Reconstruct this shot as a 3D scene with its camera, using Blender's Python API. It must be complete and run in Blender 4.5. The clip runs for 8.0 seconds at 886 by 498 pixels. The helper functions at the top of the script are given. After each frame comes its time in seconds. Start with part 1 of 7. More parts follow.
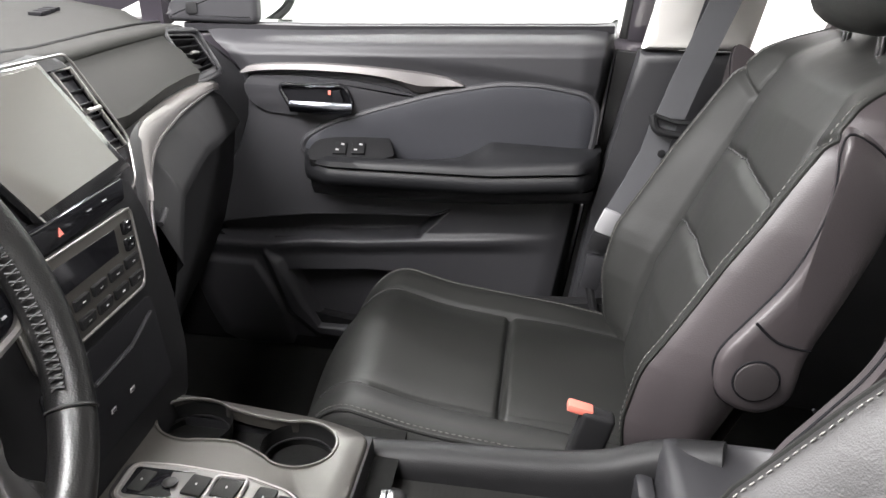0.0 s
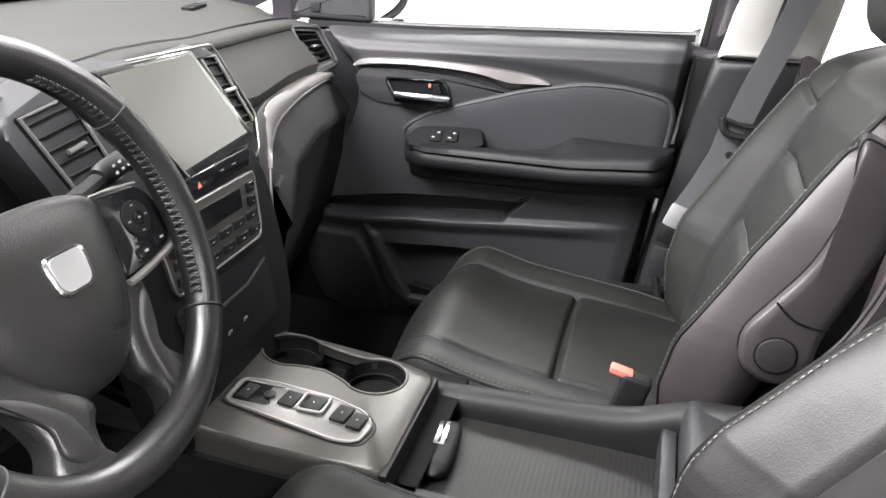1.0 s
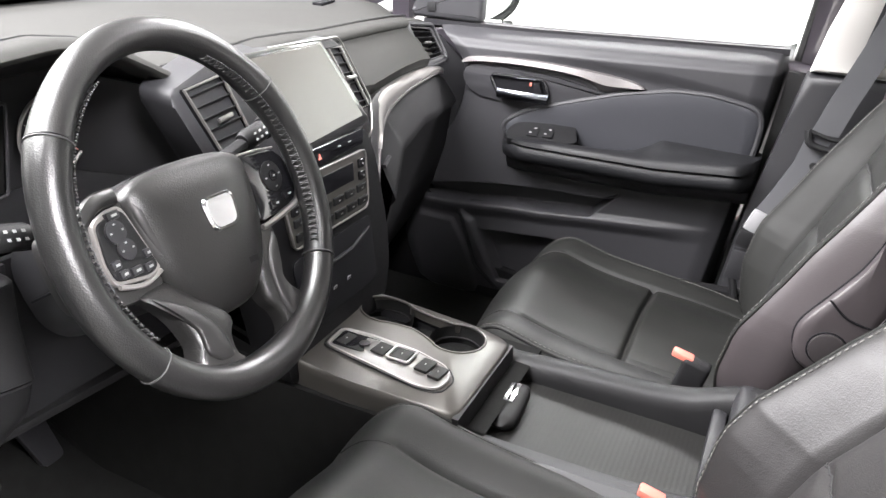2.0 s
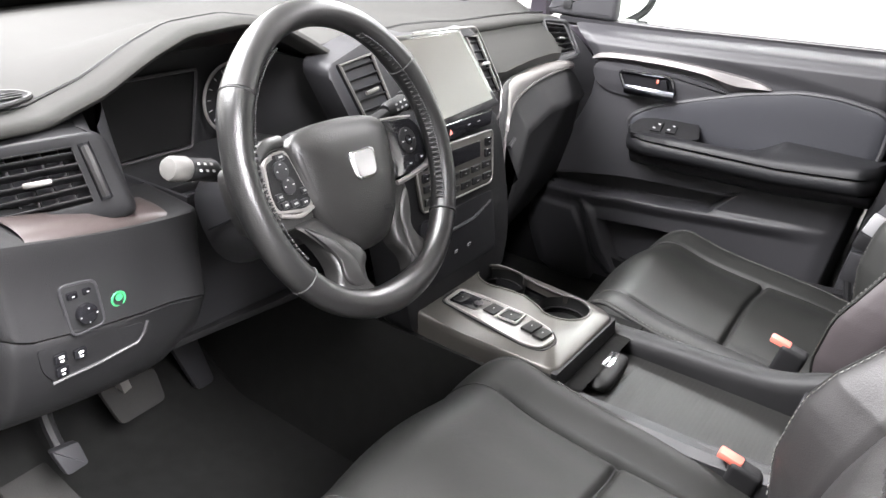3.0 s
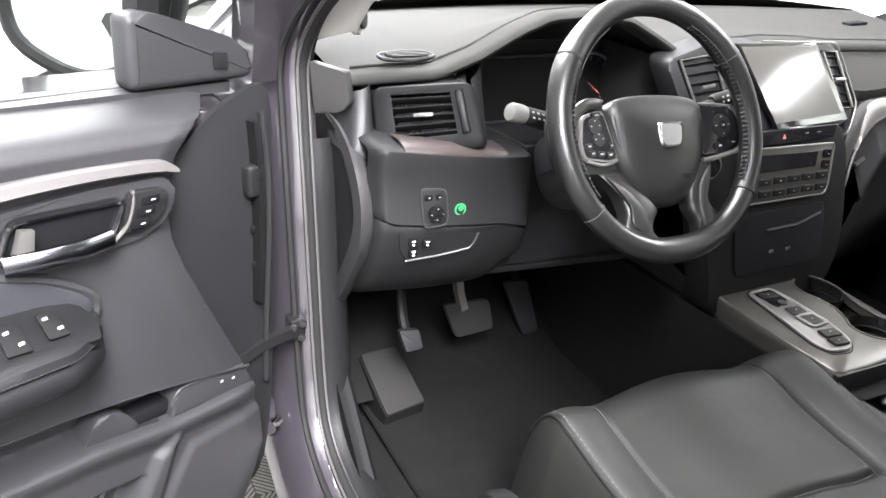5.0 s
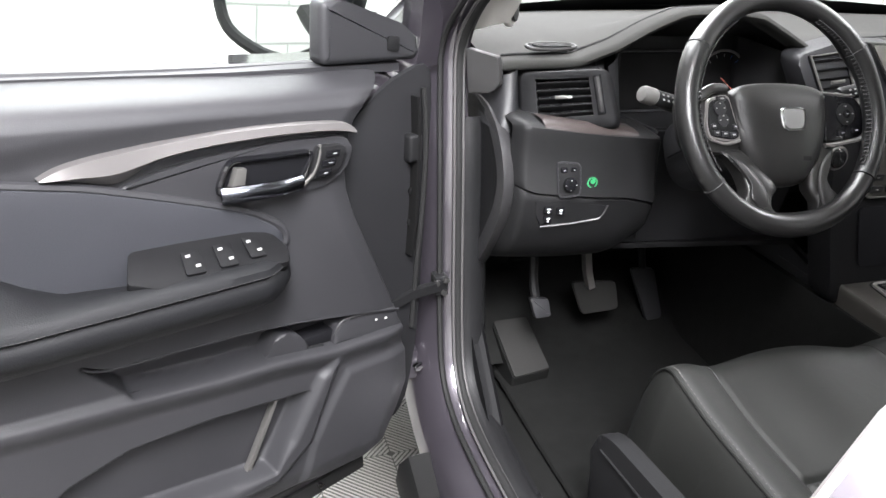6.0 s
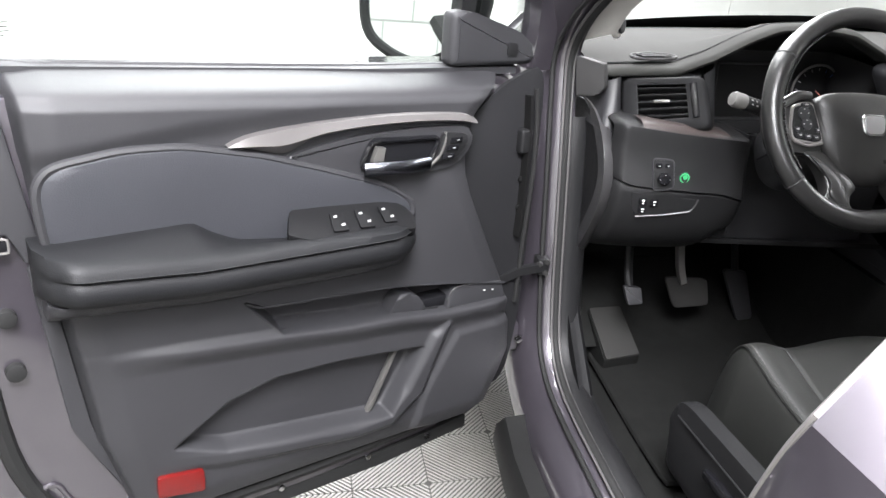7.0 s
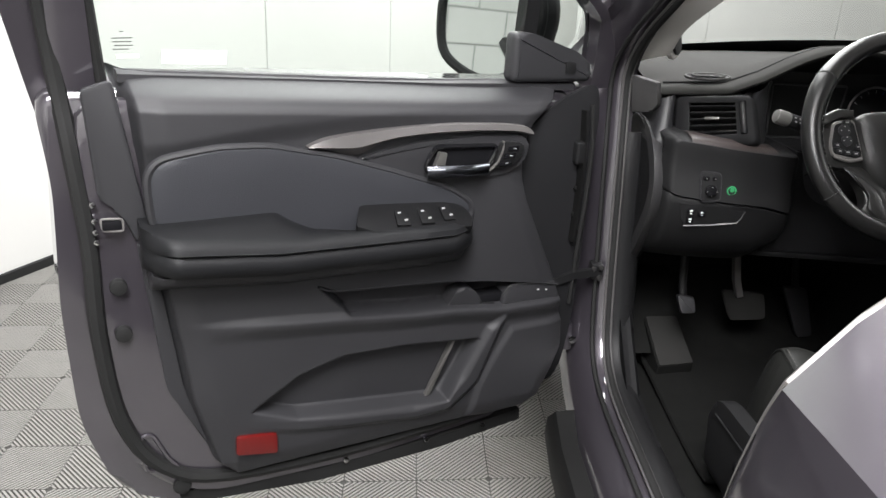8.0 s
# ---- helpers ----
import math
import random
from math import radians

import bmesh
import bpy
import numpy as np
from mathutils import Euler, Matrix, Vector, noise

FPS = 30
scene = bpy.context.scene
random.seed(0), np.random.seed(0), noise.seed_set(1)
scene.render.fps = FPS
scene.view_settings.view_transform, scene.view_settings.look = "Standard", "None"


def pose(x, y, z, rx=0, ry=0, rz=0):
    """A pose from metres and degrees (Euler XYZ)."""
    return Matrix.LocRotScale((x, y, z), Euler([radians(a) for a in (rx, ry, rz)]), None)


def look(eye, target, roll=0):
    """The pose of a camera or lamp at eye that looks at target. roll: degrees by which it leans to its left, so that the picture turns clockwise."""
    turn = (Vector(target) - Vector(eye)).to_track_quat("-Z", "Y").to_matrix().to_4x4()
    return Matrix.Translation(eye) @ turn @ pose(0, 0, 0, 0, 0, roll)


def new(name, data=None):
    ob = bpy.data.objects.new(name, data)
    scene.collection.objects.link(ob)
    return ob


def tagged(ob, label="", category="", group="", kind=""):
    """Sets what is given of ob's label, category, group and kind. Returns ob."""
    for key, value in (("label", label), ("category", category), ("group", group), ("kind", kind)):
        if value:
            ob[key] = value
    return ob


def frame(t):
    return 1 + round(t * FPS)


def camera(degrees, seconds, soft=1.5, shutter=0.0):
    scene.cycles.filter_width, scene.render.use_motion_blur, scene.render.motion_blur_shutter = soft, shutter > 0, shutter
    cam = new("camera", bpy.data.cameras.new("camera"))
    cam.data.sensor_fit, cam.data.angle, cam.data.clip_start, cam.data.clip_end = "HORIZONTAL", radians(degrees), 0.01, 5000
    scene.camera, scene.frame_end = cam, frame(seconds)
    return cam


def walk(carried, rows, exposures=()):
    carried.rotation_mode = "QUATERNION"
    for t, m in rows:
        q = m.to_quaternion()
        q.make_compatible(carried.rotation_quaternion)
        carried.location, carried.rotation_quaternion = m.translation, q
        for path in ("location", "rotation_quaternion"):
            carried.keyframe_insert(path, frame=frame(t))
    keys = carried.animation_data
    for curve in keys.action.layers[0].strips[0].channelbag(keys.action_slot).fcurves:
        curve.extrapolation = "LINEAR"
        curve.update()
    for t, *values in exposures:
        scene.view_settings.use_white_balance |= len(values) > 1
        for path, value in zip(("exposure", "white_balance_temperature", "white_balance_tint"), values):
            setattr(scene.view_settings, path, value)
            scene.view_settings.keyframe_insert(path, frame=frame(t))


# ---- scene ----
cam = camera(57.4, 8.0)
PATH = [
    (0, (-0.699, -0.32, 1.301), (1.128, -0.124, 0.513), 3.1),
    (0.5, (-0.781, -0.358, 1.319), (1.033, -0.084, 0.521), 3.7),
    (1, (-0.849, -0.397, 1.334), (0.924, 0.056, 0.528), 3.7),
    (1.5, (-0.912, -0.424, 1.354), (0.823, 0.144, 0.539), 4.5),
    (3, (-1.078, -0.533, 1.364), (0.463, 0.422, 0.52), 5.3),
    (3.5, (-1.12, -0.576, 1.373), (0.301, 0.543, 0.519), 5.1),
    (4, (-1.126, -0.631, 1.371), (0.118, 0.685, 0.523), 4.9),
    (4.5, (-1.124, -0.696, 1.36), (-0.067, 0.778, 0.518), 4.5),
    (5, (-1.147, -0.776, 1.346), (-0.281, 0.825, 0.516), 4.0),
    (6.5, (-1.253, -1.02, 1.329), (-0.803, 0.761, 0.538), 3.0),
    (7, (-1.273, -1.117, 1.339), (-0.947, 0.698, 0.564), 3.1),
    (7.5, (-1.264, -1.187, 1.348), (-1.052, 0.651, 0.59), 2.8),
    (8, (-1.226, -1.262, 1.349), (-1.13, 0.597, 0.62), 2.6),
]
walk(cam, [(t, look(eye, target, roll)) for t, eye, target, roll in PATH],
     [(0, 0.48, 6500, 12), (1.5, 0.72, 6450, 13), (3.0, 0.93, 6400, 13), (4.0, 0.92, 6370, 12), (4.5, 0.8, 6350, 12), (5.2, 0.6, 6350, 12), (6.5, -0.1, 6300, 11), (7.0, 0.0, 6300, 11), (7.5, -0.6, 6350, 10), (8, -1.08, 6450, 10)])

# ---- light ----
world = bpy.data.worlds.new("world")
scene.world = world
world.use_nodes = True
world.node_tree.nodes["Background"].inputs[0].default_value = (0.9, 0.95, 1.0, 1)
world.node_tree.nodes["Background"].inputs[1].default_value = 0.05


def unseen_fill_lamp(x, y, sx, sy, watts, turn=0.0):
    data = bpy.data.lights.new("unseen_fill_lamp", "AREA")
    data.shape, data.size, data.size_y, data.energy = "RECTANGLE", sx, sy, watts
    data.color = (1.0, 0.985, 0.985)
    ob = new("unseen_fill_lamp", data)
    ob.matrix_world = pose(x, y, 3.12, 0, 0, turn)
    return ob


# Unseen lamps set below the ceiling where seats, doors, dash and screen needed brightening.
for lx, ly, sx, sy, watts, turn in ((-1.3, -1.85, 0.8, 1.8, 580, 0), (-1.1, 1.5, 2.0, 2.4, 540, -20), (3.7, -2.7, 0.9, 2.6, 480, 0), (0.2, 4.8, 3.4, 2.6, 1180, 0), (3.3, 0.6, 0.7, 2.2, 240, 0), (0.2, -3.8, 0.7, 1.2, 200, 0), (-1.8, -2.9, 0.9, 1.8, 340, 0)):
    unseen_fill_lamp(lx, ly, sx, sy, watts, turn)

# ---- materials ----


def mat(name, color, rough=0.5, metal=0.0, grain=0.0, size=400.0, var=0.12, coat=0.0, spec=0.5, blotch=6.0, voronoi=False, wrinkle=0.0):
    """Base colour with two scales of variation, roughness wear and a fine relief."""
    m = bpy.data.materials.new(name)
    m.use_nodes = True
    n, l = m.node_tree.nodes, m.node_tree.links
    b = n["Principled BSDF"]
    b.inputs["Metallic"].default_value = metal
    b.inputs["Coat Weight"].default_value = coat
    b.inputs["Coat Roughness"].default_value = 0.06
    b.inputs["Specular IOR Level"].default_value = spec
    co = n.new("ShaderNodeTexCoord")
    big = n.new("ShaderNodeTexNoise")
    big.inputs["Scale"].default_value = blotch
    big.inputs["Detail"].default_value = 6
    fine = n.new("ShaderNodeTexVoronoi" if voronoi else "ShaderNodeTexNoise")
    fine.inputs["Scale"].default_value = size
    l.new(co.outputs["Object"], big.inputs["Vector"])
    l.new(co.outputs["Object"], fine.inputs["Vector"])
    mix = n.new("ShaderNodeMix")
    mix.data_type = "RGBA"
    mix.inputs[6].default_value = (*[c * (1 - var) for c in color], 1)
    mix.inputs[7].default_value = (*[min(1, c * (1 + var)) for c in color], 1)
    l.new(big.outputs["Fac"], mix.inputs[0])
    l.new(mix.outputs[2], b.inputs["Base Color"])
    mr = n.new("ShaderNodeMapRange")
    mr.inputs[3].default_value, mr.inputs[4].default_value = rough * 0.85, min(1, rough * 1.15)
    l.new(big.outputs["Fac"], mr.inputs[0])
    l.new(mr.outputs[0], b.inputs["Roughness"])
    if grain:
        bp = n.new("ShaderNodeBump")
        bp.inputs["Strength"].default_value = grain
        bp.inputs["Distance"].default_value = 0.0006
        l.new(fine.outputs[0], bp.inputs["Height"])
        l.new(bp.outputs[0], b.inputs["Normal"])
        if wrinkle:
            wr, b2 = n.new("ShaderNodeTexNoise"), n.new("ShaderNodeBump")
            wr.inputs["Scale"].default_value = 26
            wr.inputs["Detail"].default_value = 3
            wr.inputs["Distortion"].default_value = 0.8
            b2.inputs["Strength"].default_value = wrinkle
            b2.inputs["Distance"].default_value = 0.004
            l.new(co.outputs["Object"], wr.inputs["Vector"])
            l.new(wr.outputs[0], b2.inputs["Height"])
            l.new(b2.outputs[0], bp.inputs["Normal"])
    return m


LEATHER = mat("black_leather", (0.0102, 0.0105, 0.0097), 0.52, grain=0.22, size=600, voronoi=True, var=0.25, spec=0.22, wrinkle=0.13)
LEATHER_SIDE = mat("side_vinyl", (0.030, 0.0256, 0.0268), 0.44, grain=0.2, size=600, voronoi=True, var=0.15, spec=0.42, wrinkle=0.1)
# Lighter copy of black_leather: light on the driver's backrest put into the colour.
LEATHER_LIT = mat("lit_leather", (0.0130, 0.0122, 0.0122), 0.46, grain=0.3, size=600, voronoi=True, var=0.3, spec=0.42, wrinkle=0.13)
PERF = mat("perforated_leather", (0.0065, 0.0065, 0.0065), 0.31, grain=0.3, size=700, voronoi=True, var=0.2, spec=0.5)
RIM = mat("rim_leather", (0.0085, 0.0083, 0.0083), 0.30, grain=0.2, size=600, voronoi=True, var=0.2, spec=0.55)
PLASTIC = mat("soft_black_plastic", (0.0165, 0.0165, 0.018), 0.47, grain=0.45, size=900, spec=0.30, var=0.2)
DOORP = mat("door_panel_plastic", (0.0200, 0.0198, 0.0218), 0.52, grain=0.45, size=700, spec=0.32, var=0.16)
INSERT = mat("door_insert_vinyl", (0.020, 0.0207, 0.0245), 0.58, grain=0.4, size=520, voronoi=True, var=0.2, spec=0.33)
ARM = mat("armrest_vinyl", (0.0068, 0.007, 0.0078), 0.50, grain=0.3, size=520, voronoi=True, var=0.2, spec=0.20)
PAD = mat("airbag_skin", (0.0115, 0.0112, 0.0110), 0.36, grain=0.3, size=620, voronoi=True, spec=0.5, var=0.2)
SPOKE = mat("satin_dark_spoke", (0.014, 0.0135, 0.0135), 0.40, metal=0.2, grain=0.15, size=900)
TRAYLIP = mat("brown_black_plastic", (0.028, 0.022, 0.021), 0.36, grain=0.3, size=900, spec=0.35)
HARD = mat("hard_black_plastic", (0.009, 0.009, 0.0095), 0.48, grain=0.4, size=1200, spec=0.19)
KNEE = mat("grained_knee_plastic", (0.0082, 0.0082, 0.0086), 0.50, grain=0.7, size=800, spec=0.22, var=0.3, blotch=14)
DASH = mat("dash_pad", (0.0285, 0.0285, 0.027), 0.85, grain=0.5, size=700, spec=0.06, var=0.18)
# Near-black for hollows drawn shallow: the shade inside them put into the colour.
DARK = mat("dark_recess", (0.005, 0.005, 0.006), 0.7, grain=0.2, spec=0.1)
GLOSS = mat("piano_black", (0.006, 0.006, 0.007), 0.08, coat=0.5, var=0.05)
SATIN = mat("satin_silver", (0.235, 0.224, 0.217), 0.36, metal=0.6, grain=0.08, size=1500, var=0.08)
CONSOLE = mat("brushed_console", (0.052, 0.049, 0.044), 0.36, metal=0.5, grain=0.15, size=700, var=0.14)
SELECT = mat("selector_silver", (0.13, 0.126, 0.12), 0.33, metal=0.6, grain=0.1, size=1200, var=0.08)
HANDLE = mat("polished_handle", (0.15, 0.155, 0.175), 0.22, metal=1.0, var=0.06)
CHROME = mat("chrome", (0.55, 0.55, 0.56), 0.14, metal=1.0, var=0.05)
GREY = mat("light_grey_trim", (0.42, 0.41, 0.39), 0.62, grain=0.25, size=900, var=0.04)
PAINT = mat("dark_metallic_paint", (0.056, 0.050, 0.060), 0.32, metal=0.6, coat=1.0, var=0.08, blotch=3.0)
PAINT.node_tree.nodes["Principled BSDF"].inputs["Coat IOR"].default_value = 2.0
SEAL = mat("seal_ridge_rubber", (0.05, 0.048, 0.048), 0.42, grain=0.1, size=700, spec=0.5)
RUBBER = mat("rubber_seal", (0.011, 0.011, 0.011), 0.68, grain=0.2, size=700, spec=0.2)
CARPET = mat("carpet", (0.0078, 0.0079, 0.0076), 0.97, grain=1.0, size=900, var=0.5, spec=0.05, blotch=40)
MAT_RUBBER = mat("foot_pad", (0.0115, 0.0112, 0.0105), 0.85, grain=1.0, size=400, var=0.4, blotch=40, spec=0.3)
WEB = mat("belt_webbing", (0.055, 0.056, 0.060), 0.55, grain=0.6, size=1200)
RED = mat("red_button", (0.52, 0.135, 0.10), 0.45, var=0.12)
REFL = mat("red_reflector", (0.085, 0.004, 0.0035), 0.22, grain=0.6, size=900, voronoi=True, coat=0.2)
WHITE = mat("white_marking", (0.26, 0.26, 0.255), 0.5, var=0.1)
PAPER = mat("white_paper", (0.75, 0.75, 0.72), 0.6, var=0.05)
WALL = mat("white_wall", (0.46, 0.46, 0.444), 0.7, grain=0.2, size=60, var=0.04, blotch=2)
BLOCKS = mat("painted_block_wall", (0.34, 0.34, 0.33), 0.7, grain=0.2, size=60, var=0.06, blotch=3)
TILE = mat("grey_floor_tile", (0.165, 0.162, 0.150), 0.5, grain=0.2, size=300, var=0.18, blotch=12)
TILE_GAP = mat("floor_tile_gap", (0.035, 0.034, 0.031), 0.8, var=0.2)
STITCH = mat("grey_thread", (0.15, 0.147, 0.138), 0.7, var=0.15)
TONGUE = mat("belt_tongue_metal", (0.26, 0.26, 0.265), 0.42, metal=0.3, var=0.06)
DIMTHREAD = mat("dim_grey_thread", (0.075, 0.072, 0.068), 0.7, var=0.15)
THREAD = mat("dark_thread", (0.016, 0.016, 0.0165), 0.7, var=0.15)
LABEL = mat("yellow_label", (0.75, 0.68, 0.35), 0.5, var=0.1)
GREEN = mat("green_ring", (0.03, 0.24, 0.09), 0.35, var=0.05)
BEZEL = mat("bezel_glass", (0.008, 0.008, 0.008), 0.10, coat=0.6, spec=0.9, var=0.05)
TRAYMAT = mat("tray_lid", (0.010, 0.010, 0.0095), 0.5, grain=0.3, size=500, spec=0.2, var=0.3)
# Grey base colour stands in for the bright window reflected in the screen.
SCREEN = mat("glare_grey_glass", (0.068, 0.066, 0.060), 0.10, coat=0.15, spec=0.5, var=0.03)
ENDGREY = mat("mid_grey_trim", (0.022, 0.0215, 0.0215), 0.6, grain=0.3, size=900, spec=0.25)
STALK = mat("grey_stalk_end", (0.07, 0.068, 0.065), 0.45, grain=0.2)
GLOVE = mat("glove_box_plastic", (0.006, 0.006, 0.0065), 0.6, grain=0.4, size=1200, spec=0.10)
for glassy, ior in ((SCREEN, 1.38), (BEZEL, 1.6)):
    glassy.node_tree.nodes["Principled BSDF"].inputs["IOR"].default_value = ior
    glassy.node_tree.nodes["Principled BSDF"].inputs["Coat IOR"].default_value = ior
MIRROR = mat("mirror_glass", (0.85, 0.87, 0.86), 0.02, metal=1.0, var=0.0)


def add_courses(m):
    """Courses of painted blocks with sunk joints."""
    n, l = m.node_tree.nodes, m.node_tree.links
    co, br, bp, b = n.new("ShaderNodeTexCoord"), n.new("ShaderNodeTexBrick"), n.new("ShaderNodeBump"), n["Principled BSDF"]
    sep, com = n.new("ShaderNodeSeparateXYZ"), n.new("ShaderNodeCombineXYZ")
    l.new(co.outputs["Object"], sep.inputs[0])
    l.new(sep.outputs[1], com.inputs[0])
    l.new(sep.outputs[2], com.inputs[1])
    br.inputs["Scale"].default_value = 1.0
    br.inputs["Brick Width"].default_value, br.inputs["Row Height"].default_value = 0.40, 0.20
    br.inputs["Mortar Size"].default_value = 0.006
    br.inputs["Color1"].default_value, br.inputs["Color2"].default_value = (0.32, 0.32, 0.31, 1), (0.37, 0.37, 0.36, 1)
    br.inputs["Mortar"].default_value = (0.18, 0.18, 0.175, 1)
    l.new(com.outputs[0], br.inputs["Vector"])
    l.new(br.outputs["Color"], b.inputs["Base Color"])
    bp.inputs["Distance"].default_value = 0.006
    bp.invert = True
    l.new(br.outputs["Fac"], bp.inputs["Height"])
    l.new(bp.outputs[0], b.inputs["Normal"])


add_courses(BLOCKS)


def glass_material():
    m = bpy.data.materials.new("window_glass")
    m.use_nodes = True
    n, l = m.node_tree.nodes, m.node_tree.links
    out, clear, gl, mx, fr = n["Material Output"], n.new("ShaderNodeBsdfTransparent"), n.new("ShaderNodeBsdfGlossy"), n.new("ShaderNodeMixShader"), n.new("ShaderNodeFresnel")
    clear.inputs[0].default_value = (0.86, 0.89, 0.87, 1)
    gl.inputs["Roughness"].default_value = 0.02
    fr.inputs[0].default_value = 1.15
    l.new(fr.outputs[0], mx.inputs[0])
    l.new(clear.outputs[0], mx.inputs[1])
    l.new(gl.outputs[0], mx.inputs[2])
    l.new(mx.outputs[0], out.inputs[0])
    return m


GLASS = glass_material()
FAN = mat("black_gap_rubber", (0.0105, 0.0105, 0.0115), 0.8, grain=0.3, size=500, spec=0.12, var=0.3)
CUP = mat("cup_liner", (0.0045, 0.0045, 0.0045), 0.55, grain=0.2, size=600, spec=0.2)
BLUE = mat("blue_tick", (0.03, 0.10, 0.32), 0.4, var=0.05)
TRIM = mat("satin_trim", (0.098, 0.092, 0.091), 0.48, metal=0.45, grain=0.08, size=1500, var=0.08)
BAND = mat("satin_band_plastic", (0.024, 0.0235, 0.0245), 0.38, grain=0.3, size=900, spec=0.45, var=0.15)
PIVOT = mat("dark_cap", (0.020, 0.0175, 0.018), 0.45, grain=0.3, size=900, spec=0.4)
EMBLEM = mat("brushed_badge", (0.62, 0.62, 0.63), 0.30, metal=0.9, grain=0.1, size=900, var=0.06)

# ---- mesh helpers ----
V = Vector


def part(name, bm, material, parent=None, label="", sharp=38, flat=False):
    bmesh.ops.remove_doubles(bm, verts=bm.verts, dist=1e-5)
    bmesh.ops.recalc_face_normals(bm, faces=bm.faces)
    lim = radians(sharp)
    for f in bm.faces:
        f.smooth = not flat
    for e in bm.edges:
        e.smooth = len(e.link_faces) == 2 and e.calc_face_angle(0) < lim
    me = bpy.data.meshes.new(name)
    bm.to_mesh(me)
    bm.free()
    me.materials.append(material)
    ob = new(name, me)
    ob.parent = parent
    return tagged(ob, label) if label else ob


def thing(name, label, category, at=(0, 0, 0), rz=0.0, group="", kind=""):
    ob = new(name)
    ob.empty_display_size = 0.05
    ob.matrix_world = pose(*at, 0, 0, rz)
    return tagged(ob, label, category, group, kind)


def spl(pts, n=6, closed=False):
    """Catmull-Rom through the points."""
    p = [V(q) for q in pts]
    k = len(p)
    out = []
    for i in range(k if closed else k - 1):
        a, b, c, d = ((p[(i - 1) % k], p[i], p[(i + 1) % k], p[(i + 2) % k]) if closed else
                      (p[max(i - 1, 0)], p[i], p[i + 1], p[min(i + 2, k - 1)]))
        for j in range(n):
            t = j / n
            out.append(0.5 * ((2 * b) + (c - a) * t + (2 * a - 5 * b + 4 * c - d) * t * t + (3 * b - a - 3 * c + d) * t ** 3))
    if not closed:
        out.append(p[-1])
    return out


def rounded(pts, r, n=4):
    """A closed outline with its corners rounded off by r."""
    p = [V(q) for q in pts]
    out = []
    for i, b in enumerate(p):
        a, c = p[i - 1], p[(i + 1) % len(p)]
        ra, rc = min(r, (a - b).length * 0.45), min(r, (c - b).length * 0.45)
        s, e = b + (a - b).normalized() * ra, b + (c - b).normalized() * rc
        for j in range(n + 1):
            t = j / n
            out.append(s * (1 - t) ** 2 + b * 2 * t * (1 - t) + e * t * t)
    return out


def surface(rows, closed_u=False, closed_v=False, caps=False, bm=None):
    """Quads through rows of points."""
    bm = bm or bmesh.new()
    vs = [[bm.verts.new(p) for p in r] for r in rows]
    nr, nc = len(vs), len(vs[0])
    for i in range(nr if closed_v else nr - 1):
        for j in range(nc if closed_u else nc - 1):
            bm.faces.new((vs[i][j], vs[i][(j + 1) % nc], vs[(i + 1) % nr][(j + 1) % nc], vs[(i + 1) % nr][j]))
    if caps:
        bm.faces.new(vs[0])
        bm.faces.new(vs[-1][::-1])
    return bm


def plate(outline, depth, bevel=0.0, seg=2, bm=None):
    """A closed outline pushed along depth, its rims rounded."""
    bm = bm or bmesh.new()
    depth = V(depth)
    a = [bm.verts.new(p) for p in outline]
    b = [bm.verts.new(V(p) + depth) for p in outline]
    f1, f2 = bm.faces.new(a), bm.faces.new(b[::-1])
    k = len(a)
    for i in range(k):
        bm.faces.new((a[i], b[i], b[(i + 1) % k], a[(i + 1) % k]))
    if bevel:
        bmesh.ops.bevel(bm, geom=list({*f1.edges, *f2.edges}), offset=bevel, segments=seg, profile=0.6, affect="EDGES")
    return bm


def box(c, size, bevel=0.004, seg=2, rot=None, bm=None):
    bm = bm or bmesh.new()
    m = Matrix.Translation(c) @ (rot.to_4x4() if rot else Matrix()) @ Matrix.Diagonal((*size, 1))
    r = bmesh.ops.create_cube(bm, size=1, matrix=m)
    if bevel:
        es = {e for v in r["verts"] for e in v.link_edges}
        bmesh.ops.bevel(bm, geom=list(es), offset=bevel, segments=seg, profile=0.6, affect="EDGES")
    return bm


def sweep(path, prof, up=(0, 0, 1), closed=False, caps=True, scale=None, bm=None):
    """A closed profile of (side, up) pairs along a path."""
    p = [V(q) for q in path]
    up = V(up)
    rows = []
    for i, q in enumerate(p):
        a = p[i - 1] if closed or i else p[0]
        b = p[(i + 1) % len(p)] if closed or i < len(p) - 1 else p[-1]
        t = (b - a).normalized()
        s = t.cross(up).normalized()
        u = s.cross(t).normalized()
        k = scale[i] if scale else 1.0
        rows.append([q + s * x * k + u * y * k for x, y in prof])
    return surface(rows, closed_u=True, closed_v=closed, caps=caps and not closed, bm=bm)


def circle(r, n=12, ry=None):
    return [(r * math.cos(2 * math.pi * i / n), (ry or r) * math.sin(2 * math.pi * i / n)) for i in range(n)]


def tube(path, r, n=8, up=(0, 0, 1), closed=False, scale=None, bm=None):
    return sweep(path, circle(r, n), up, closed, True, scale, bm)


def disc(c, axis, r, h, n=24, bevel=0.0, bm=None):
    """A short round plate whose axis points along axis."""
    axis = V(axis).normalized()
    s = axis.orthogonal().normalized()
    u = axis.cross(s)
    c = V(c)
    return plate([c + s * r * math.cos(2 * math.pi * i / n) + u * r * math.sin(2 * math.pi * i / n) for i in range(n)], axis * h, bevel, 2, bm)


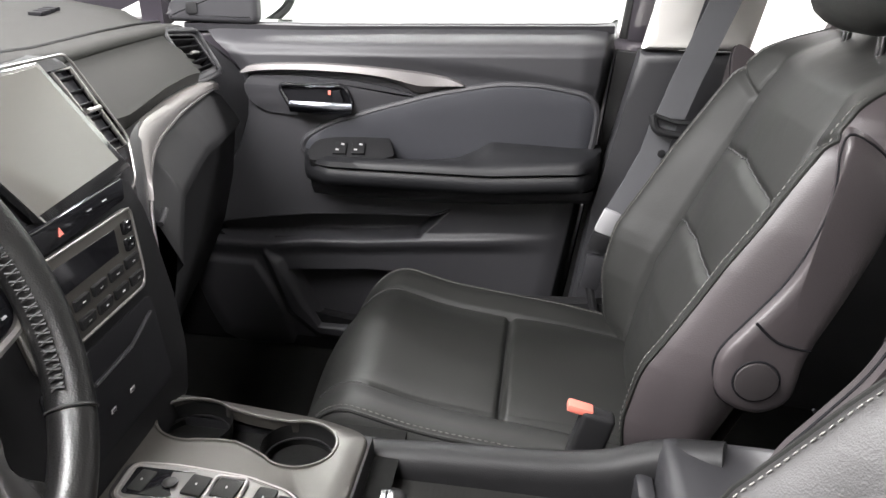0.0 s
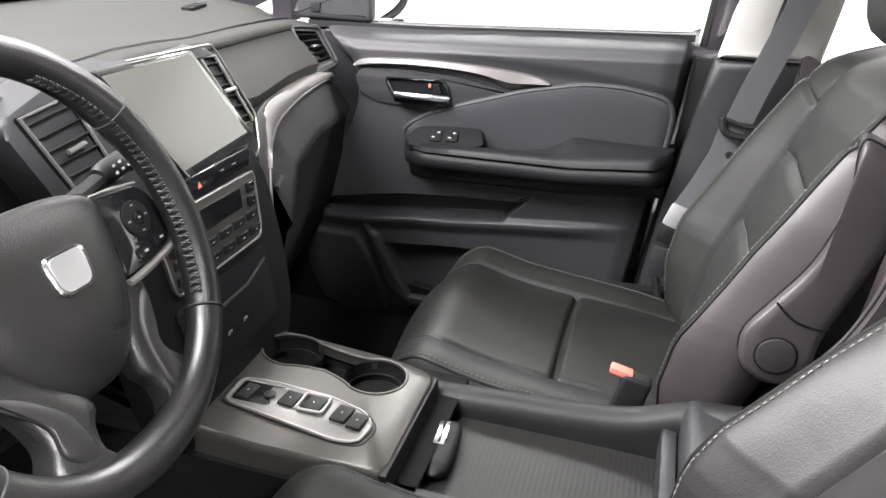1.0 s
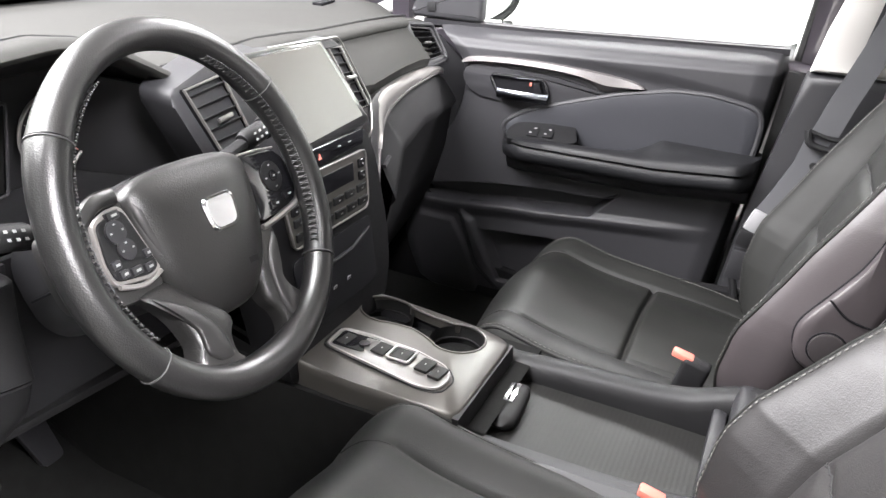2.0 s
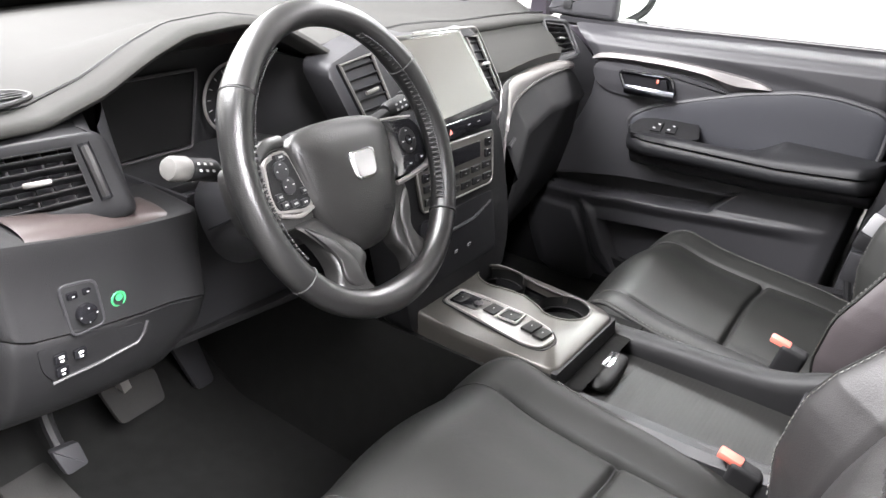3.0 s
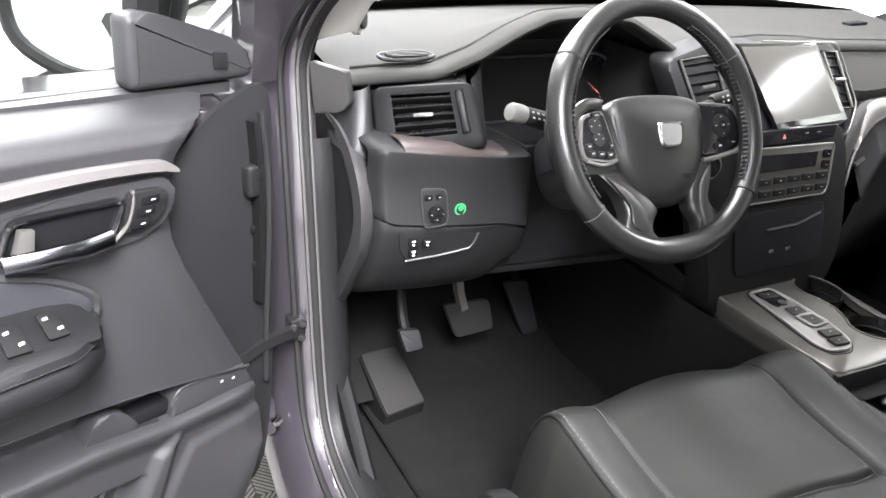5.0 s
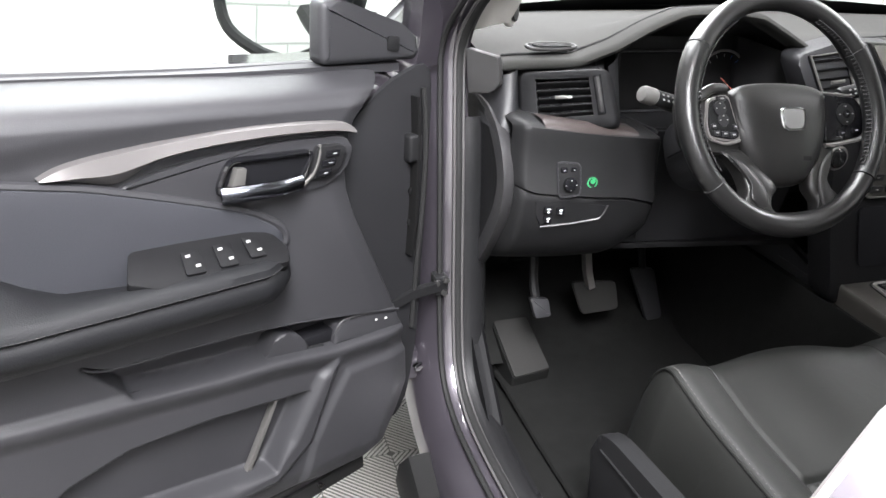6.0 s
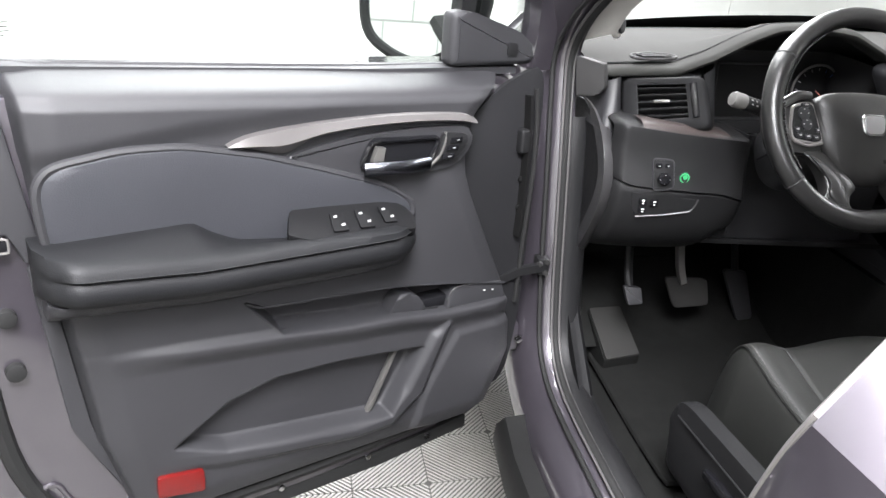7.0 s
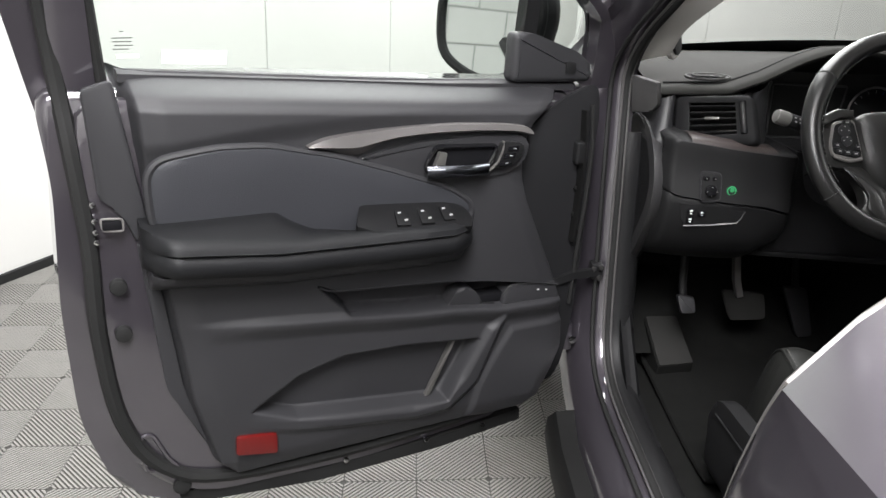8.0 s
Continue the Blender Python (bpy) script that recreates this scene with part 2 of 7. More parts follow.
def stitches(path, step, length, r, parent, label="", m=None):
    """A seam of short threads along a path."""
    p = [V(q) for q in path]
    bm = bmesh.new()
    acc, nxt = 0.0, 0.0
    for a, b in zip(p, p[1:]):
        d = (b - a).length
        while nxt < acc + d:
            q = a + (b - a) * ((nxt - acc) / d)
            t = (b - a).normalized()
            tube([q, q + t * length * 0.5, q + t * length], r, 5, up=(0.3, 0.2, 0.9), bm=bm, scale=[0.6, 1, 0.6])
            nxt += step
        acc += d
    return tagged(part("stitching", bm, m or STITCH, parent, label), kind="stuff")


def smooth(a, b, x):
    t = np.clip((x - a) / (b - a), 0, 1)
    return t * t * (3 - 2 * t)


def poly_dist(px, pz, poly):
    """Signed distance to a polygon, negative inside (arrays)."""
    d = np.full(px.shape, 1e9)
    inside = np.zeros(px.shape, bool)
    k = len(poly)
    for i in range(k):
        (ax, az), (bx, bz) = poly[i], poly[(i + 1) % k]
        ex, ez = bx - ax, bz - az
        t = np.clip(((px - ax) * ex + (pz - az) * ez) / (ex * ex + ez * ez + 1e-12), 0, 1)
        d = np.minimum(d, np.hypot(px - ax - t * ex, pz - az - t * ez))
        cond = (az > pz) != (bz > pz)
        xi = ax + (pz - az) * ex / (ez if abs(ez) > 1e-9 else 1e-9)
        inside ^= cond & (px < xi)
    return np.where(inside, -d, d)

# ---- the garage ----
SLOPE = 0.044


def ground_z(x):
    return SLOPE * (x + 1.23) - 0.012


def room():
    g = thing("ground", "grey interlocking garage floor tiles with ribbed quarters", "floor", kind="structure")
    part("base", surface([[V((x, y, ground_z(x) - 0.004)) for x in (-9, 9)] for y in (-9, 12)]), TILE_GAP, g)
    q = 0.192

    def ribbed(kind):
        bm = bmesh.new()
        n = 13
        w = q * 0.985
        for i in range(-n, n + 1):
            c = i * w / n * 1.0
            # a rib at 45 degrees, clipped to the square
            pts = []
            h = w / 2
            for t in (c - w / n * 0.27, c + w / n * 0.27):
                lo, hi = max(-h, t - h), min(h, t + h)
                if hi <= lo:
                    pts = []
                    break
                seg = [(lo, t - lo), (hi, t - hi)]
                pts.append(seg)
            if len(pts) < 2:
                continue
            quad = [pts[0][0], pts[0][1], pts[1][1], pts[1][0]]
            if kind:
                quad = [(-a, b) for a, b in quad]
            plate([V((a, b, 0)) for a, b in quad], (0, 0, 0.0018), bm=bm)
        me_ob = part("tile_quarter", bm, TILE, g, flat=True)
        return me_ob

    a, b = ribbed(0), ribbed(1)
    tilt = Matrix.Rotation(-math.atan(SLOPE), 4, "Y")
    first = {0: a, 1: b}
    used = set()
    for i in range(-14, 14):
        for j in range(-10, 22):
            x, y = -0.985 + (i + 0.5) * q, 0.512 + (j + 0.5) * q
            kind = (i + j) % 2
            near = -3.0 < x < -0.2 and -0.6 < y < 2.2
            if not near:
                continue
            src = first[kind]
            if kind in used:
                o = new("tile_quarter", src.data)
                o.parent = g
            else:
                o = src
                used.add(kind)
            o.matrix_local = Matrix.Translation((x, y, ground_z(x))) @ tilt
    # tiles further off, joined, with the same ribs
    vs, fs = [], []
    n, w = 13, q * 0.985
    h = w / 2
    ribs = []
    for i in range(-n, n + 1):
        c, k = i * w / n, w / n * 0.27
        lo1, hi1, lo2, hi2 = max(-h, c - k - h), min(h, c - k + h), max(-h, c + k - h), min(h, c + k + h)
        if hi1 > lo1 and hi2 > lo2:
            ribs.append(((lo1, c - k - lo1), (hi1, c - k - hi1), (hi2, c + k - hi2), (lo2, c + k - lo2)))
    for i in range(-20, 32):
        for j in range(-28, 38):
            x, y = -0.985 + (i + 0.5) * q, 0.512 + (j + 0.5) * q
            if -3.0 < x < -0.2 and -0.6 < y < 2.2 or abs(x) > 4.9 or not -4.9 < y < 7.6:
                continue
            sg = -1 if (i + j) % 2 else 1
            for rib in ribs:
                k = len(vs)
                vs += [(x + sg * a, y + b, ground_z(x + sg * a) + 0.0018) for a, b in rib]
                fs.append((k, k + 1, k + 2, k + 3) if sg > 0 else (k + 3, k + 2, k + 1, k))
    me = bpy.data.meshes.new("far_tiles")
    me.from_pydata(vs, [], fs)
    me.materials.append(TILE)
    far = new("far_tiles", me)
    far.parent = g
    tagged(far, kind="stuff")

    def wall(name, p, q2, h=3.2, t=0.12, z=-0.35, panels=1.22, skirt=True, m=None):
        p, q2 = V(p), V(q2)
        w = thing(name, "painted grey block garage wall with a dark skirting" if m else "white painted garage wall panels with a dark skirting", "wall", kind="structure")
        d = (q2 - p).normalized()
        nrm = V((-d.y, d.x, 0))
        L = (q2 - p).length
        part("wall_core", plate([p + V((0, 0, z)), q2 + V((0, 0, z)), q2 + V((0, 0, h)), p + V((0, 0, h))], -nrm * t), m or WALL, w)
        k = max(1, int(L / panels))
        for i in range(k):
            a, b = p + d * (L * i / k + 0.004), p + d * (L * (i + 1) / k - 0.004)
            part("wall_panel", plate([a + V((0, 0, z)), b + V((0, 0, z)), b + V((0, 0, h - 0.01)), a + V((0, 0, h - 0.01))], nrm * 0.012, 0.003, 1), m or WALL, w)
        if skirt:
            gz = lambda v: V((v.x, v.y, ground_z(v.x)))
            a, b = gz(p), gz(q2)
            part("skirting", plate([a, b, b + V((0, 0, 0.045)), a + V((0, 0, 0.045))], nrm * 0.022, 0.004, 1), RUBBER, w)

    wall("wall_left", (0.6, 7.9, 0), (-3.34, 1.1, 0))
    wall("wall_side", (-3.34, 1.1, 0), (-4.5, -0.9, 0), panels=9, m=BLOCKS)
    wall("wall_back", (-4.5, -0.9, 0), (-4.5, -5.0, 0), panels=9, m=BLOCKS)
    wall("wall_rear", (-4.5, -5.0, 0), (5.0, -5.0, 0))
    wall("wall_right", (5.0, -5.0, 0), (5.0, 7.9, 0))
    wall("wall_front", (5.0, 7.9, 0), (0.6, 7.9, 0))
    c = thing("ceiling", "white garage ceiling", "ceiling", kind="structure")
    part("ceiling_slab", box((0.2, 1.4, 3.28), (10.2, 13.4, 0.12), 0), WALL, c)


# ---- doors ----
HINGE = V((-0.94, 0.39, 0))


def door(sgn, at, rz, driver):
    """A front door; s runs rearwards from the hinge, d into the cabin."""
    d0 = thing("vehicle_door", "open dark grey front car door with black trim and padded armrest" if driver else
               "closed front passenger door with black trim and padded armrest", "car door", at, rz, group="front doors")

    def P(s, d, z):
        return V((sgn * d, -s, z))

    def pts(lst, d):
        return [P(s, d, z) for s, z in lst]

    IN = V((sgn, 0, 0))
    # painted shell
    shell = [(0.03, 1.055), (0.005, 0.95), (0.0, 0.62), (0.02, 0.45), (0.10, 0.36), (0.5, 0.335), (0.80, 0.345), (0.90, 0.40), (0.945, 0.55), (0.95, 0.75), (0.938, 0.95), (0.95, 1.09), (0.6, 1.085), (0.3, 1.065)]
    so = rounded([(s, z, 0) for s, z in shell], 0.04, 3)
    part("shell", plate([P(p.x, -0.045, p.y) for p in so], IN * 0.165, 0.016, 3), PAINT, d0)
    if driver:
        inner = [(s + (0.03 if s < 0.5 else -0.045), z + (0.03 if z < 0.5 else -0.01)) for s, z in shell]
        io = rounded([(s, z, 0) for s, z in inner], 0.05, 3)
        part("inner_frame", plate([P(p.x, 0.118, p.y) for p in io], IN * 0.035, 0.012, 2), PAINT, d0)
        part("bottom_lip", sweep([P(0.10, 0.118, 0.385), P(0.45, 0.118, 0.362), P(0.78, 0.118, 0.375)], [(-0.004, -0.006), (0.012, -0.006), (0.012, 0.006), (-0.004, 0.006)]), PAINT, d0)

    fc = spl([(-0.005, 1.056, 0), (0.055, 1.050, 0), (0.115, 1.015, 0), (0.165, 0.965, 0), (0.175, 0.90, 0), (0.165, 0.83, 0), (0.135, 0.76, 0), (0.085, 0.68, 0), (0.07, 0.58, 0), (0.075, 0.46, 0), (0.03, 0.46, 0), (0.004, 0.58, 0), (-0.004, 0.75, 0), (-0.008, 0.92, 0)], 4, True)
    fan = part("front_cover", plate([P(p.x, 0.150, p.y) for p in fc], IN * 0.010, 0.004, 2), FAN, d0, "black rubber boot round the hinge end")
    if driver:
        part("cover_edge", tube(spl([P(0.012, 0.166, 1.03), P(0.005, 0.168, 0.95), P(0.006, 0.168, 0.85), P(0.012, 0.166, 0.74), P(0.016, 0.164, 0.62)], 5), 0.0045, 8, up=(1, 0, 0)), RUBBER, fan)
        part("cable_boot", box(P(0.030, 0.166, 0.940), (0.020, 0.024, 0.044), 0.006, 3), HARD, fan)
        part("gap_strip", sweep(spl([P(0.030, 0.161, 1.02), P(0.026, 0.162, 0.95), P(0.026, 0.162, 0.85), P(0.030, 0.161, 0.76)], 5), [(-0.004, -0.014), (0.001, -0.014), (0.002, 0.0), (0.001, 0.014), (-0.004, 0.014)], up=(1, 0, 0)), CUP, fan)
        for z in (0.868, 0.815):
            part("cover_clip", disc(P(0.028, 0.162, z), IN, 0.006, 0.004, 10, 0.0015), CUP, fan)
    # moulded inner panel
    nz, ns = 300, 320
    front = [(0.40, 0.20), (0.41, 0.14), (0.437, 0.075), (0.50, 0.046), (0.546, 0.03), (0.60, 0.035), (0.677, 0.052), (0.806, 0.113), (0.86, 0.138), (0.90, 0.151), (0.94, 0.154), (0.964, 0.152), (1.0, 0.134), (1.023, 0.112), (1.045, 0.075), (1.07, 0.025), (1.12, 0.02)]
    rear = [(0.40, 0.70), (0.45, 0.755), (0.583, 0.792), (0.81, 0.817), (0.90, 0.824), (1.038, 0.836), (1.12, 0.846)]
    top = [(0.0, 1.066), (0.3, 1.08), (0.6, 1.1), (0.85, 1.116)]
    zz, ss = np.meshgrid(np.linspace(0, 1, nz), np.linspace(0, 1, ns), indexing="ij")
    s_guess = 0.05 + ss * 0.78
    ztop = np.interp(s_guess, *zip(*top))
    Z = 0.40 + zz * (ztop - 0.40)
    fr, re = np.interp(Z, *zip(*front)), np.interp(Z, *zip(*rear))
    S = fr + ss * (re - fr)
    ztop = np.interp(S, *zip(*top))
    Z = 0.40 + zz * (ztop - 0.40)
    crease = np.interp(S, (0.0, 0.15, 0.33, 0.62, 0.84), (1.05, 1.045, 1.042, 1.035, 1.012))
    D = 0.188 + 0.012 * np.sin((Z - 0.4) * 5)
    D = D + 0.008 * smooth(-0.028, 0.006, Z - crease) * smooth(0.16, 0.50, S) - 0.060 * smooth(0.034, 0.0, ztop - Z) - 0.012 * smooth(0.05, 0.03, ztop - Z)
    # map pocket and the ledge under it
    pocket = [(0.562, 0.761), (0.53, 0.746), (0.42, 0.739), (0.295, 0.728), (0.176, 0.708), (0.067, 0.685), (0.059, 0.660), (0.2, 0.665), (0.299, 0.680), (0.391, 0.686), (0.507, 0.701)]
    D = D - 0.042 * smooth(0.003, -0.006, poly_dist(S, Z, pocket))
    ledge = np.interp(S, (0.05, 0.2, 0.3, 0.39, 0.51, 0.65, 0.80), (0.655, 0.660, 0.675, 0.682, 0.697, 0.712, 0.725))
    D = D + 0.011 * smooth(-0.035, -0.004, Z - ledge) * smooth(0.012, -0.002, Z - ledge) * smooth(0.80, 0.62, S)
    # lower recess, the ridge round it and the speaker
    low = [(0.68, 0.545), (0.597, 0.599), (0.517, 0.620), (0.404, 0.617), (0.288, 0.604), (0.245, 0.600), (0.308, 0.482), (0.347, 0.484), (0.602, 0.516)]
    D = D - 0.030 * smooth(0.003, -0.008, poly_dist(S, Z, low))
    rib = [(0.225, 0.619), (0.199, 0.638), (0.247, 0.510), (0.306, 0.461), (0.378, 0.460), (0.607, 0.491), (0.70, 0.515), (0.70, 0.535), (0.606, 0.515), (0.378, 0.480), (0.314, 0.484), (0.275, 0.526)]
    D = D + 0.012 * smooth(0.012, -0.006, poly_dist(S, Z, rib)) * smooth(0.72, 0.50, S)
    pad = [(0.175, 0.612), (0.205, 0.565), (0.238, 0.500), (0.255, 0.425), (0.15, 0.40), (0.06, 0.44), (0.045, 0.52), (0.05, 0.612)]
    D = D + 0.007 * smooth(0.008, -0.008, poly_dist(S, Z, pad))
    # turn the rim of the panel over towards the shell
    rim = np.minimum(np.minimum(ss, 1 - ss) * 0.78, zz * 0.7)
    D = D - 0.055 * (1 - smooth(0.0, 0.022, rim)) - 0.012 * (1 - smooth(0.0, 0.06, rim))
    part("door_panel", surface([[P(float(S[i, j]), float(D[i, j]), float(Z[i, j])) for j in range(ns)] for i in range(nz)]), DOORP, d0, sharp=60)
    # sill strip of the window
    part("window_sill", sweep([P(s, 0.108, z - 0.008) for s, z in ((0.03, 1.069), (0.3, 1.081), (0.6, 1.101), (0.835, 1.1165))], [(-0.02, -0.01), (0.02, -0.01), (0.024, 0.004), (-0.006, 0.006), (-0.02, 0.002)]), DOORP, d0)
    # upper insert
    ins = [(0.815, 0.905), (0.818, 0.975), (0.800, 0.999), (0.715, 1.010), (0.64, 1.007), (0.529, 0.981), (0.431, 0.948), (0.33, 0.911), (0.283, 0.880), (0.277, 0.855), (0.31, 0.835), (0.5, 0.842), (0.80, 0.862)]
    io2 = spl(rounded([(s, z, 0) for s, z in ins], 0.02, 3), 1, True)
    ic = V((0.56, 0.925, 0))
    part("panel_insert", surface([[P(*((ic + (p - ic) * k).x, d, (ic + (p - ic) * k).y)) for p in io2] for k, d in ((1.0, 0.180), (0.998, 0.194), (0.985, 0.2015), (0.955, 0.2055), (0.88, 0.2065), (0.5, 0.207), (0.12, 0.207))], closed_u=True, caps=True), INSERT, d0, "smooth padded leatherette insert")
    part("insert_rim", tube([P(p.x, 0.1985, p.y) for p in io2], 0.0065, 8, up=(1, 0, 0), closed=True), DOORP, d0)
    # silver swoosh
    upper = spl2([(0.578, 1.001), (0.551, 1.011), (0.502, 1.017), (0.415, 1.021), (0.321, 1.021), (0.229, 1.015), (0.18, 1.008), (0.164, 0.996)])
    lower = spl2([(0.577, 1.000), (0.536, 0.990), (0.494, 0.981), (0.452, 0.996), (0.405, 1.0025), (0.321, 1.0045), (0.225, 0.999), (0.166, 0.992)])
    sw = []
    for (s1, z1), (s2, z2) in zip(upper, lower):
        sm, zm2 = s1 * 0.42 + s2 * 0.58, z1 * 0.42 + z2 * 0.58
        k = min(1.0, abs(z1 - z2) / 0.012)
        sw.append([P(s1, 0.190, z1), P(s1 * 0.97 + sm * 0.03, 0.204, z1 * 0.95 + zm2 * 0.05), P(sm, 0.205 + 0.0035 * k, zm2), P(sm * 0.9 + s2 * 0.1, 0.205 + 0.002 * k, zm2 * 0.85 + z2 * 0.15), P(s2, 0.196, z2), P(s2, 0.188, z2)])
    part("silver_trim", surface(sw, closed_u=True, caps=True), TRIM, d0, "satin silver trim strip", sharp=35)
    low_strip = [(0.50, 0.973), (0.455, 0.984), (0.381, 0.994), (0.273, 0.996), (0.175, 0.99), (0.165, 0.96), (0.20, 0.925), (0.33, 0.92), (0.42, 0.945)]
    part("handle_panel", plate([P(p.x, 0.188, p.y) for p in rounded([(s, z, 0) for s, z in low_strip], 0.015, 3)], IN * 0.012, 0.005, 2), DOORP, d0)
    # inside handle
    bez = rounded([(0.235, 0.978, 0), (0.36, 0.985, 0), (0.378, 0.945, 0), (0.262, 0.932, 0)], 0.014, 4)
    h = part("door_handle", tube([P(p.x, 0.203, p.y) for p in bez], 0.0045, 8, up=(1, 0, 0), closed=True), GLOSS, d0)
    # Flat dark sheet in place of the shade inside the handle recess.
    part("handle_shade_sheet", plate([P(p.x, 0.197, p.y) for p in bez], IN * 0.004), DARK, h)
    part("handle_lever", sweep(spl([P(0.375, 0.212, 0.945), P(0.34, 0.222, 0.946), P(0.30, 0.224, 0.945), P(0.262, 0.214, 0.942)], 5), circle(0.007, 10, 0.011), up=(0, 0, 1)), HANDLE, h, "polished metal pull lever")
    part("lever_neck", plate(pts([(0.366, 0.946), (0.345, 0.946), (0.34, 0.975), (0.354, 0.978)], 0.204), IN * 0.012, 0.003), SELECT if driver else DARK, h)
    if driver:
        lock = rounded([(0.232, 0.986, 0), (0.185, 0.98, 0), (0.182, 0.965, 0), (0.21, 0.938, 0), (0.244, 0.938, 0)], 0.01, 3)
        lk = part("lock_panel", plate([P(p.x, 0.198, p.y) for p in lock], IN * 0.01, 0.003), HARD, d0)
        for i, (s, z) in enumerate(((0.205, 0.972), (0.212, 0.960), (0.22, 0.947))):
            part("lock_button", plate(pts([(s + 0.012, z + 0.004), (s - 0.01, z + 0.004), (s - 0.008, z - 0.005), (s + 0.014, z - 0.005)], 0.206), IN * 0.004, 0.001), GLOSS, lk)
            part("marking", plate(pts([(s + 0.003, z + 0.0005), (s - 0.003, z + 0.0005), (s - 0.003, z - 0.001), (s + 0.003, z - 0.001)], 0.2104), IN * 0.0004), WHITE, lk)
    else:
        part("lock_tab", plate(pts([(0.334, 0.966), (0.329, 0.966), (0.329, 0.974), (0.334, 0.974)], 0.2015), IN * 0.003, 0.001), RED, h, "red lock indicator")
    # armrest, with a scoop to pull the door by
    def seam_z(s):
        return float(np.interp(s, (0.28, 0.46, 0.64, 0.80), (0.853, 0.858, 0.864, 0.882)))

    n = 52
    rows = []
    for i in range(n + 1):
        s = 0.285 + (0.832 - 0.285) * i / n
        f = min(1.0, ((s - 0.285) / 0.06)) ** 0.5
        r = min(1.0, ((0.832 - s) / 0.035)) ** 0.5 if s < 0.832 else 0.0
        k = 0.25 + 0.75 * min(f, r)
        zt = float(np.interp(s, (0.28, 0.46, 0.60, 0.66, 0.80, 0.83), (0.862, 0.871, 0.876, 0.882, 0.900, 0.903)))
        zk = float(np.interp(s, (0.28, 0.50, 0.573, 0.608, 0.634, 0.83), (0.858, 0.857, 0.868, 0.886, 0.904, 0.905)))
        zm = seam_z(s)
        zb = zm - 0.044
        dd = 0.19 + (0.082 + 0.008 * (s - 0.28)) * k
        rows.append([P(s, 0.17, zk), P(s, 0.17 + (dd - 0.17) * 0.35, zk), P(s, 0.17 + (dd - 0.17) * 0.6, zk * 0.45 + zt * 0.55), P(s, 0.17 + (dd - 0.17) * 0.8, zt - 0.001), P(s, dd - 0.010, zt - 0.004), P(s, dd - 0.003, zm + 0.005), P(s, dd, zm - 0.004), P(s, dd - 0.006, zm - 0.009), P(s, dd - 0.001, zm - 0.014),
                     P(s, dd + 0.001, zb + 0.016), P(s, dd - 0.006, zb + 0.003), P(s, dd - 0.016, zb), P(s, 0.17, zb - 0.012)])
    part("armrest", surface(rows, closed_u=True, caps=True), ARM, d0, "padded stitched armrest", sharp=50)
    stitches([P(s, 0.19 + (0.082 + 0.008 * (s - 0.28)) * (0.25 + 0.75 * min(1, (s - 0.285) / 0.06) ** 0.5) + 0.0005, seam_z(s) - 0.003) for s in np.linspace(0.30, 0.79, 40)], 0.006, 0.0035, 0.0006, d0, m=THREAD)
    under = []
    for i in range(n + 1):
        s = 0.30 + 0.525 * i / n
        zm = seam_z(s) - 0.046
        k = min(1.0, (s - 0.28) / 0.08) ** 0.5 * min(1, (0.84 - s) / 0.03) ** 0.5
        under.append([P(s, 0.17, zm), P(s, 0.19 + 0.062 * k, zm), P(s, 0.19 + 0.058 * k, zm - 0.012), P(s, 0.19 + 0.02 * k, zm - 0.034), P(s, 0.17, zm - 0.04)])
    part("armrest_base", surface(under, closed_u=True, caps=True), DOORP, d0, sharp=50)
    # window switches
    def Q(a, b, up=0.0):
        """A point on the sloping switch panel: a runs forwards, b towards the cabin."""
        s = (0.495 - 0.190 * a) + (0.018 - 0.02 * a) * b
        return P(s, 0.208 + 0.052 * b + 0.4 * up, (0.899 - 0.013 * a) * (1 - b) + (0.871 - 0.016 * a) * b + up)

    a0 = 0.0 if driver else 0.25
    so2 = [Q(a0, 0.0), Q(a0 + 0.3, -0.02), Q(0.8, 0.0), Q(0.97, 0.12), Q(1.02, 0.55), Q(0.98, 0.95), Q(0.6, 1.0), Q(a0 + 0.15, 1.0), Q(a0 - 0.03, 0.75)]
    spn = part("switch_panel", plate(rounded(so2, 0.006, 3), V((-sgn * 0.006, 0, -0.016)), 0.002, 2), GLOVE, d0, "black window switch panel")
    for a, b, wa, wb in ((0.37, 0.55, 0.062, 0.30), (0.585, 0.52, 0.062, 0.30), (0.79, 0.45, 0.055, 0.28)) if driver else ((0.55, 0.5, 0.06, 0.25), (0.72, 0.5, 0.06, 0.25)):
        sk = part("switch", plate(rounded([Q(a - wa, b - wb, 0.001), Q(a + wa, b - wb, 0.001), Q(a + wa, b + wb, 0.001), Q(a - wa, b + wb, 0.001)], 0.003, 2), V((sgn * 0.0012, 0, 0.003)), 0.0012, 2), GLOVE, spn)
        for q in (-0.45, 0.45):
            am = a + q * 0.05
            part("marking", plate([Q(am - 0.014, b + q * wb - 0.03, 0.0043), Q(am + 0.016, b + q * wb - 0.045, 0.0043), Q(am + 0.016, b + q * wb + 0.015, 0.0043), Q(am - 0.014, b + q * wb + 0.030, 0.0043)], V((sgn * 0.0002, 0, 0.0004))), WHITE, sk)
    # shade block of the cup nook and small parts in the map pocket
    part("pocket_rim", tube(spl([P(s, 0.1985, z) for s, z in ((0.562, 0.761), (0.53, 0.748), (0.42, 0.741), (0.295, 0.730), (0.176, 0.710), (0.075, 0.688))], 5), 0.0022, 6, up=IN), DOORP, d0)
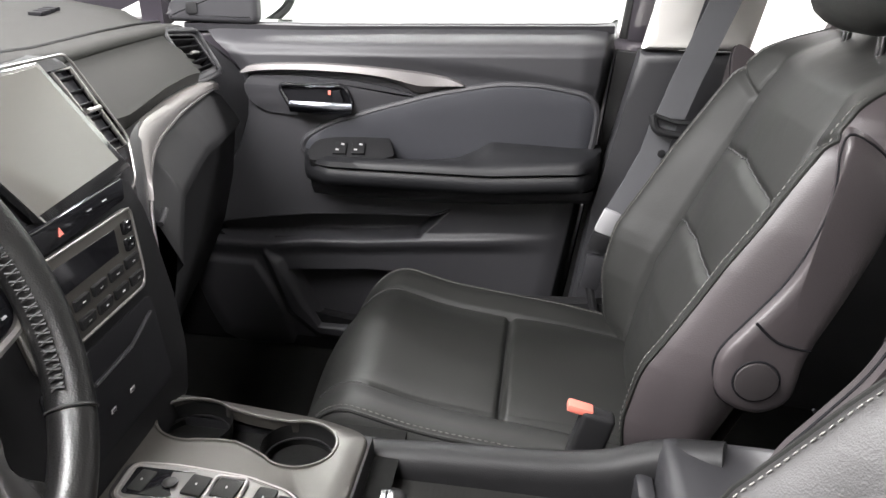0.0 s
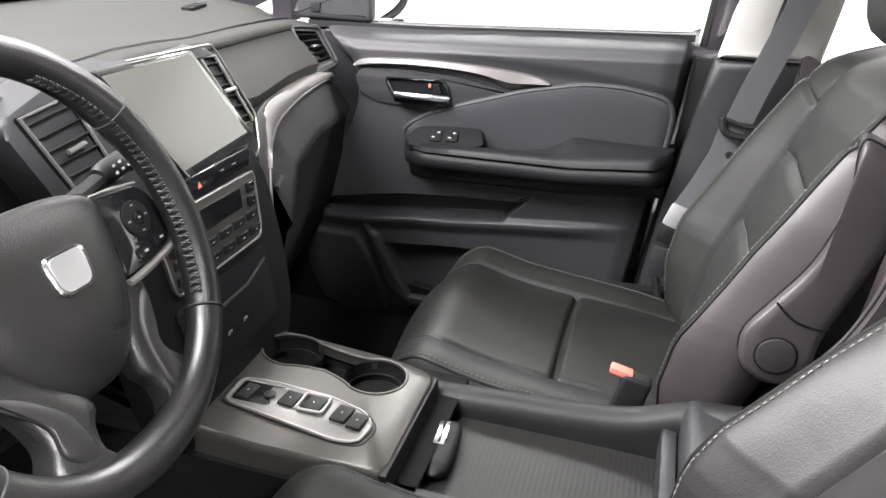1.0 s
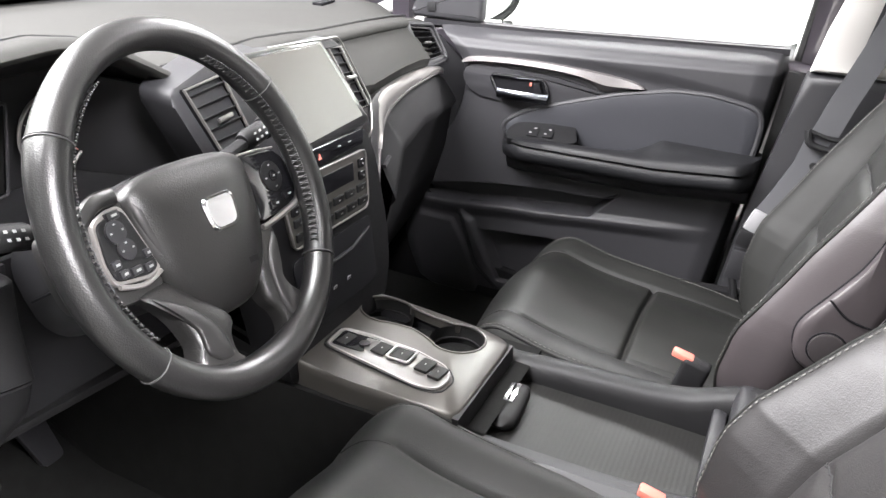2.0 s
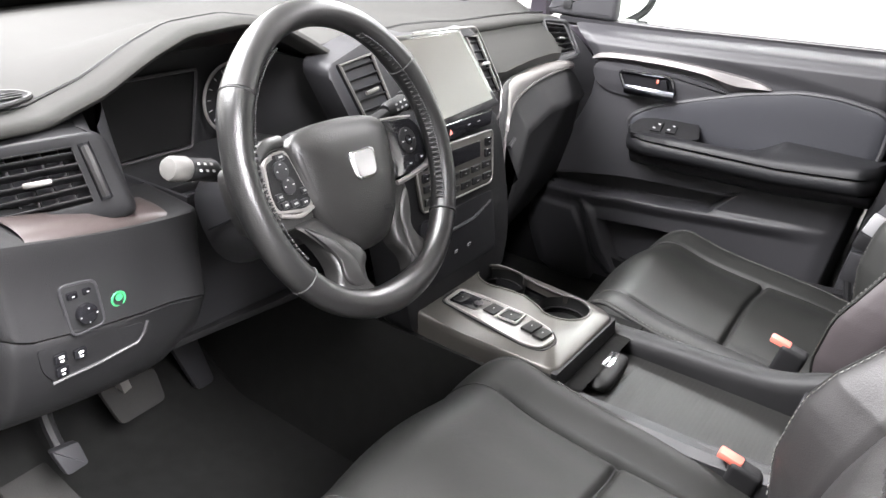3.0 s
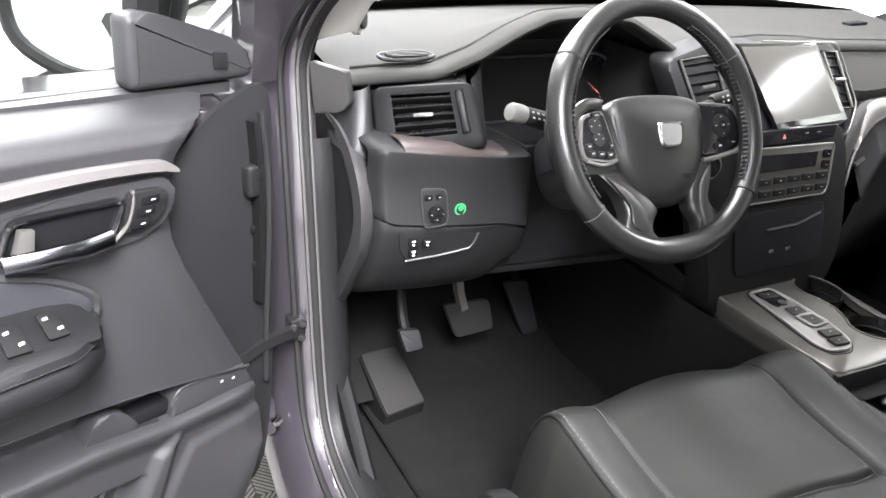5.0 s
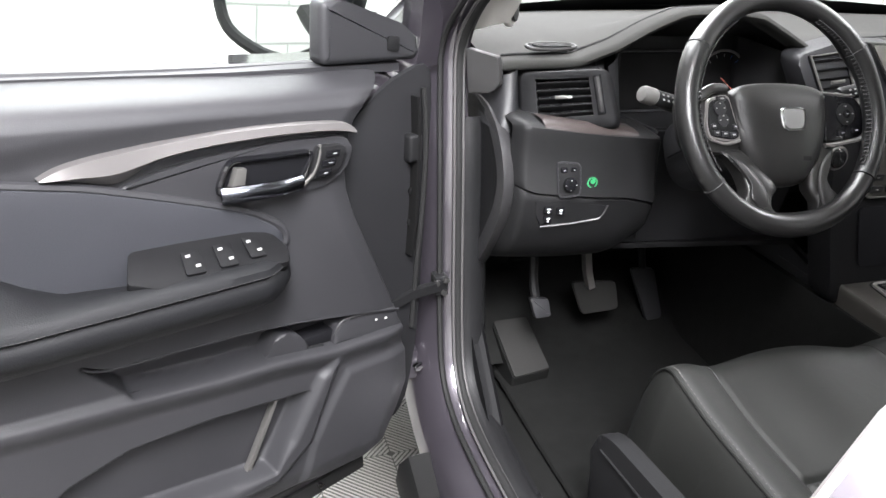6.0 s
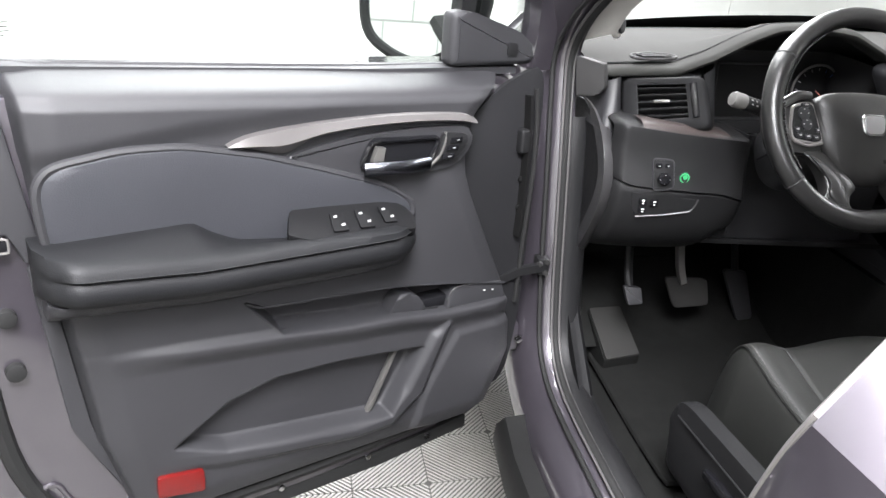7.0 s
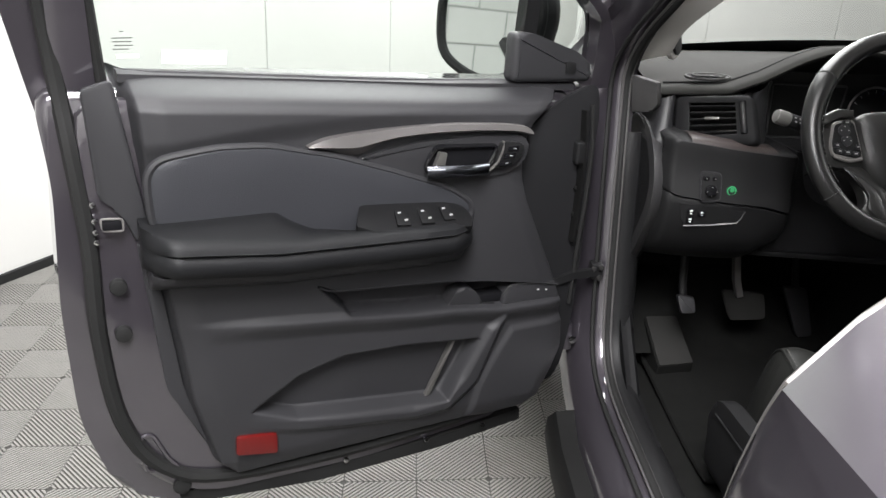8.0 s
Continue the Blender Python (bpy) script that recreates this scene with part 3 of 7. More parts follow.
    # Dark tube put in for the shadow along the pocket's lower edge.
    part("pocket_shade_edge", sweep(spl([P(s, 0.190, z) for s, z in ((0.560, 0.758), (0.543, 0.731), (0.520, 0.706), (0.500, 0.697), (0.411, 0.684), (0.305, 0.675), (0.215, 0.666))], 5), circle(0.0042, 8), up=IN), HARD, d0)
    if driver:
        part("handle_divider", tube(spl([P(0.226, 0.205, 0.986), P(0.229, 0.207, 0.968), P(0.238, 0.207, 0.948), P(0.255, 0.205, 0.932)], 5), 0.0026, 8, up=IN), SELECT, d0)
        # Black block in place of the shaded hollow between divider and tray.
        part("nook_shade_block", box(P(0.204, 0.166, 0.676), (0.042, 0.086, 0.020), 0.004), DARK, d0, "black block for the shade in the cup nook")
        part("pocket_divider", plate([P(p.x, 0.160, p.y) for p in spl([(0.312, 0.668, 0), (0.305, 0.694, 0), (0.290, 0.709, 0), (0.268, 0.708, 0), (0.253, 0.694, 0), (0.243, 0.668, 0)], 4, True)], IN * 0.034, 0.006, 3), DOORP, d0)
        tray = part("pocket_tray", plate([P(p.x, 0.158, p.y) for p in rounded([(0.200, 0.660, 0), (0.193, 0.692, 0), (0.176, 0.7015, 0), (0.082, 0.692, 0), (0.064, 0.652, 0)], 0.008, 3)], IN * 0.039, 0.006, 3), DOORP, d0)
        part("tray_lip", tube(spl([P(0.197, 0.196, 0.680), P(0.191, 0.197, 0.694), P(0.176, 0.197, 0.7015), P(0.13, 0.197, 0.698), P(0.082, 0.196, 0.692)], 5), 0.0017, 6, up=IN), BAND, tray)
        for s2, z2 in ((0.120, 0.680), (0.101, 0.677)):
            part("marking", box(P(s2, 0.1988, z2 + 0.003), (0.0008, 0.004, 0.002), 0), PAPER, tray)
        ro = rounded([(0.712, 0.507, 0), (0.642, 0.497, 0), (0.642, 0.457, 0), (0.714, 0.471, 0)], 0.006, 2)
        part("red_reflector", plate([P(p.x, 0.188, p.y) for p in ro], IN * 0.014, 0.003), REFL, d0, "red courtesy reflector")
    # speaker grille slot
    gl = [(0.347, 0.487), (0.337, 0.487), (0.283, 0.602), (0.291, 0.602)]
    if driver:
        part("pocket_edge_trim", plate(pts(gl, 0.168), IN * 0.012, 0.003), SELECT, d0)
    # glass, frame and mirror
    zt = 1.50
    gl_o = [(0.03, 1.06, 0.07), (0.87, 1.10, 0.07), (0.88, zt, 0.19), (0.40, zt - 0.01, 0.19), (0.0, 1.20, 0.105), (-0.03, 1.10, 0.08)]
    gob = part("window_glass", plate([P(s, d, z) for s, z, d in gl_o], IN * 0.004), GLASS, d0)
    gob.visible_shadow = False
    if driver:
        part("glass_label", plate([P(s, 0.0775 + (z - 1.08) * 0.29, z) for s, z in ((0.670, 1.112), (0.767, 1.117), (0.766, 1.138), (0.669, 1.134))], IN * 0.0006), PAPER, gob, "white paper label")
        for s1, s2, z1 in ((0.806, 0.835, 1.1565), (0.808, 0.834, 1.151), (0.806, 0.832, 1.1455), (0.812, 0.834, 1.140), (0.818, 0.824, 1.166)):
            part("marking", plate([P(s, 0.0805 + (z - 1.08) * 0.29, z) for s, z in ((s1, z1), (s2, z1), (s2, z1 + 0.0013), (s1, z1 + 0.0013))], IN * 0.0004), ENDGREY, gob)
        part("marking", plate([P(s, 0.0805 + (z - 1.08) * 0.29, z) for s, z in ((0.798, 1.127), (0.830, 1.127), (0.830, 1.133), (0.798, 1.133))], IN * 0.0004), PAPER, gob)
    post = [P(0.890, 0.105, 1.088), P(0.893, 0.118, 1.21), P(0.90, 0.165, 1.44), P(0.90, 0.19, 1.53)]
    part("rear_post", sweep(post, [(-0.030, -0.012), (0.030, -0.012), (0.026, 0.008), (0.0, 0.011), (-0.026, 0.008)], up=(1, 0, 0)), PAINT, d0)
    outer = [P(0.900, 0.040, 0.95), P(0.910, 0.050, 1.02), P(0.926, 0.062, 1.105), P(0.942, 0.082, 1.20), P(0.955, 0.14, 1.44), P(0.95, 0.175, 1.53)]
    part("outer_frame", sweep(outer, [(-0.030, -0.035), (0.024, -0.035), (0.028, 0.0), (0.016, 0.016), (-0.030, 0.020)], up=(1, 0, 0)), PAINT, d0)
    if driver:
        part("post_seal", tube(spl([P(0.14, 0.155, 0.415), P(0.45, 0.155, 0.395), P(0.72, 0.155, 0.405), P(0.83, 0.155, 0.455), P(0.885, 0.155, 0.56), P(0.902, 0.155, 0.72), P(0.900, 0.152, 0.86), P(0.908, 0.140, 1.0), P(0.914, 0.112, 1.09), P(0.922, 0.115, 1.21), P(0.93, 0.17, 1.44), P(0.925, 0.20, 1.53)], 4), 0.013, 8, up=(1, 0, 0)), RUBBER, d0)
    part("glass_run", tube([P(0.856, 0.10, 1.085), P(0.864, 0.112, 1.21), P(0.872, 0.155, 1.44), P(0.872, 0.18, 1.52)], 0.010, 8, up=(1, 0, 0)), RUBBER, d0)
    part("front_post", sweep(spl([P(-0.046, 0.08, 1.05), P(-0.045, 0.09, 1.12), P(-0.036, 0.10, 1.18), P(0.004, 0.115, 1.225), P(0.2, 0.15, 1.38), P(0.38, 0.19, 1.50), P(0.55, 0.205, 1.53), P(0.84, 0.2, 1.53)], 5), [(-0.022, -0.02), (0.022, -0.02), (0.022, 0.025), (-0.022, 0.025)], up=(1, 0, 0)), PAINT, d0)
    sail = [(0.176, 1.072), (0.174, 1.160), (0.135, 1.158), (0.033, 1.122), (-0.003, 1.092), (0.0, 1.066)]
    sl = part("mirror_sail", plate([P(p.x, 0.10, p.y) for p in rounded([(s, z, 0) for s, z in sail], 0.012, 3)], IN * 0.038, 0.013, 4), DOORP, d0)
    part("sail_button", plate([P(p.x, 0.138, p.y) for p in rounded([(0.062, 1.085, 0), (0.04, 1.083, 0), (0.04, 1.104, 0), (0.062, 1.107, 0)], 0.004, 2)], IN * 0.003, 0.001), HARD, sl)
    part("quarter_post", sweep([P(0.128, 0.09, 1.10), P(0.127, 0.10, 1.2), P(0.135, 0.13, 1.34)], [(-0.014, -0.015), (0.014, -0.015), (0.014, 0.015), (-0.014, 0.015)], up=(1, 0, 0)), HARD, d0)
    # mirror: housing is a rounded shell, glass set in its rear face
    mc = P(0.07, -0.12, 1.13)
    nrm = V((sgn * 0.40, -0.90, 0.05)).normalized()
    side = nrm.cross(V((0, 0, 1))).normalized()
    upv = side.cross(nrm).normalized()
    mo = spl([(-0.128, 0.02, 0), (-0.118, 0.085, 0), (-0.06, 0.105, 0), (0.10, 0.10, 0), (0.128, 0.06, 0), (0.122, -0.045, 0), (0.06, -0.09, 0), (-0.02, -0.102, 0), (-0.095, -0.062, 0)], 4, True)
    rings = []
    for k2, (off, sc) in enumerate(((0.0, 0.94), (0.012, 1.0), (-0.02, 1.04), (-0.055, 0.97), (-0.085, 0.80), (-0.105, 0.50), (-0.11, 0.2))):
        rings.append([mc + nrm * off + side * p.x * sc * (1 if sgn > 0 else -1) + upv * p.y * sc for p in mo])
    mh = part("side_mirror", surface(rings, closed_u=True, caps=True), HARD, d0, "dark side mirror housing")
    part("mirror_glass", plate([mc + nrm * 0.0125 + side * p.x * 0.93 * (1 if sgn > 0 else -1) + upv * p.y * 0.93 for p in mo], nrm * 0.003), MIRROR, mh, "clear mirror glass")
    part("mirror_rim", tube([mc + nrm * 0.013 + side * p.x * 0.965 * (1 if sgn > 0 else -1) + upv * p.y * 0.965 for p in mo], 0.012, 8, up=nrm, closed=True), HARD, mh)
    part("mirror_arm", sweep([mc - nrm * 0.05, P(0.07, 0.0, 1.09), P(0.07, 0.08, 1.085)], circle(0.03, 10, 0.022)), HARD, mh)
    if not driver:
        part("rear_seal", sweep([P(0.815, 0.135, 0.44), P(0.835, 0.135, 0.60), P(0.862, 0.135, 0.85), P(0.876, 0.135, 1.07)], [(-0.034, -0.012), (0.034, -0.012), (0.034, 0.012), (-0.034, 0.012)], up=(1, 0, 0)), RUBBER, d0)
    if driver:
        # latch end: latch slot, bump stops, stamped recess
        part("latch_slot", box(P(0.867, 0.157, 0.898), (0.03, 0.028, 0.014), 0.003), DARK, d0)
        part("latch_plate", tube(rounded([P(0.852, 0.170, 0.888), P(0.852, 0.170, 0.907), P(0.882, 0.168, 0.909), P(0.880, 0.168, 0.890)], 0.004, 2), 0.0018, 6, closed=True, up=(1, 0, 0)), SATIN, d0)
        for z in (0.93, 0.905, 0.888, 0.872):
            part("latch_bolt", disc(P(0.890, 0.160, z), IN, 0.0045, 0.005, 8, 0.001), CHROME, d0)
        for z in (0.795, 0.715):
            part("bump_stop", disc(P(0.867, 0.15, z), IN, 0.013, 0.016, 14, 0.004), RUBBER, d0)
        tr = rounded([(0.889, 1.096, 0), (0.846, 1.108, 0), (0.812, 0.866, 0), (0.836, 0.866, 0), (0.854, 0.917, 0), (0.881, 0.938, 0)], 0.008, 3)
        part("end_trim", plate([P(p.x, 0.150, p.y) for p in tr], IN * 0.014, 0.004, 2), DOORP, d0)
        tr = rounded([(0.835, 0.862, 0), (0.812, 0.862, 0), (0.785, 0.60, 0), (0.72, 0.45, 0), (0.735, 0.44, 0), (0.81, 0.60, 0)], 0.008, 3)
        part("lower_end_trim", plate([P(p.x, 0.150, p.y) for p in tr], IN * 0.012, 0.004, 2), DOORP, d0)
        part("bottom_seal", sweep([P(0.10, 0.13, 0.365), P(0.3, 0.14, 0.355), P(0.55, 0.14, 0.352), P(0.80, 0.13, 0.37)], [(-0.012, -0.015), (0.02, -0.015), (0.02, 0.012), (-0.012, 0.012)]), RUBBER, d0)
        for s in (0.2, 0.33, 0.5):
            part("clip", disc(P(s, 0.155, 0.372), IN, 0.006, 0.006, 10, 0.002), CHROME, d0)
        dr = [(0.86, 0.52), (0.855, 0.45), (0.80, 0.44), (0.82, 0.47), (0.84, 0.52)]
        part("stamped_recess", tube([P(p.x, 0.155, p.y) for p in rounded([(s, z, 0) for s, z in dr], 0.01, 3)], 0.004, 6, up=(1, 0, 0), closed=True), PAINT, d0)
        part("drain_plug", disc(P(0.80, 0.15, 0.405), IN, 0.016, 0.01, 16, 0.004), RUBBER, d0)
    return d0


def spl2(p):
    return [(q.x, q.y) for q in spl([(a, b, 0) for a, b in p], 4)]


room()
door(1, (HINGE.x, HINGE.y, 0.03), -65.0, True)
door(-1, (-HINGE.x, HINGE.y, 0.0), 0.0, False)

# ---- car body ----


def car_body():
    c = thing("car_frame", "dark grey metallic car frame with light grey roof trim", "car frame")
    # door opening on the driver's side: seal line from the sill up round the hinge pillar to the roof
    line = spl([(-0.80, -0.72, 0.50), (-0.80, -0.35, 0.50), (-0.80, -0.10, 0.502), (-0.80, 0.06, 0.504), (-0.80, 0.155, 0.520), (-0.80, 0.215, 0.565), (-0.80, 0.243, 0.65), (-0.801, 0.262, 0.78), (-0.802, 0.280, 0.92), (-0.80, 0.305, 1.03), (-0.80, 0.308, 1.11), (-0.795, 0.255, 1.175), (-0.78, 0.16, 1.245),
                (-0.745, 0.0, 1.36), (-0.69, -0.22, 1.47), (-0.66, -0.4, 1.505), (-0.655, -0.72, 1.52)], 6)
    rows = []
    for i, p in enumerate(line):
        t = (line[min(i + 1, len(line) - 1)] - line[max(i - 1, 0)]).normalized()
        n = V((0, t.z, -t.y)).normalized()
        lo = float(np.interp(p.z, (0.5, 0.62, 1.1, 1.5), (0.05, 0.085, 0.085, 0.06)))
        rows.append([p + V((a, 0, 0)) + n * b * lo / 0.085 for a, b in ((0.02, 0.012), (0.0, 0.010), (-0.016, 0.015), (-0.032, 0.027), (-0.048, 0.044), (-0.062, 0.068), (-0.073, 0.10), (-0.077, 0.15), (-0.065, 0.22))])
    part("door_aperture", surface(rows), PAINT, c, "glossy painted hinge pillar and sill", sharp=50)
    sl = part("aperture_seal", tube(line, 0.0085, 10, up=(1, 0.1, 0)), RUBBER, c)
    part("seal_ridge", tube([p + V((-0.008, -0.003, 0.001)) for p in line], 0.0030, 6, up=(1, 0.1, 0)), SEAL, sl)
    part("seal_ridge", tube([p + V((0.006, -0.006, 0.003)) for p in line], 0.0024, 6, up=(1, 0.1, 0)), SEAL, sl)
    part("seal_lip", tube([p + V((-0.028, 0, 0)) + V((0, 0.012, -0.004)) for p in line], 0.005, 6, up=(1, 0.1, 0)), RUBBER, c)
    # sill cladding
    part("sill_cladding", sweep([(-0.888, y, z) for y, z in ((-1.2, 0.40), (-0.3, 0.40), (0.06, 0.40), (0.15, 0.43))], [(-0.035, -0.05), (0.04, -0.05), (0.05, 0.0), (0.03, 0.028), (-0.02, 0.02), (-0.035, 0.0)]), CUP, c)
    kick = []
    for i, p in enumerate(line[:60]):
        if p.z > 1.0:
            break
        t = (line[i + 1] - line[max(i - 1, 0)]).normalized()
        n = V((0, t.z, -t.y)).normalized()
        kick.append([p + V((a, 0, 0)) + n * b for a, b in ((0.006, 0.002), (0.016, -0.004), (0.034, -0.003), (0.052, 0.010), (0.066, 0.040), (0.072, 0.075))])
    part("sill_plate", surface(kick), HARD, c, "black kick panel and sill trim", sharp=60)
    # hinge pillar details
    for z, y in ((0.93, 0.335), (0.56, 0.27)):
        h = part("hinge", box((-0.89, y, z), (0.05, 0.035, 0.06), 0.008), PAINT, c)
        part("hinge_pin", disc((-0.925, y + 0.01, z - 0.035), (0, 0, 1), 0.011, 0.07, 12, 0.003), PAINT, h)
        part("hinge_bolt", disc((-0.868, y - 0.018, z), (0.3, -0.9, 0), 0.01, 0.008, 6, 0.002), CHROME, h)
    # door check strap
    ck = part("check_bracket", box((-0.830, 0.264, 0.714), (0.024, 0.030, 0.034), 0.004), HARD, c)
    for x, z in ((-0.824, 0.703), (-0.837, 0.722), (-0.822, 0.726)):
        part("check_bolt", disc((x, 0.250, z), (-0.4, -0.9, 0), 0.006, 0.007, 6, 0.001), SPOKE, ck)
    part("check_arm", sweep([(-0.828, 0.254, 0.714), (-0.86, 0.243, 0.714), (-0.887, 0.234, 0.713), (-0.93, 0.220, 0.70)], [(-0.006, -0.008), (0.006, -0.008), (0.006, 0.008), (-0.006, 0.008)]), HARD, ck)
    part("wiring_boot", tube(spl([(-0.90, 0.31, 0.80), (-0.93, 0.27, 0.79), (-0.955, 0.26, 0.80)], 5), 0.017, 10), RUBBER, c)
    # pillar between the doors on the driver's side
    low = spl2([(0.40, -0.50), (0.60, -0.525), (0.775, -0.548), (0.90, -0.587), (0.968, -0.618)])
    SX = 0.75 / 0.66
    rows = []
    for z, y in low:
        g = float(np.interp(z, (0.40, 0.85, 0.93, 0.968), (0.060, 0.030, 0.012, 0.0)))
        k = max(0.0, (z - 0.88) / 0.088)
        rows.append([V((-0.842, y - 0.010, z)), V((-0.860, y - 0.002, z)), V((-0.868, y, z)), V((-0.873, y - 0.006, z)), V((-0.874 - 0.35 * g, y - 0.035, z + 0.002 * k)), V((-0.874 - 0.6 * g, y - 0.09, z + 0.005 * k)), V((-0.874 - 0.9 * g, y - 0.25, z + 0.012 * k)), V((-0.874 - g, y - 0.50, z + 0.018 * k))])
    part("b_pillar", surface(rows), PAINT, c, "glossy painted rear edge of the opening", sharp=28)
    # shoulder that leans inwards above the crease line
    rows = []
    for dz in (0.0, 0.003, 0.03, 0.06, 0.09, 0.12, 0.15):
        z = 0.968 + dz
        y = -0.618 + 0.33 * min(dz, 0.06)
        o = dz * SX
        rows.append([V((x + o, y + dy, z + dz2)) for x, dy, dz2 in ((-0.842, -0.012, -0.012), (-0.860, -0.003, -0.003), (-0.868, -0.001, 0.0), (-0.873, -0.006, 0.0), (-0.874, -0.035, 0.002), (-0.874, -0.09, 0.005), (-0.874, -0.25, 0.012), (-0.874, -0.50, 0.018))])
    part("shoulder", surface(rows), PAINT, c, sharp=28)
    edge_line = [V((-0.862, y + 0.003, z)) for z, y in low] + [V((-0.862 + dz * SX, -0.615 + 0.33 * min(dz, 0.06), 0.968 + dz)) for dz in (0.03, 0.06, 0.09, 0.12, 0.15)]
    part("b_pillar_seal", tube(edge_line, 0.006, 8, up=(1, 0, 0)), SATIN, c)
    part("b_pillar_rubber", tube([p + V((0.014, 0.004, -0.002)) for p in edge_line], 0.009, 8, up=(1, 0, 0)), RUBBER, c)
    part("b_post", sweep([(-0.78, -0.72, 0.42), (-0.78, -0.72, 1.05), (-0.68, -0.74, 1.25), (-0.62, -0.76, 1.52)], [(-0.04, -0.03), (0.04, -0.03), (0.04, 0.03), (-0.04, 0.03)], up=(0, 1, 0)), HARD, c)
    # shell behind: rear sides, roof, rear end
    for sx in (-1, 1):
        part("rear_side", plate([(sx * 0.93, -0.98 if sx < 0 else -0.70, 0.4), (sx * 0.93, -2.6, 0.4), (sx * 0.93, -2.6, 1.08), (sx * 0.93, -0.98 if sx < 0 else -0.70, 1.08)], (-sx * 0.16, 0, 0), 0.02), PAINT, c)
        part("rear_trim", plate([(sx * 0.765, -0.76, 0.4), (sx * 0.765, -2.5, 0.4), (sx * 0.765, -2.5, 1.07), (sx * 0.765, -0.76, 1.07)], (-sx * 0.03, 0, 0), 0.008), PLASTIC, c)
        part("rear_post", sweep([(sx * 0.86, -1.72, 1.06), (sx * 0.70, -1.75, 1.55)], [(-0.05, -0.03), (0.05, -0.03), (0.05, 0.03), (-0.05, 0.03)], up=(sx, 0, 0)), HARD, c)
        part("roof_rail", sweep(spl([(sx * 0.86, 0.66, 1.06), (sx * 0.83, 0.38, 1.20), (sx * 0.77, 0.08, 1.38), (sx * 0.70, -0.28, 1.53), (sx * 0.64, -0.9, 1.57), (sx * 0.66, -2.5, 1.55)], 6), [(-0.045, -0.03), (0.045, -0.03), (0.05, 0.02), (-0.05, 0.03)], up=(sx, 0, 1)), PAINT, c)
        # inside trim of the windscreen pillar
        le = spl([(0.795, 0.37, 1.065), (0.795, 0.322, 1.135), (0.79, 0.278, 1.18), (0.772, 0.15, 1.265), (0.735, -0.03, 1.39), (0.68, -0.25, 1.50)], 6)
        ri = spl([(0.735, 0.345, 1.085), (0.735, 0.262, 1.162), (0.73, 0.20, 1.212), (0.71, 0.04, 1.29), (0.67, -0.15, 1.40), (0.62, -0.35, 1.49)], 6)
        rows = []
        if sx > 0:
            le, ri = le[13:], ri[13:]
        else:
            le, ri = le[5:], ri[5:]
        for a, b in zip(le, ri):
            a, b = V((sx * a.x, a.y, a.z)), V((sx * b.x, b.y, b.z))
            o = V((-sx * 0.004, -0.008, 0.004))
            rows.append([a, a.lerp(b, 0.15) + o, a.lerp(b, 0.6) + o * 1.4, a.lerp(b, 0.95) + o * 0.6, b, b + V((-sx * 0.004, 0.03, 0.02)), b + V((-sx * 0.002, 0.10, 0.05))])
        pt = part("a_pillar_trim", surface(rows), GREY, c, "light grey pillar trim", sharp=60)
        if sx > 0:
            continue
        part("tweeter", disc((sx * 0.722, 0.33, 1.165), (-sx, -0.7, 0.2), 0.03, 0.012, 24, 0.005), GREY, pt)
        part("tweeter_grille", disc((sx * 0.712, 0.323, 1.167), (-sx, -0.7, 0.2), 0.022, 0.006, 24, 0.002), PLASTIC, pt)
    rz = [[V((x, y, 1.60 - 0.10 * (abs(x) / 0.75) ** 2 - 0.03 * max(0, y + 0.5))) for x in np.linspace(-0.72, 0.72, 13)] for y in np.linspace(-0.30, -2.7, 9)]
    bm = surface(rz)
    bmesh.ops.solidify(bm, geom=bm.faces[:], thickness=0.03)
    part("roof", bm, GREY, c, "light grey headliner")
    part("rear_end", plate([(-0.93, -2.6, 0.4), (0.93, -2.6, 0.4), (0.93, -2.6, 1.1), (-0.93, -2.6, 1.1)], (0, -0.1, 0), 0.02), PAINT, c)
    ws = [[V((x * (1 - 0.12 * v), 0.98 - 0.12 * (x / 0.75) ** 2 - v * 1.22, 1.06 + v * 0.50 - 0.03 * (x / 0.75) ** 2)) for x in np.linspace(-0.76, 0.76, 15)] for v in np.linspace(0, 1, 10)]
    gob = part("windscreen", surface(ws), GLASS, c)
    gob.data.flip_normals()
    gob.visible_shadow = False
    part("windscreen_frit", surface([[V((p.x, p.y - 0.004 - v * 1.22, p.z - 0.004 + v * 0.50)) for p in ws[0]] for v in (0.0, 0.06, 0.12, 0.172)]), RUBBER, c, "black band along the windscreen's foot")
    # bonnet in front of the windscreen
    bo = [[V((x, 1.0 - 0.10 * (x / 0.9) ** 2 + v * 1.2, 1.045 - 0.02 * (x / 0.9) ** 2 - v * 0.12 - 0.06 * v * v)) for x in np.linspace(-0.92, 0.92, 15)] for v in np.linspace(0, 1, 8)]
    bm = surface(bo)
    bmesh.ops.solidify(bm, geom=bm.faces[:], thickness=0.02)
    part("bonnet", bm, PAINT, c)
    part("cowl", box((0, 0.98, 1.02), (1.7, 0.16, 0.05), 0.02), HARD, c)
    for sx in (-1, 1):
        # Unseen plate, added to stop lamp light leaking into the footwell.
        part("scuttle_light_stop", box((sx * 0.865, 0.68, 1.028), (0.20, 0.56, 0.03), 0.006), PAINT, c)
        part("front_wing", plate([(sx * 0.95, 0.42, 0.45), (sx * 0.97, 2.2, 0.5), (sx * 0.93, 2.2, 0.92), (sx * 0.95, 0.9, 1.03), (sx * 0.93, 0.45, 1.06)], (-sx * 0.05, 0, 0), 0.015), PAINT, c)
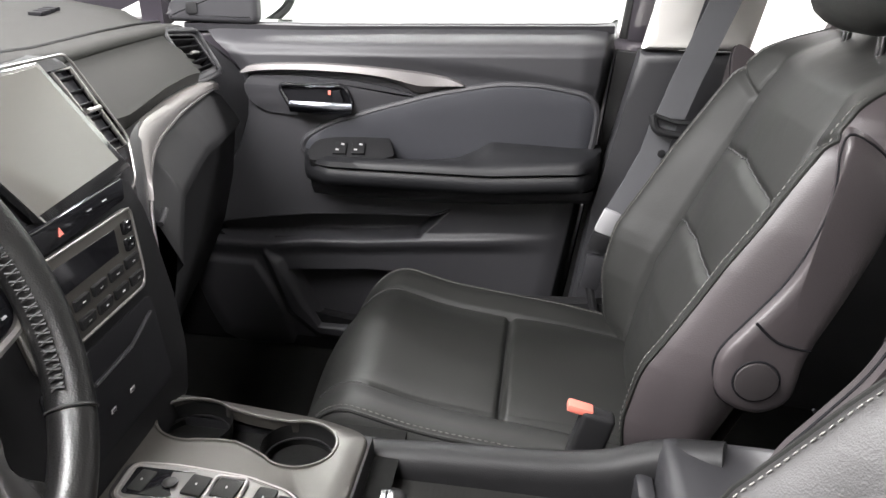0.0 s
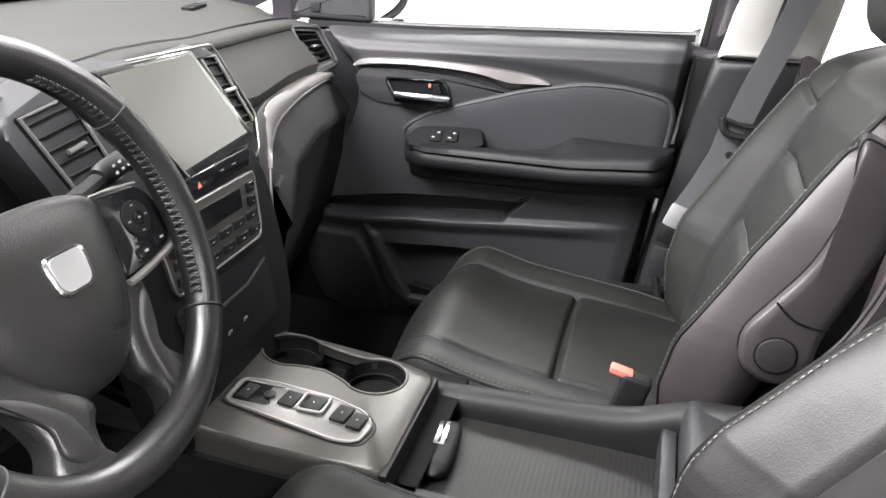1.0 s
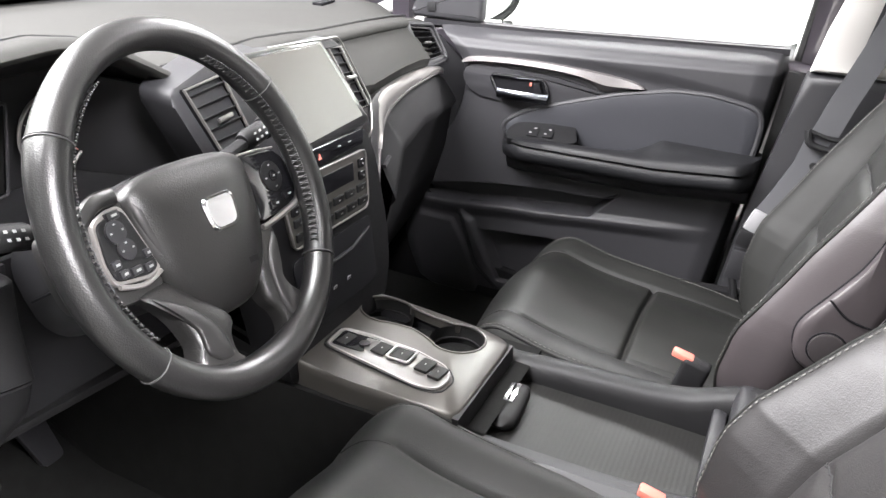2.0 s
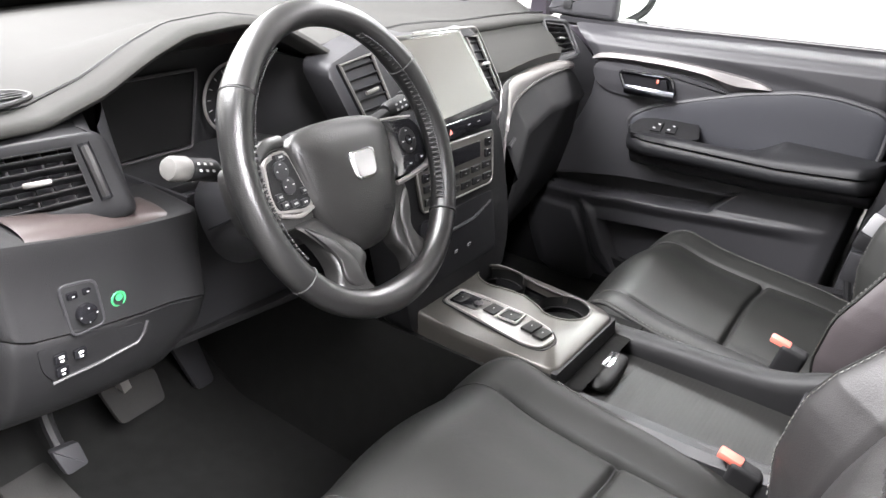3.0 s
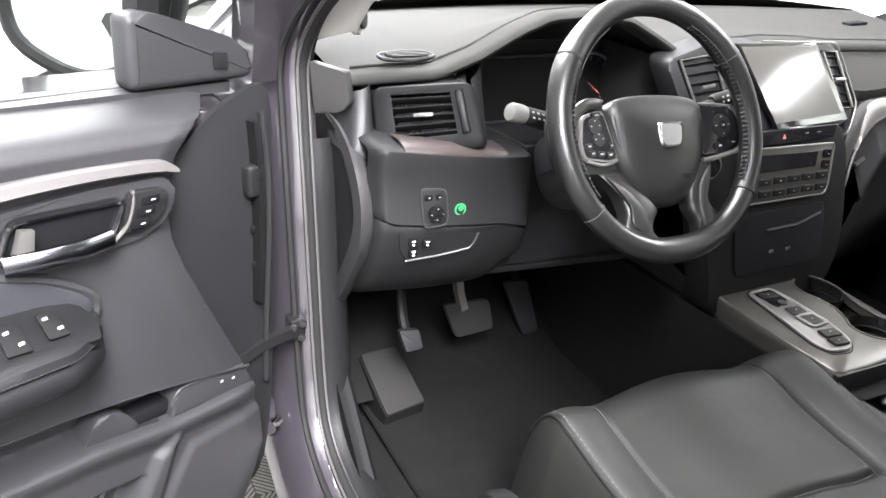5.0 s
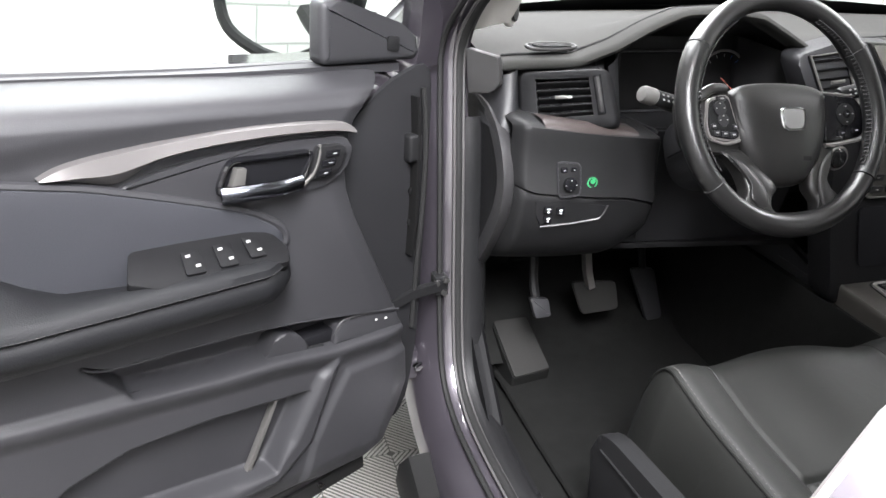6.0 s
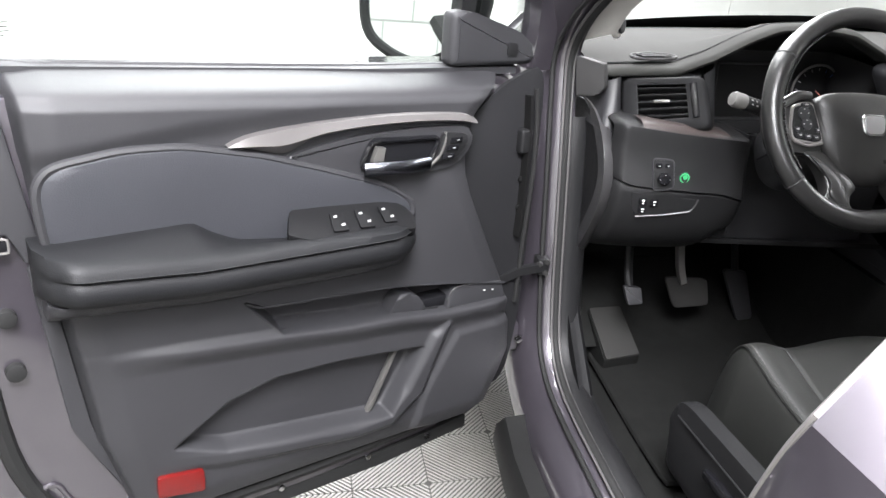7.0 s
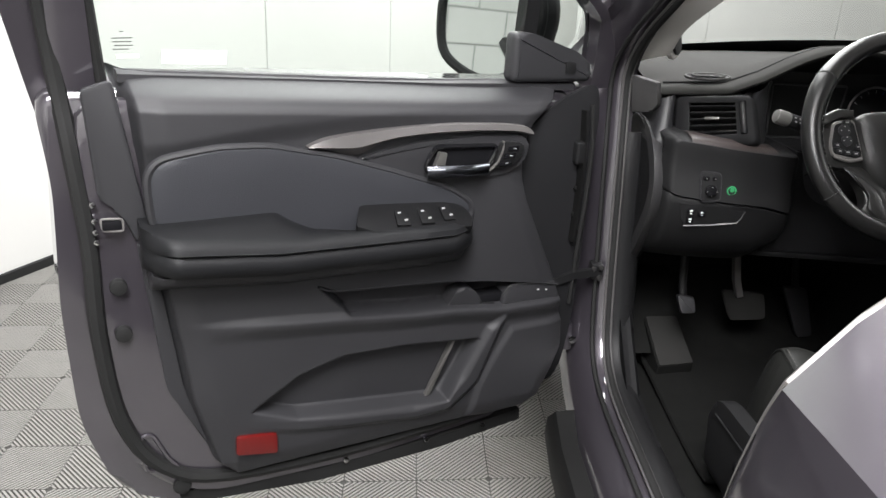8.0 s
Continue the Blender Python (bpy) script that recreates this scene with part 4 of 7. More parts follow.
    for sx in (-1, 1):
        for y in (1.32, -1.62):
            ctr = V((sx * 0.80, y, ground_z(sx * 0.80) + 0.37))
            wh = part("road_wheel", disc(ctr - V((0.02, 0, 0)), (1, 0, 0), 0.24, 0.06, 28, 0.012), SELECT, c, "grey alloy rim")
            ring = [ctr + V((0, 0.305 * math.cos(a), 0.305 * math.sin(a))) for a in np.linspace(0, 2 * math.pi, 40, endpoint=False)]
            part("tyre", sweep(ring, circle(0.065, 12, 0.11), up=(1, 0, 0), closed=True), RUBBER, wh)
    # floor pan, fire wall, tunnel
    part("floor_pan", plate([(-0.82, 0.75, 0.40), (0.82, 0.75, 0.40), (0.82, -2.6, 0.40), (-0.82, -2.6, 0.40)], (0, 0, -0.06)), HARD, c)
    part("fire_wall", plate([(-0.80, 0.80, 0.36), (0.80, 0.80, 0.36), (0.80, 0.80, 1.05), (-0.80, 0.80, 1.05)], (0, 0.05, 0)), HARD, c)
    bm = surface([[V((x, y, 0.415 + 0.010 * math.sin(x * 9) * math.sin(y * 7) + 0.23 * max(0, (y - 0.42) / 0.36) ** 1.3)) for x in np.linspace(-0.79, 0.79, 40)] for y in np.linspace(-1.4, 0.78, 50)])
    part("carpet", bm, CARPET, c, "black floor carpet")
    tun = [(-0.20, 0.42), (-0.175, 0.56), (-0.165, 0.70), (0.12, 0.70), (0.135, 0.56), (0.16, 0.42)]
    part("tunnel_carpet", surface([[V((x, y, z)) for x, z in tun] for y in np.linspace(0.78, -0.2, 8)]), CARPET, c)
    for sx in (-1, 1):
        kp = [(0.12, 0.50), (0.29, 0.66), (0.33, 0.72), (0.75, 0.72), (0.75, 0.42), (0.0, 0.42), (-0.05, 0.50)]
        part("kick_panel", plate([(sx * 0.775, y, z) for y, z in kp], (-sx * 0.025, 0, 0), 0.01), GLOVE, c)
    part("kick_fastener", disc((-0.748, 0.33, 0.60), (1, -0.3, 0), 0.012, 0.006, 14, 0.003), CHROME, c)
    return c


def b_pillar_trim():
    c = thing("pillar_trim", "dark and light grey door pillar trim with height adjuster beside the front seat", "pillar trim")
    lower = [(-0.40, 0.42), (-0.437, 0.80), (-0.467, 0.97), (-0.484, 1.085), (-0.66, 1.092), (-0.68, 0.9), (-0.70, 0.42)]
    part("lower_trim", plate([(0.775, y, z) for y, z in lower], (-0.06, 0, 0), 0.02, 3), PLASTIC, c)
    upper = [(-0.488, 1.088), (-0.50, 1.16), (-0.545, 1.35), (-0.575, 1.52), (-0.69, 1.52), (-0.668, 1.2), (-0.662, 1.095)]
    part("upper_trim", plate([(0.77 - (z - 1.088) * 0.28, y, z) for y, z in upper], (-0.055, 0, 0), 0.018, 3), GREY, c, "light grey upper trim")
    part("adjuster_slot", plate([(0.716 - (z - 1.088) * 0.28, y, z) for y, z in ((-0.56, 1.10), (-0.60, 1.10), (-0.64, 1.42), (-0.60, 1.42))], (-0.006, 0, 0), 0.002), PLASTIC, c)


def seat_belt():
    c = thing("seat_belt", "grey seat belt webbing with black guide hanging on the pillar", "seat belt")

    def web(path, w):
        rows = []
        for p, a in path:
            p = V(p)
            d = V((0.15 * math.cos(a), math.sin(a) * -1, math.cos(a) * 0.3)).normalized()
            n = V((1, 0, 0))
            rows.append([p - d * w, p - d * w * 0.33 + n * 0.0012, p + d * w * 0.33 + n * 0.0012, p + d * w, p + d * w - n * 0.003, p - d * w - n * 0.003])
        return surface(rows, closed_u=True, caps=True)

    h = math.pi / 2
    up = [((0.600, -0.655, 1.44), h), ((0.625, -0.625, 1.30), h), ((0.652, -0.588, 1.16), h), ((0.657, -0.555, 1.05), h), ((0.660, -0.540, 0.99), h)]
    lo = [((0.660, -0.533, 0.985), h), ((0.663, -0.523, 0.93), h), ((0.662, -0.50, 0.87), h), ((0.657, -0.468, 0.80), h)]
    part("upper_webbing", web(up, 0.024), WEB, c, "grey shoulder webbing")
    part("lower_webbing", web(lo, 0.022), WEB, c)
    for k in (-0.011, 0.0, 0.011):
        part("webbing_rib", tube([V((x - 0.0015, y + k, z)) for (x, y, z), a in up], 0.0012, 5), WEB, c)
    g = part("guide", sweep(spl([(0.652, -0.512, 0.995), (0.648, -0.52, 0.972), (0.648, -0.55, 0.965), (0.650, -0.575, 0.968), (0.652, -0.582, 0.985)], 5), circle(0.007, 8), up=(1, 0, 0)), HARD, c, "black belt guide loop")
    part("guide_bar", tube([(0.652, -0.512, 0.995), (0.649, -0.55, 0.985), (0.652, -0.582, 0.985)], 0.004, 8, up=(1, 0, 0)), HARD, g)
    part("stop_button", disc((0.655, -0.535, 0.93), (-1, 0, 0), 0.007, 0.004, 12, 0.001), HARD, c)
    tg = part("tongue", box((0.650, -0.462, 0.80), (0.014, 0.032, 0.046), 0.006, rot=Matrix.Rotation(radians(18), 3, "X")), TONGUE, c, "bright metal belt tongue")
    part("tongue_grip", box((0.648, -0.452, 0.762), (0.02, 0.035, 0.035), 0.006, rot=Matrix.Rotation(radians(14), 3, "X")), HARD, tg)
    an = part("anchor_cover", box((0.648, -0.447, 0.705), (0.022, 0.035, 0.065), 0.006, rot=Matrix.Rotation(radians(6), 3, "X")), PLASTIC, c)
    part("anchor_strap", tube([(0.645, -0.445, 0.675), (0.64, -0.455, 0.64), (0.63, -0.47, 0.60)], 0.008, 8), HARD, an)
    part("anchor_bolt", box((0.625, -0.478, 0.60), (0.02, 0.035, 0.02), 0.005), CHROME, an)


# ---- seats ----


def seat(cx, out, lift, driver):
    """A front seat; out is the side (+1 or -1) that faces its door."""
    s0 = thing("front_seat", "black leather driver seat with contrast stitching and side trim" if driver else "black leather front passenger seat with contrast stitching and folded armrest", "car seat", group="front seats")

    def P(a, y, z):
        return V((cx + a * out, y, z + lift))

    # cushion: rows from the rear to the front, each an arch across the seat
    ny, na = 150, 91
    rows = []
    for i in range(ny):
        v = i / (ny - 1)
        y = -0.53 + (0.515 if driver else 0.50) * v
        f = max(0.0, (v - 0.80) / 0.20)
        drop = 0.16 * (1 - math.sqrt(max(0.0, 1 - f * f)))
        base = (0.637 if driver else 0.632) + 0.050 * v + 0.016 * math.exp(-((v - 0.86) / 0.14) ** 2)
        row = []
        for j in range(na):
            u = -1 + 2 * j / (na - 1)
            au = abs(u)
            half = (0.262 if u < 0 else 0.240) - 0.02 * f
            bol = (0.027 if driver else 0.017) * math.exp(-((au - 0.80) / 0.20) ** 2) * (0.5 + 0.5 * smooth(0.0, 0.3, v)) * (1 - 0.5 * smooth(0.7, 1, v))
            edge = -0.115 * max(0.0, (au - 0.86) / 0.14) ** 2.2
            groove = -0.009 * math.exp(-((au - 0.60) / 0.013) ** 2) * smooth(0.88, 0.72, v)
            cross = -0.011 * math.exp(-((v - 0.44) / 0.010) ** 2) * float(smooth(0.62, 0.57, np.float64(au)))
            crown = (0.022 * math.cos(au / 0.6 * math.pi / 2) ** 1.3 + 0.005 * abs(math.sin(math.pi * min(1.0, v / 0.44))) ** 0.6) * (au < 0.6)
            yy = y + 0.012 * (1 - au ** 2) * f
            row.append(P(u * half, yy, base + bol + edge + float(groove) + cross + crown - drop))
        rows.append(row)
    skirt = [V((p.x, p.y - 0.025, 0.50 + lift)) for p in rows[-1]]
    rows.append([p + (q - p) * 0.5 + V((0, 0.012, 0)) for p, q in zip(rows[-1], skirt)])
    rows.append(skirt)
    part("cushion", surface(rows), LEATHER, s0, "black leather seat cushion", sharp=70)
    for sd in (-1, 1):
        side = []
        for i in range(ny + 1):
            p = rows[i][0 if sd < 0 else -1]
            side.append([p, p + V((sd * out * 0.004, 0, -0.02)), V((p.x + sd * out * 0.002, p.y, 0.52 + lift)), V((p.x - sd * out * 0.02, p.y, 0.50 + lift))])
        part("cushion_side", surface(side), LEATHER, s0)
        idx = 5 if sd < 0 else -6
        line = [r[idx] + V((0, 0, 0.0015)) for r in rows[16:ny]]
        part("cushion_piping", tube(line, 0.0028, 6), LEATHER, s0)
        stitches([p + V((-sd * out * 0.006, 0, 0.0034)) for p in line], 0.0085, 0.0055, 0.0010, s0, "", DIMTHREAD)
    for j in (18, 72):
        part("cushion_seam", tube([r[j] + V((0, 0, 0.0004)) for r in rows[6:ny - 10]], 0.0012, 5), THREAD, s0)
    part("cushion_seam", tube([p + V((0, 0, 0.0004)) for p in rows[66][18:73]], 0.0012, 5, up=(0, 1, 0)), THREAD, s0)
    # side trim and frame under the cushion
    for sd in (-1, 1):
        tr = [(-0.06, 0.46), (-0.055, 0.585), (-0.10, 0.61), (-0.30, 0.625), (-0.50, 0.64), (-0.60, 0.70), (-0.63, 0.62), (-0.58, 0.48)]
        st = part("side_trim", plate([P(sd * 0.268, y, z) for y, z in rounded2(tr, 0.03)], V((sd * out * 0.028, 0, 0)), 0.012, 3), HARD, s0, "hard black seat side trim")
        if driver and sd > 0:
            part("seat_switch", plate([P(0.296, y, z) for y, z in rounded2([(-0.20, 0.545), (-0.31, 0.555), (-0.31, 0.572), (-0.20, 0.562)], 0.006)], V((out * 0.012, 0, 0)), 0.004), GLOSS, st)
            part("trim_line", tube([P(0.297, -0.085, 0.575), P(0.298, -0.3, 0.59), P(0.298, -0.5, 0.605)], 0.002, 6), HARD, st)
            part("recline_switch", disc(P(0.296, -0.345, 0.565), (out, 0, 0), 0.012, 0.014, 14, 0.004), GLOSS, st)
    part("seat_rail", box(P(0, -0.3, 0.45), (0.42, 0.5, 0.08), 0.01), HARD, s0)
    # backrest
    nb, na = 210, 97
    fy = [(0.66, -0.505), (0.72, -0.515), (0.80, -0.535), (0.90, -0.575), (1.0, -0.612), (1.08, -0.64), (1.14, -0.672), (1.185, -0.70)]
    rows = []
    zs = np.linspace(0.64, 1.175, nb)
    for i, z in enumerate(zs):
        v = i / (nb - 1)
        yc = float(np.interp(z, *zip(*fy))) - (0.012 + 0.25 * max(0.0, z - 0.86) if driver else 0.0)
        half = float(np.interp(z, (0.64, 0.72, 0.85, 1.0, 1.08, 1.12, 1.15, 1.175), (0.245, 0.262, 0.272, 0.268, 0.258, 0.240, 0.21, 0.17)))
        wing = float(np.interp(z, (0.64, 0.74, 0.82, 0.95, 1.05, 1.14, 1.18), (0.03, 0.062, 0.07, 0.055, 0.036, 0.015, 0.0)))
        row = []
        for j in range(na):
            u = -1 + 2 * j / (na - 1)
            au = abs(u)
            bol = wing * smooth(0.52, 0.90, au)
            turn = -0.05 * max(0.0, (au - 0.90) / 0.10) ** 2
            groove = -0.014 * math.exp(-((au - 0.58) / 0.015) ** 2) * smooth(1.13, 1.06, z) - 0.007 * math.exp(-((z - 1.062 - 0.10 * (au - 0.58)) / 0.005) ** 2) * smooth(0.56, 0.60, au)
            h1 = float(np.interp(au, (0, 0.58), (1.005, 0.985)))
            h2 = float(np.interp(au, (0, 0.58), (0.885, 0.865)))
            cross = -(0.007 * math.exp(-((z - h1) / 0.008) ** 2) + 0.007 * math.exp(-((z - h2) / 0.008) ** 2)) * float(smooth(0.60, 0.42, np.float64(au)))
            crown = 0.016 * math.cos(au / 0.58 * math.pi / 2) * (au < 0.58) + 0.005 * abs(math.sin(math.pi * (z - h2) / 0.12)) * (h2 - 0.12 < z < h1) * max(0.0, 1 - (au / 0.56) ** 2)
            top = -0.05 * smooth(1.12, 1.18, z)
            row.append(P(u * half * ((0.95 if driver else 1.0) if u < 0 else 0.87), yc + float(bol) + turn + float(groove) + cross + crown + float(top), z))
        rows.append(row)
    for j in (20, 76):
        part("backrest_seam", tube([r[j] + V((0, 0.0004, 0)) for r in rows[4:int(nb * 0.86)]], 0.0012, 5, up=(1, 0, 0)), THREAD, s0)
    for h0 in (1.005, 0.885):
        line = []
        for j in range(20, 77):
            au = abs(-1 + 2 * j / (na - 1))
            line.append(rows[int(round((h0 - 0.02 * au / 0.58 - 0.64) / 0.535 * (nb - 1)))][j] + V((0, 0.0006, 0)))
        part("backrest_seam", tube(line, 0.0012, 5, up=(0, 1, 0)), THREAD, s0)
    back_y = lambda z: -0.635 - (z - 0.876) * 0.36
    rows.append([V((cx + (p.x - cx) * 0.96, p.y - 0.04, p.z + 0.008)) for p in rows[-1]])
    rows.append([V((cx + (p.x - cx) * 0.9, back_y(1.17) + 0.02, 1.165 + lift)) for p in rows[-2]])
    part("backrest", surface([r[4:-4] for r in rows[:nb]]), LEATHER_LIT if driver else LEATHER, s0, "black leather backrest, the light on it put into a greyer colour" if driver else "black leather backrest", sharp=70)
    part("backrest_crown", surface(rows[nb - 1:]), LEATHER_LIT if driver else LEATHER, s0, sharp=70)
    for sd in (-1, 1):
        e = [r[0 if sd < 0 else -1] for r in rows[:nb]]
        side = []
        for r in rows[:nb]:
            p = r[0 if sd < 0 else -1]
            by = back_y(p.z - lift)
            o = sd * out
            side.append((r[4:0:-1] if sd < 0 else r[-5:-1]) + [p, V((p.x + o * 0.006, p.y - 0.02, p.z)), V((p.x + o * 0.004, (p.y + by) / 2, p.z)), V((p.x - o * 0.012, by + 0.02, p.z)), V((p.x - o * 0.05, by, p.z))])
        part("backrest_side", surface(side), LEATHER_SIDE, s0, sharp=60)
        pl_ = [r[4 if sd < 0 else -5] + V((0, 0.0005, 0)) for r in rows[:nb]]
        part("backrest_piping", tube(pl_, 0.0024, 6), LEATHER, s0)
        stitches([r[6 if sd < 0 else -7] + V((0, 0.0016, 0.0006)) for r in rows[15:nb - 15]], 0.0085, 0.0052, 0.0009, s0, "", STITCH if driver else DIMTHREAD)
        # side cover with a round cap
        o = sd * out
        cov = spl([(sd * 0.0, y, z) for y, z in ((-0.546, 0.865), (-0.543, 0.835), (-0.552, 0.808), (-0.575, 0.793), (-0.602, 0.793), (-0.627, 0.815), (-0.634, 0.870), (-0.660, 0.950), (-0.680, 1.03), (-0.668, 1.085), (-0.628, 1.112), (-0.620, 1.095), (-0.624, 1.050), (-0.617, 1.005), (-0.600, 0.955), (-0.572, 0.908))], 4, True)
        cm = V((0, -0.605, 0.90))
        rows_c = []
        for sc, dx in ((1.03, 0.262), (1.0, 0.276), (0.97, 0.284), (0.90, 0.2885), (0.6, 0.290), (0.2, 0.2905)):
            rows_c.append([P(sd * dx, *(cm + (q - cm) * sc).yz) for q in cov])
        cv = part("side_cover", surface(rows_c, closed_u=True, caps=True), LEATHER_SIDE, s0, sharp=60)
        part("pivot_cap", disc(P(sd * 0.2885, -0.585, 0.838), (o, 0, 0), 0.0235, 0.006, 32, 0.003), PIVOT, cv, "round dark cap")
        part("cap_groove", tube([P(sd * 0.2905, -0.585 + 0.0245 * math.cos(a), 0.838 + 0.0245 * math.sin(a)) for a in np.linspace(0, 2 * math.pi, 32, endpoint=False)], 0.0014, 6, up=(1, 0, 0), closed=True), DARK, cv)
        part("cover_seam", tube(spl([P(sd * 0.2895, -0.572, 0.908), P(sd * 0.2915, -0.598, 0.888), P(sd * 0.2880, -0.634, 0.880)], 4), 0.0016, 5, up=(1, 0, 0)), DARK, cv)
        part("cover_edge", tube([P(sd * 0.2735, *(cm + (q - cm) * 1.005).yz) for q in cov], 0.0018, 6, up=(1, 0, 0), closed=True), DARK, cv)
    bk = [[V((cx + x, back_y(z) - 0.015 * math.cos(x / 0.25 * 1.4), z + lift)) for x in np.linspace(-0.235, 0.235, 9)] for z in np.linspace(0.60, 1.165, 9)]
    part("backrest_rear", surface(bk), LEATHER_SIDE, s0)
    # headrest
    rows = []
    for i in range(17):
        w = -1 + 2 * i / 16
        k = math.sqrt(max(0.0, 1 - abs(w) ** 3.2))
        row = []
        for j in range(20):
            a = 2 * math.pi * j / 20
            ca, sa = math.cos(a), math.sin(a)
            q = (abs(ca) ** 0.6 * (1 if ca > 0 else -1), abs(sa) ** 0.6 * (1 if sa > 0 else -1))
            row.append(P(w * 0.142, -0.712 + q[0] * 0.050 * (0.45 + 0.55 * k) + 0.012 * (1 - w * w), 1.275 + q[1] * 0.095 * (0.5 + 0.5 * k)))
        rows.append(row)
    hr = part("headrest", surface(rows, closed_u=True, caps=True), LEATHER, s0, "padded leather headrest", sharp=70)
    for a in (-0.06, 0.06):
        part("headrest_post", tube([P(a, -0.715, 1.14), P(a, -0.71, 1.23)], 0.006, 10, up=(1, 0, 0)), CHROME, hr)
    stitches([P(x, -0.712 + 0.05 * (1 - (x / 0.15) ** 2) + 0.002, 1.20) for x in np.linspace(-0.11, 0.11, 20)], 0.0075, 0.0045, 0.0008, hr)
    return s0


def rounded2(pts, r):
    return [(q.x, q.y) for q in rounded([(a, b, 0) for a, b in pts], r, 3)]


def belt_buckle(x, y, z, tilt):
    b = thing("belt_buckle", "black seat belt buckle with a red release button", "seat belt buckle", group="belt buckles")
    r = Matrix.Rotation(radians(tilt), 3, "X")
    part("stalk", box((x, y - 0.012, z - 0.055), (0.026, 0.042, 0.10), 0.007, 3, rot=r), HARD, b)
    part("release_button", box((x, y + 0.002, z - 0.003), (0.018, 0.032, 0.010), 0.003, 2, rot=r), RED, b, "bright red release button")
    return b


car_body()
b_pillar_trim()
seat_belt()
seat(0.385, 1, 0.0, False)
seat(-0.385, -1, 0.02, True)
belt_buckle(0.155, -0.41, 0.742, 12)
belt_buckle(-0.16, -0.425, 0.722, 12)

# ---- dashboard ----
EDGE = [(-0.76, 0.275, 1.088), (-0.70, 0.262, 1.094), (-0.62, 0.245, 1.099), (-0.565, 0.222, 1.128), (-0.51, 0.212, 1.162), (-0.46, 0.21, 1.182), (-0.38, 0.21, 1.187), (-0.31, 0.212, 1.176), (-0.25, 0.216, 1.148), (-0.19, 0.22, 1.118),
        (-0.12, 0.21, 1.128), (0.0, 0.208, 1.135), (0.10, 0.212, 1.130), (0.20, 0.232, 1.118), (0.40, 0.262, 1.106), (0.58, 0.292, 1.092), (0.70, 0.315, 1.078), (0.76, 0.335, 1.068)]


def edge(x):
    xs, ys, zs = zip(*EDGE)
    return float(np.interp(x, xs, ys)), float(np.interp(x, xs, zs))


def vent(owner, tl, tr, bl, br, slats, frame_mat, tab=True, wheel=None, depth=0.03):
    """An air vent between four corners seen from the driver: frame, dark duct, slats and a centre tab."""
    tl, tr, bl, br = map(V, (tl, tr, bl, br))
    n = (tr - tl).cross(bl - tl).normalized()
    n = n if n.y > 0 else -n
    v = part("vent", tube([tl, tr, br, bl], 0.0026, 6, up=n, closed=True), frame_mat, owner)
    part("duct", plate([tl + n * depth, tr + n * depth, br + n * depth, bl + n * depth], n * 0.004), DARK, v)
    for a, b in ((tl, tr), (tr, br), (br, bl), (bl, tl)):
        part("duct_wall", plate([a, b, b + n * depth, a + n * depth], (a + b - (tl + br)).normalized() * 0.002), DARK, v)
    for i in range(slats):
        t = (i + 0.6) / (slats + 0.2)
        a, b = tl.lerp(bl, t), tr.lerp(br, t)
        part("slat", plate([a - n * 0.001 + V((0, 0, 0.0016)), b - n * 0.001 + V((0, 0, 0.0016)), b + n * 0.018 - V((0, 0, 0.003)), a + n * 0.018 - V((0, 0, 0.003))], V((0, 0, -0.0028)), 0.0008, 1), HARD, v)
    for k in (0.2, 0.4, 0.6, 0.8):
        a, b = tl.lerp(tr, k) + n * 0.02, bl.lerp(br, k) + n * 0.02
        d = (tr - tl).normalized() * 0.0012
        part("fin", plate([a - d, a + d, b + d, b - d], n * 0.008), HARD, v)
    if tab:
        c = (tl + tr + bl + br) / 4
        s = (tr - tl).normalized()
        part("tab", tube([c - s * 0.013 - n * 0.004, c - n * 0.006, c + s * 0.013 - n * 0.004], 0.003, 8), SELECT, v, "silver vane tab")
    if wheel:
        a, b = V(wheel[0]), V(wheel[1])
        part("vent_wheel", tube([a, a.lerp(b, 0.5) - n * 0.004, b], 0.006, 8, up=n), PLASTIC, v)
    return v


def bar(owner, c, u, w, length, height, n, m, name="marking"):
    """A small flat mark at c, along u and w, just proud of a face."""
    c, u, w, n = V(c), V(u).normalized(), V(w).normalized(), V(n).normalized()
    length, height = length * 0.5, height * 0.42
    return part(name, plate([c - u * length / 2 - w * height / 2, c + u * length / 2 - w * height / 2, c + u * length / 2 + w * height / 2, c - u * length / 2 + w * height / 2], n * 0.0006), m, owner)


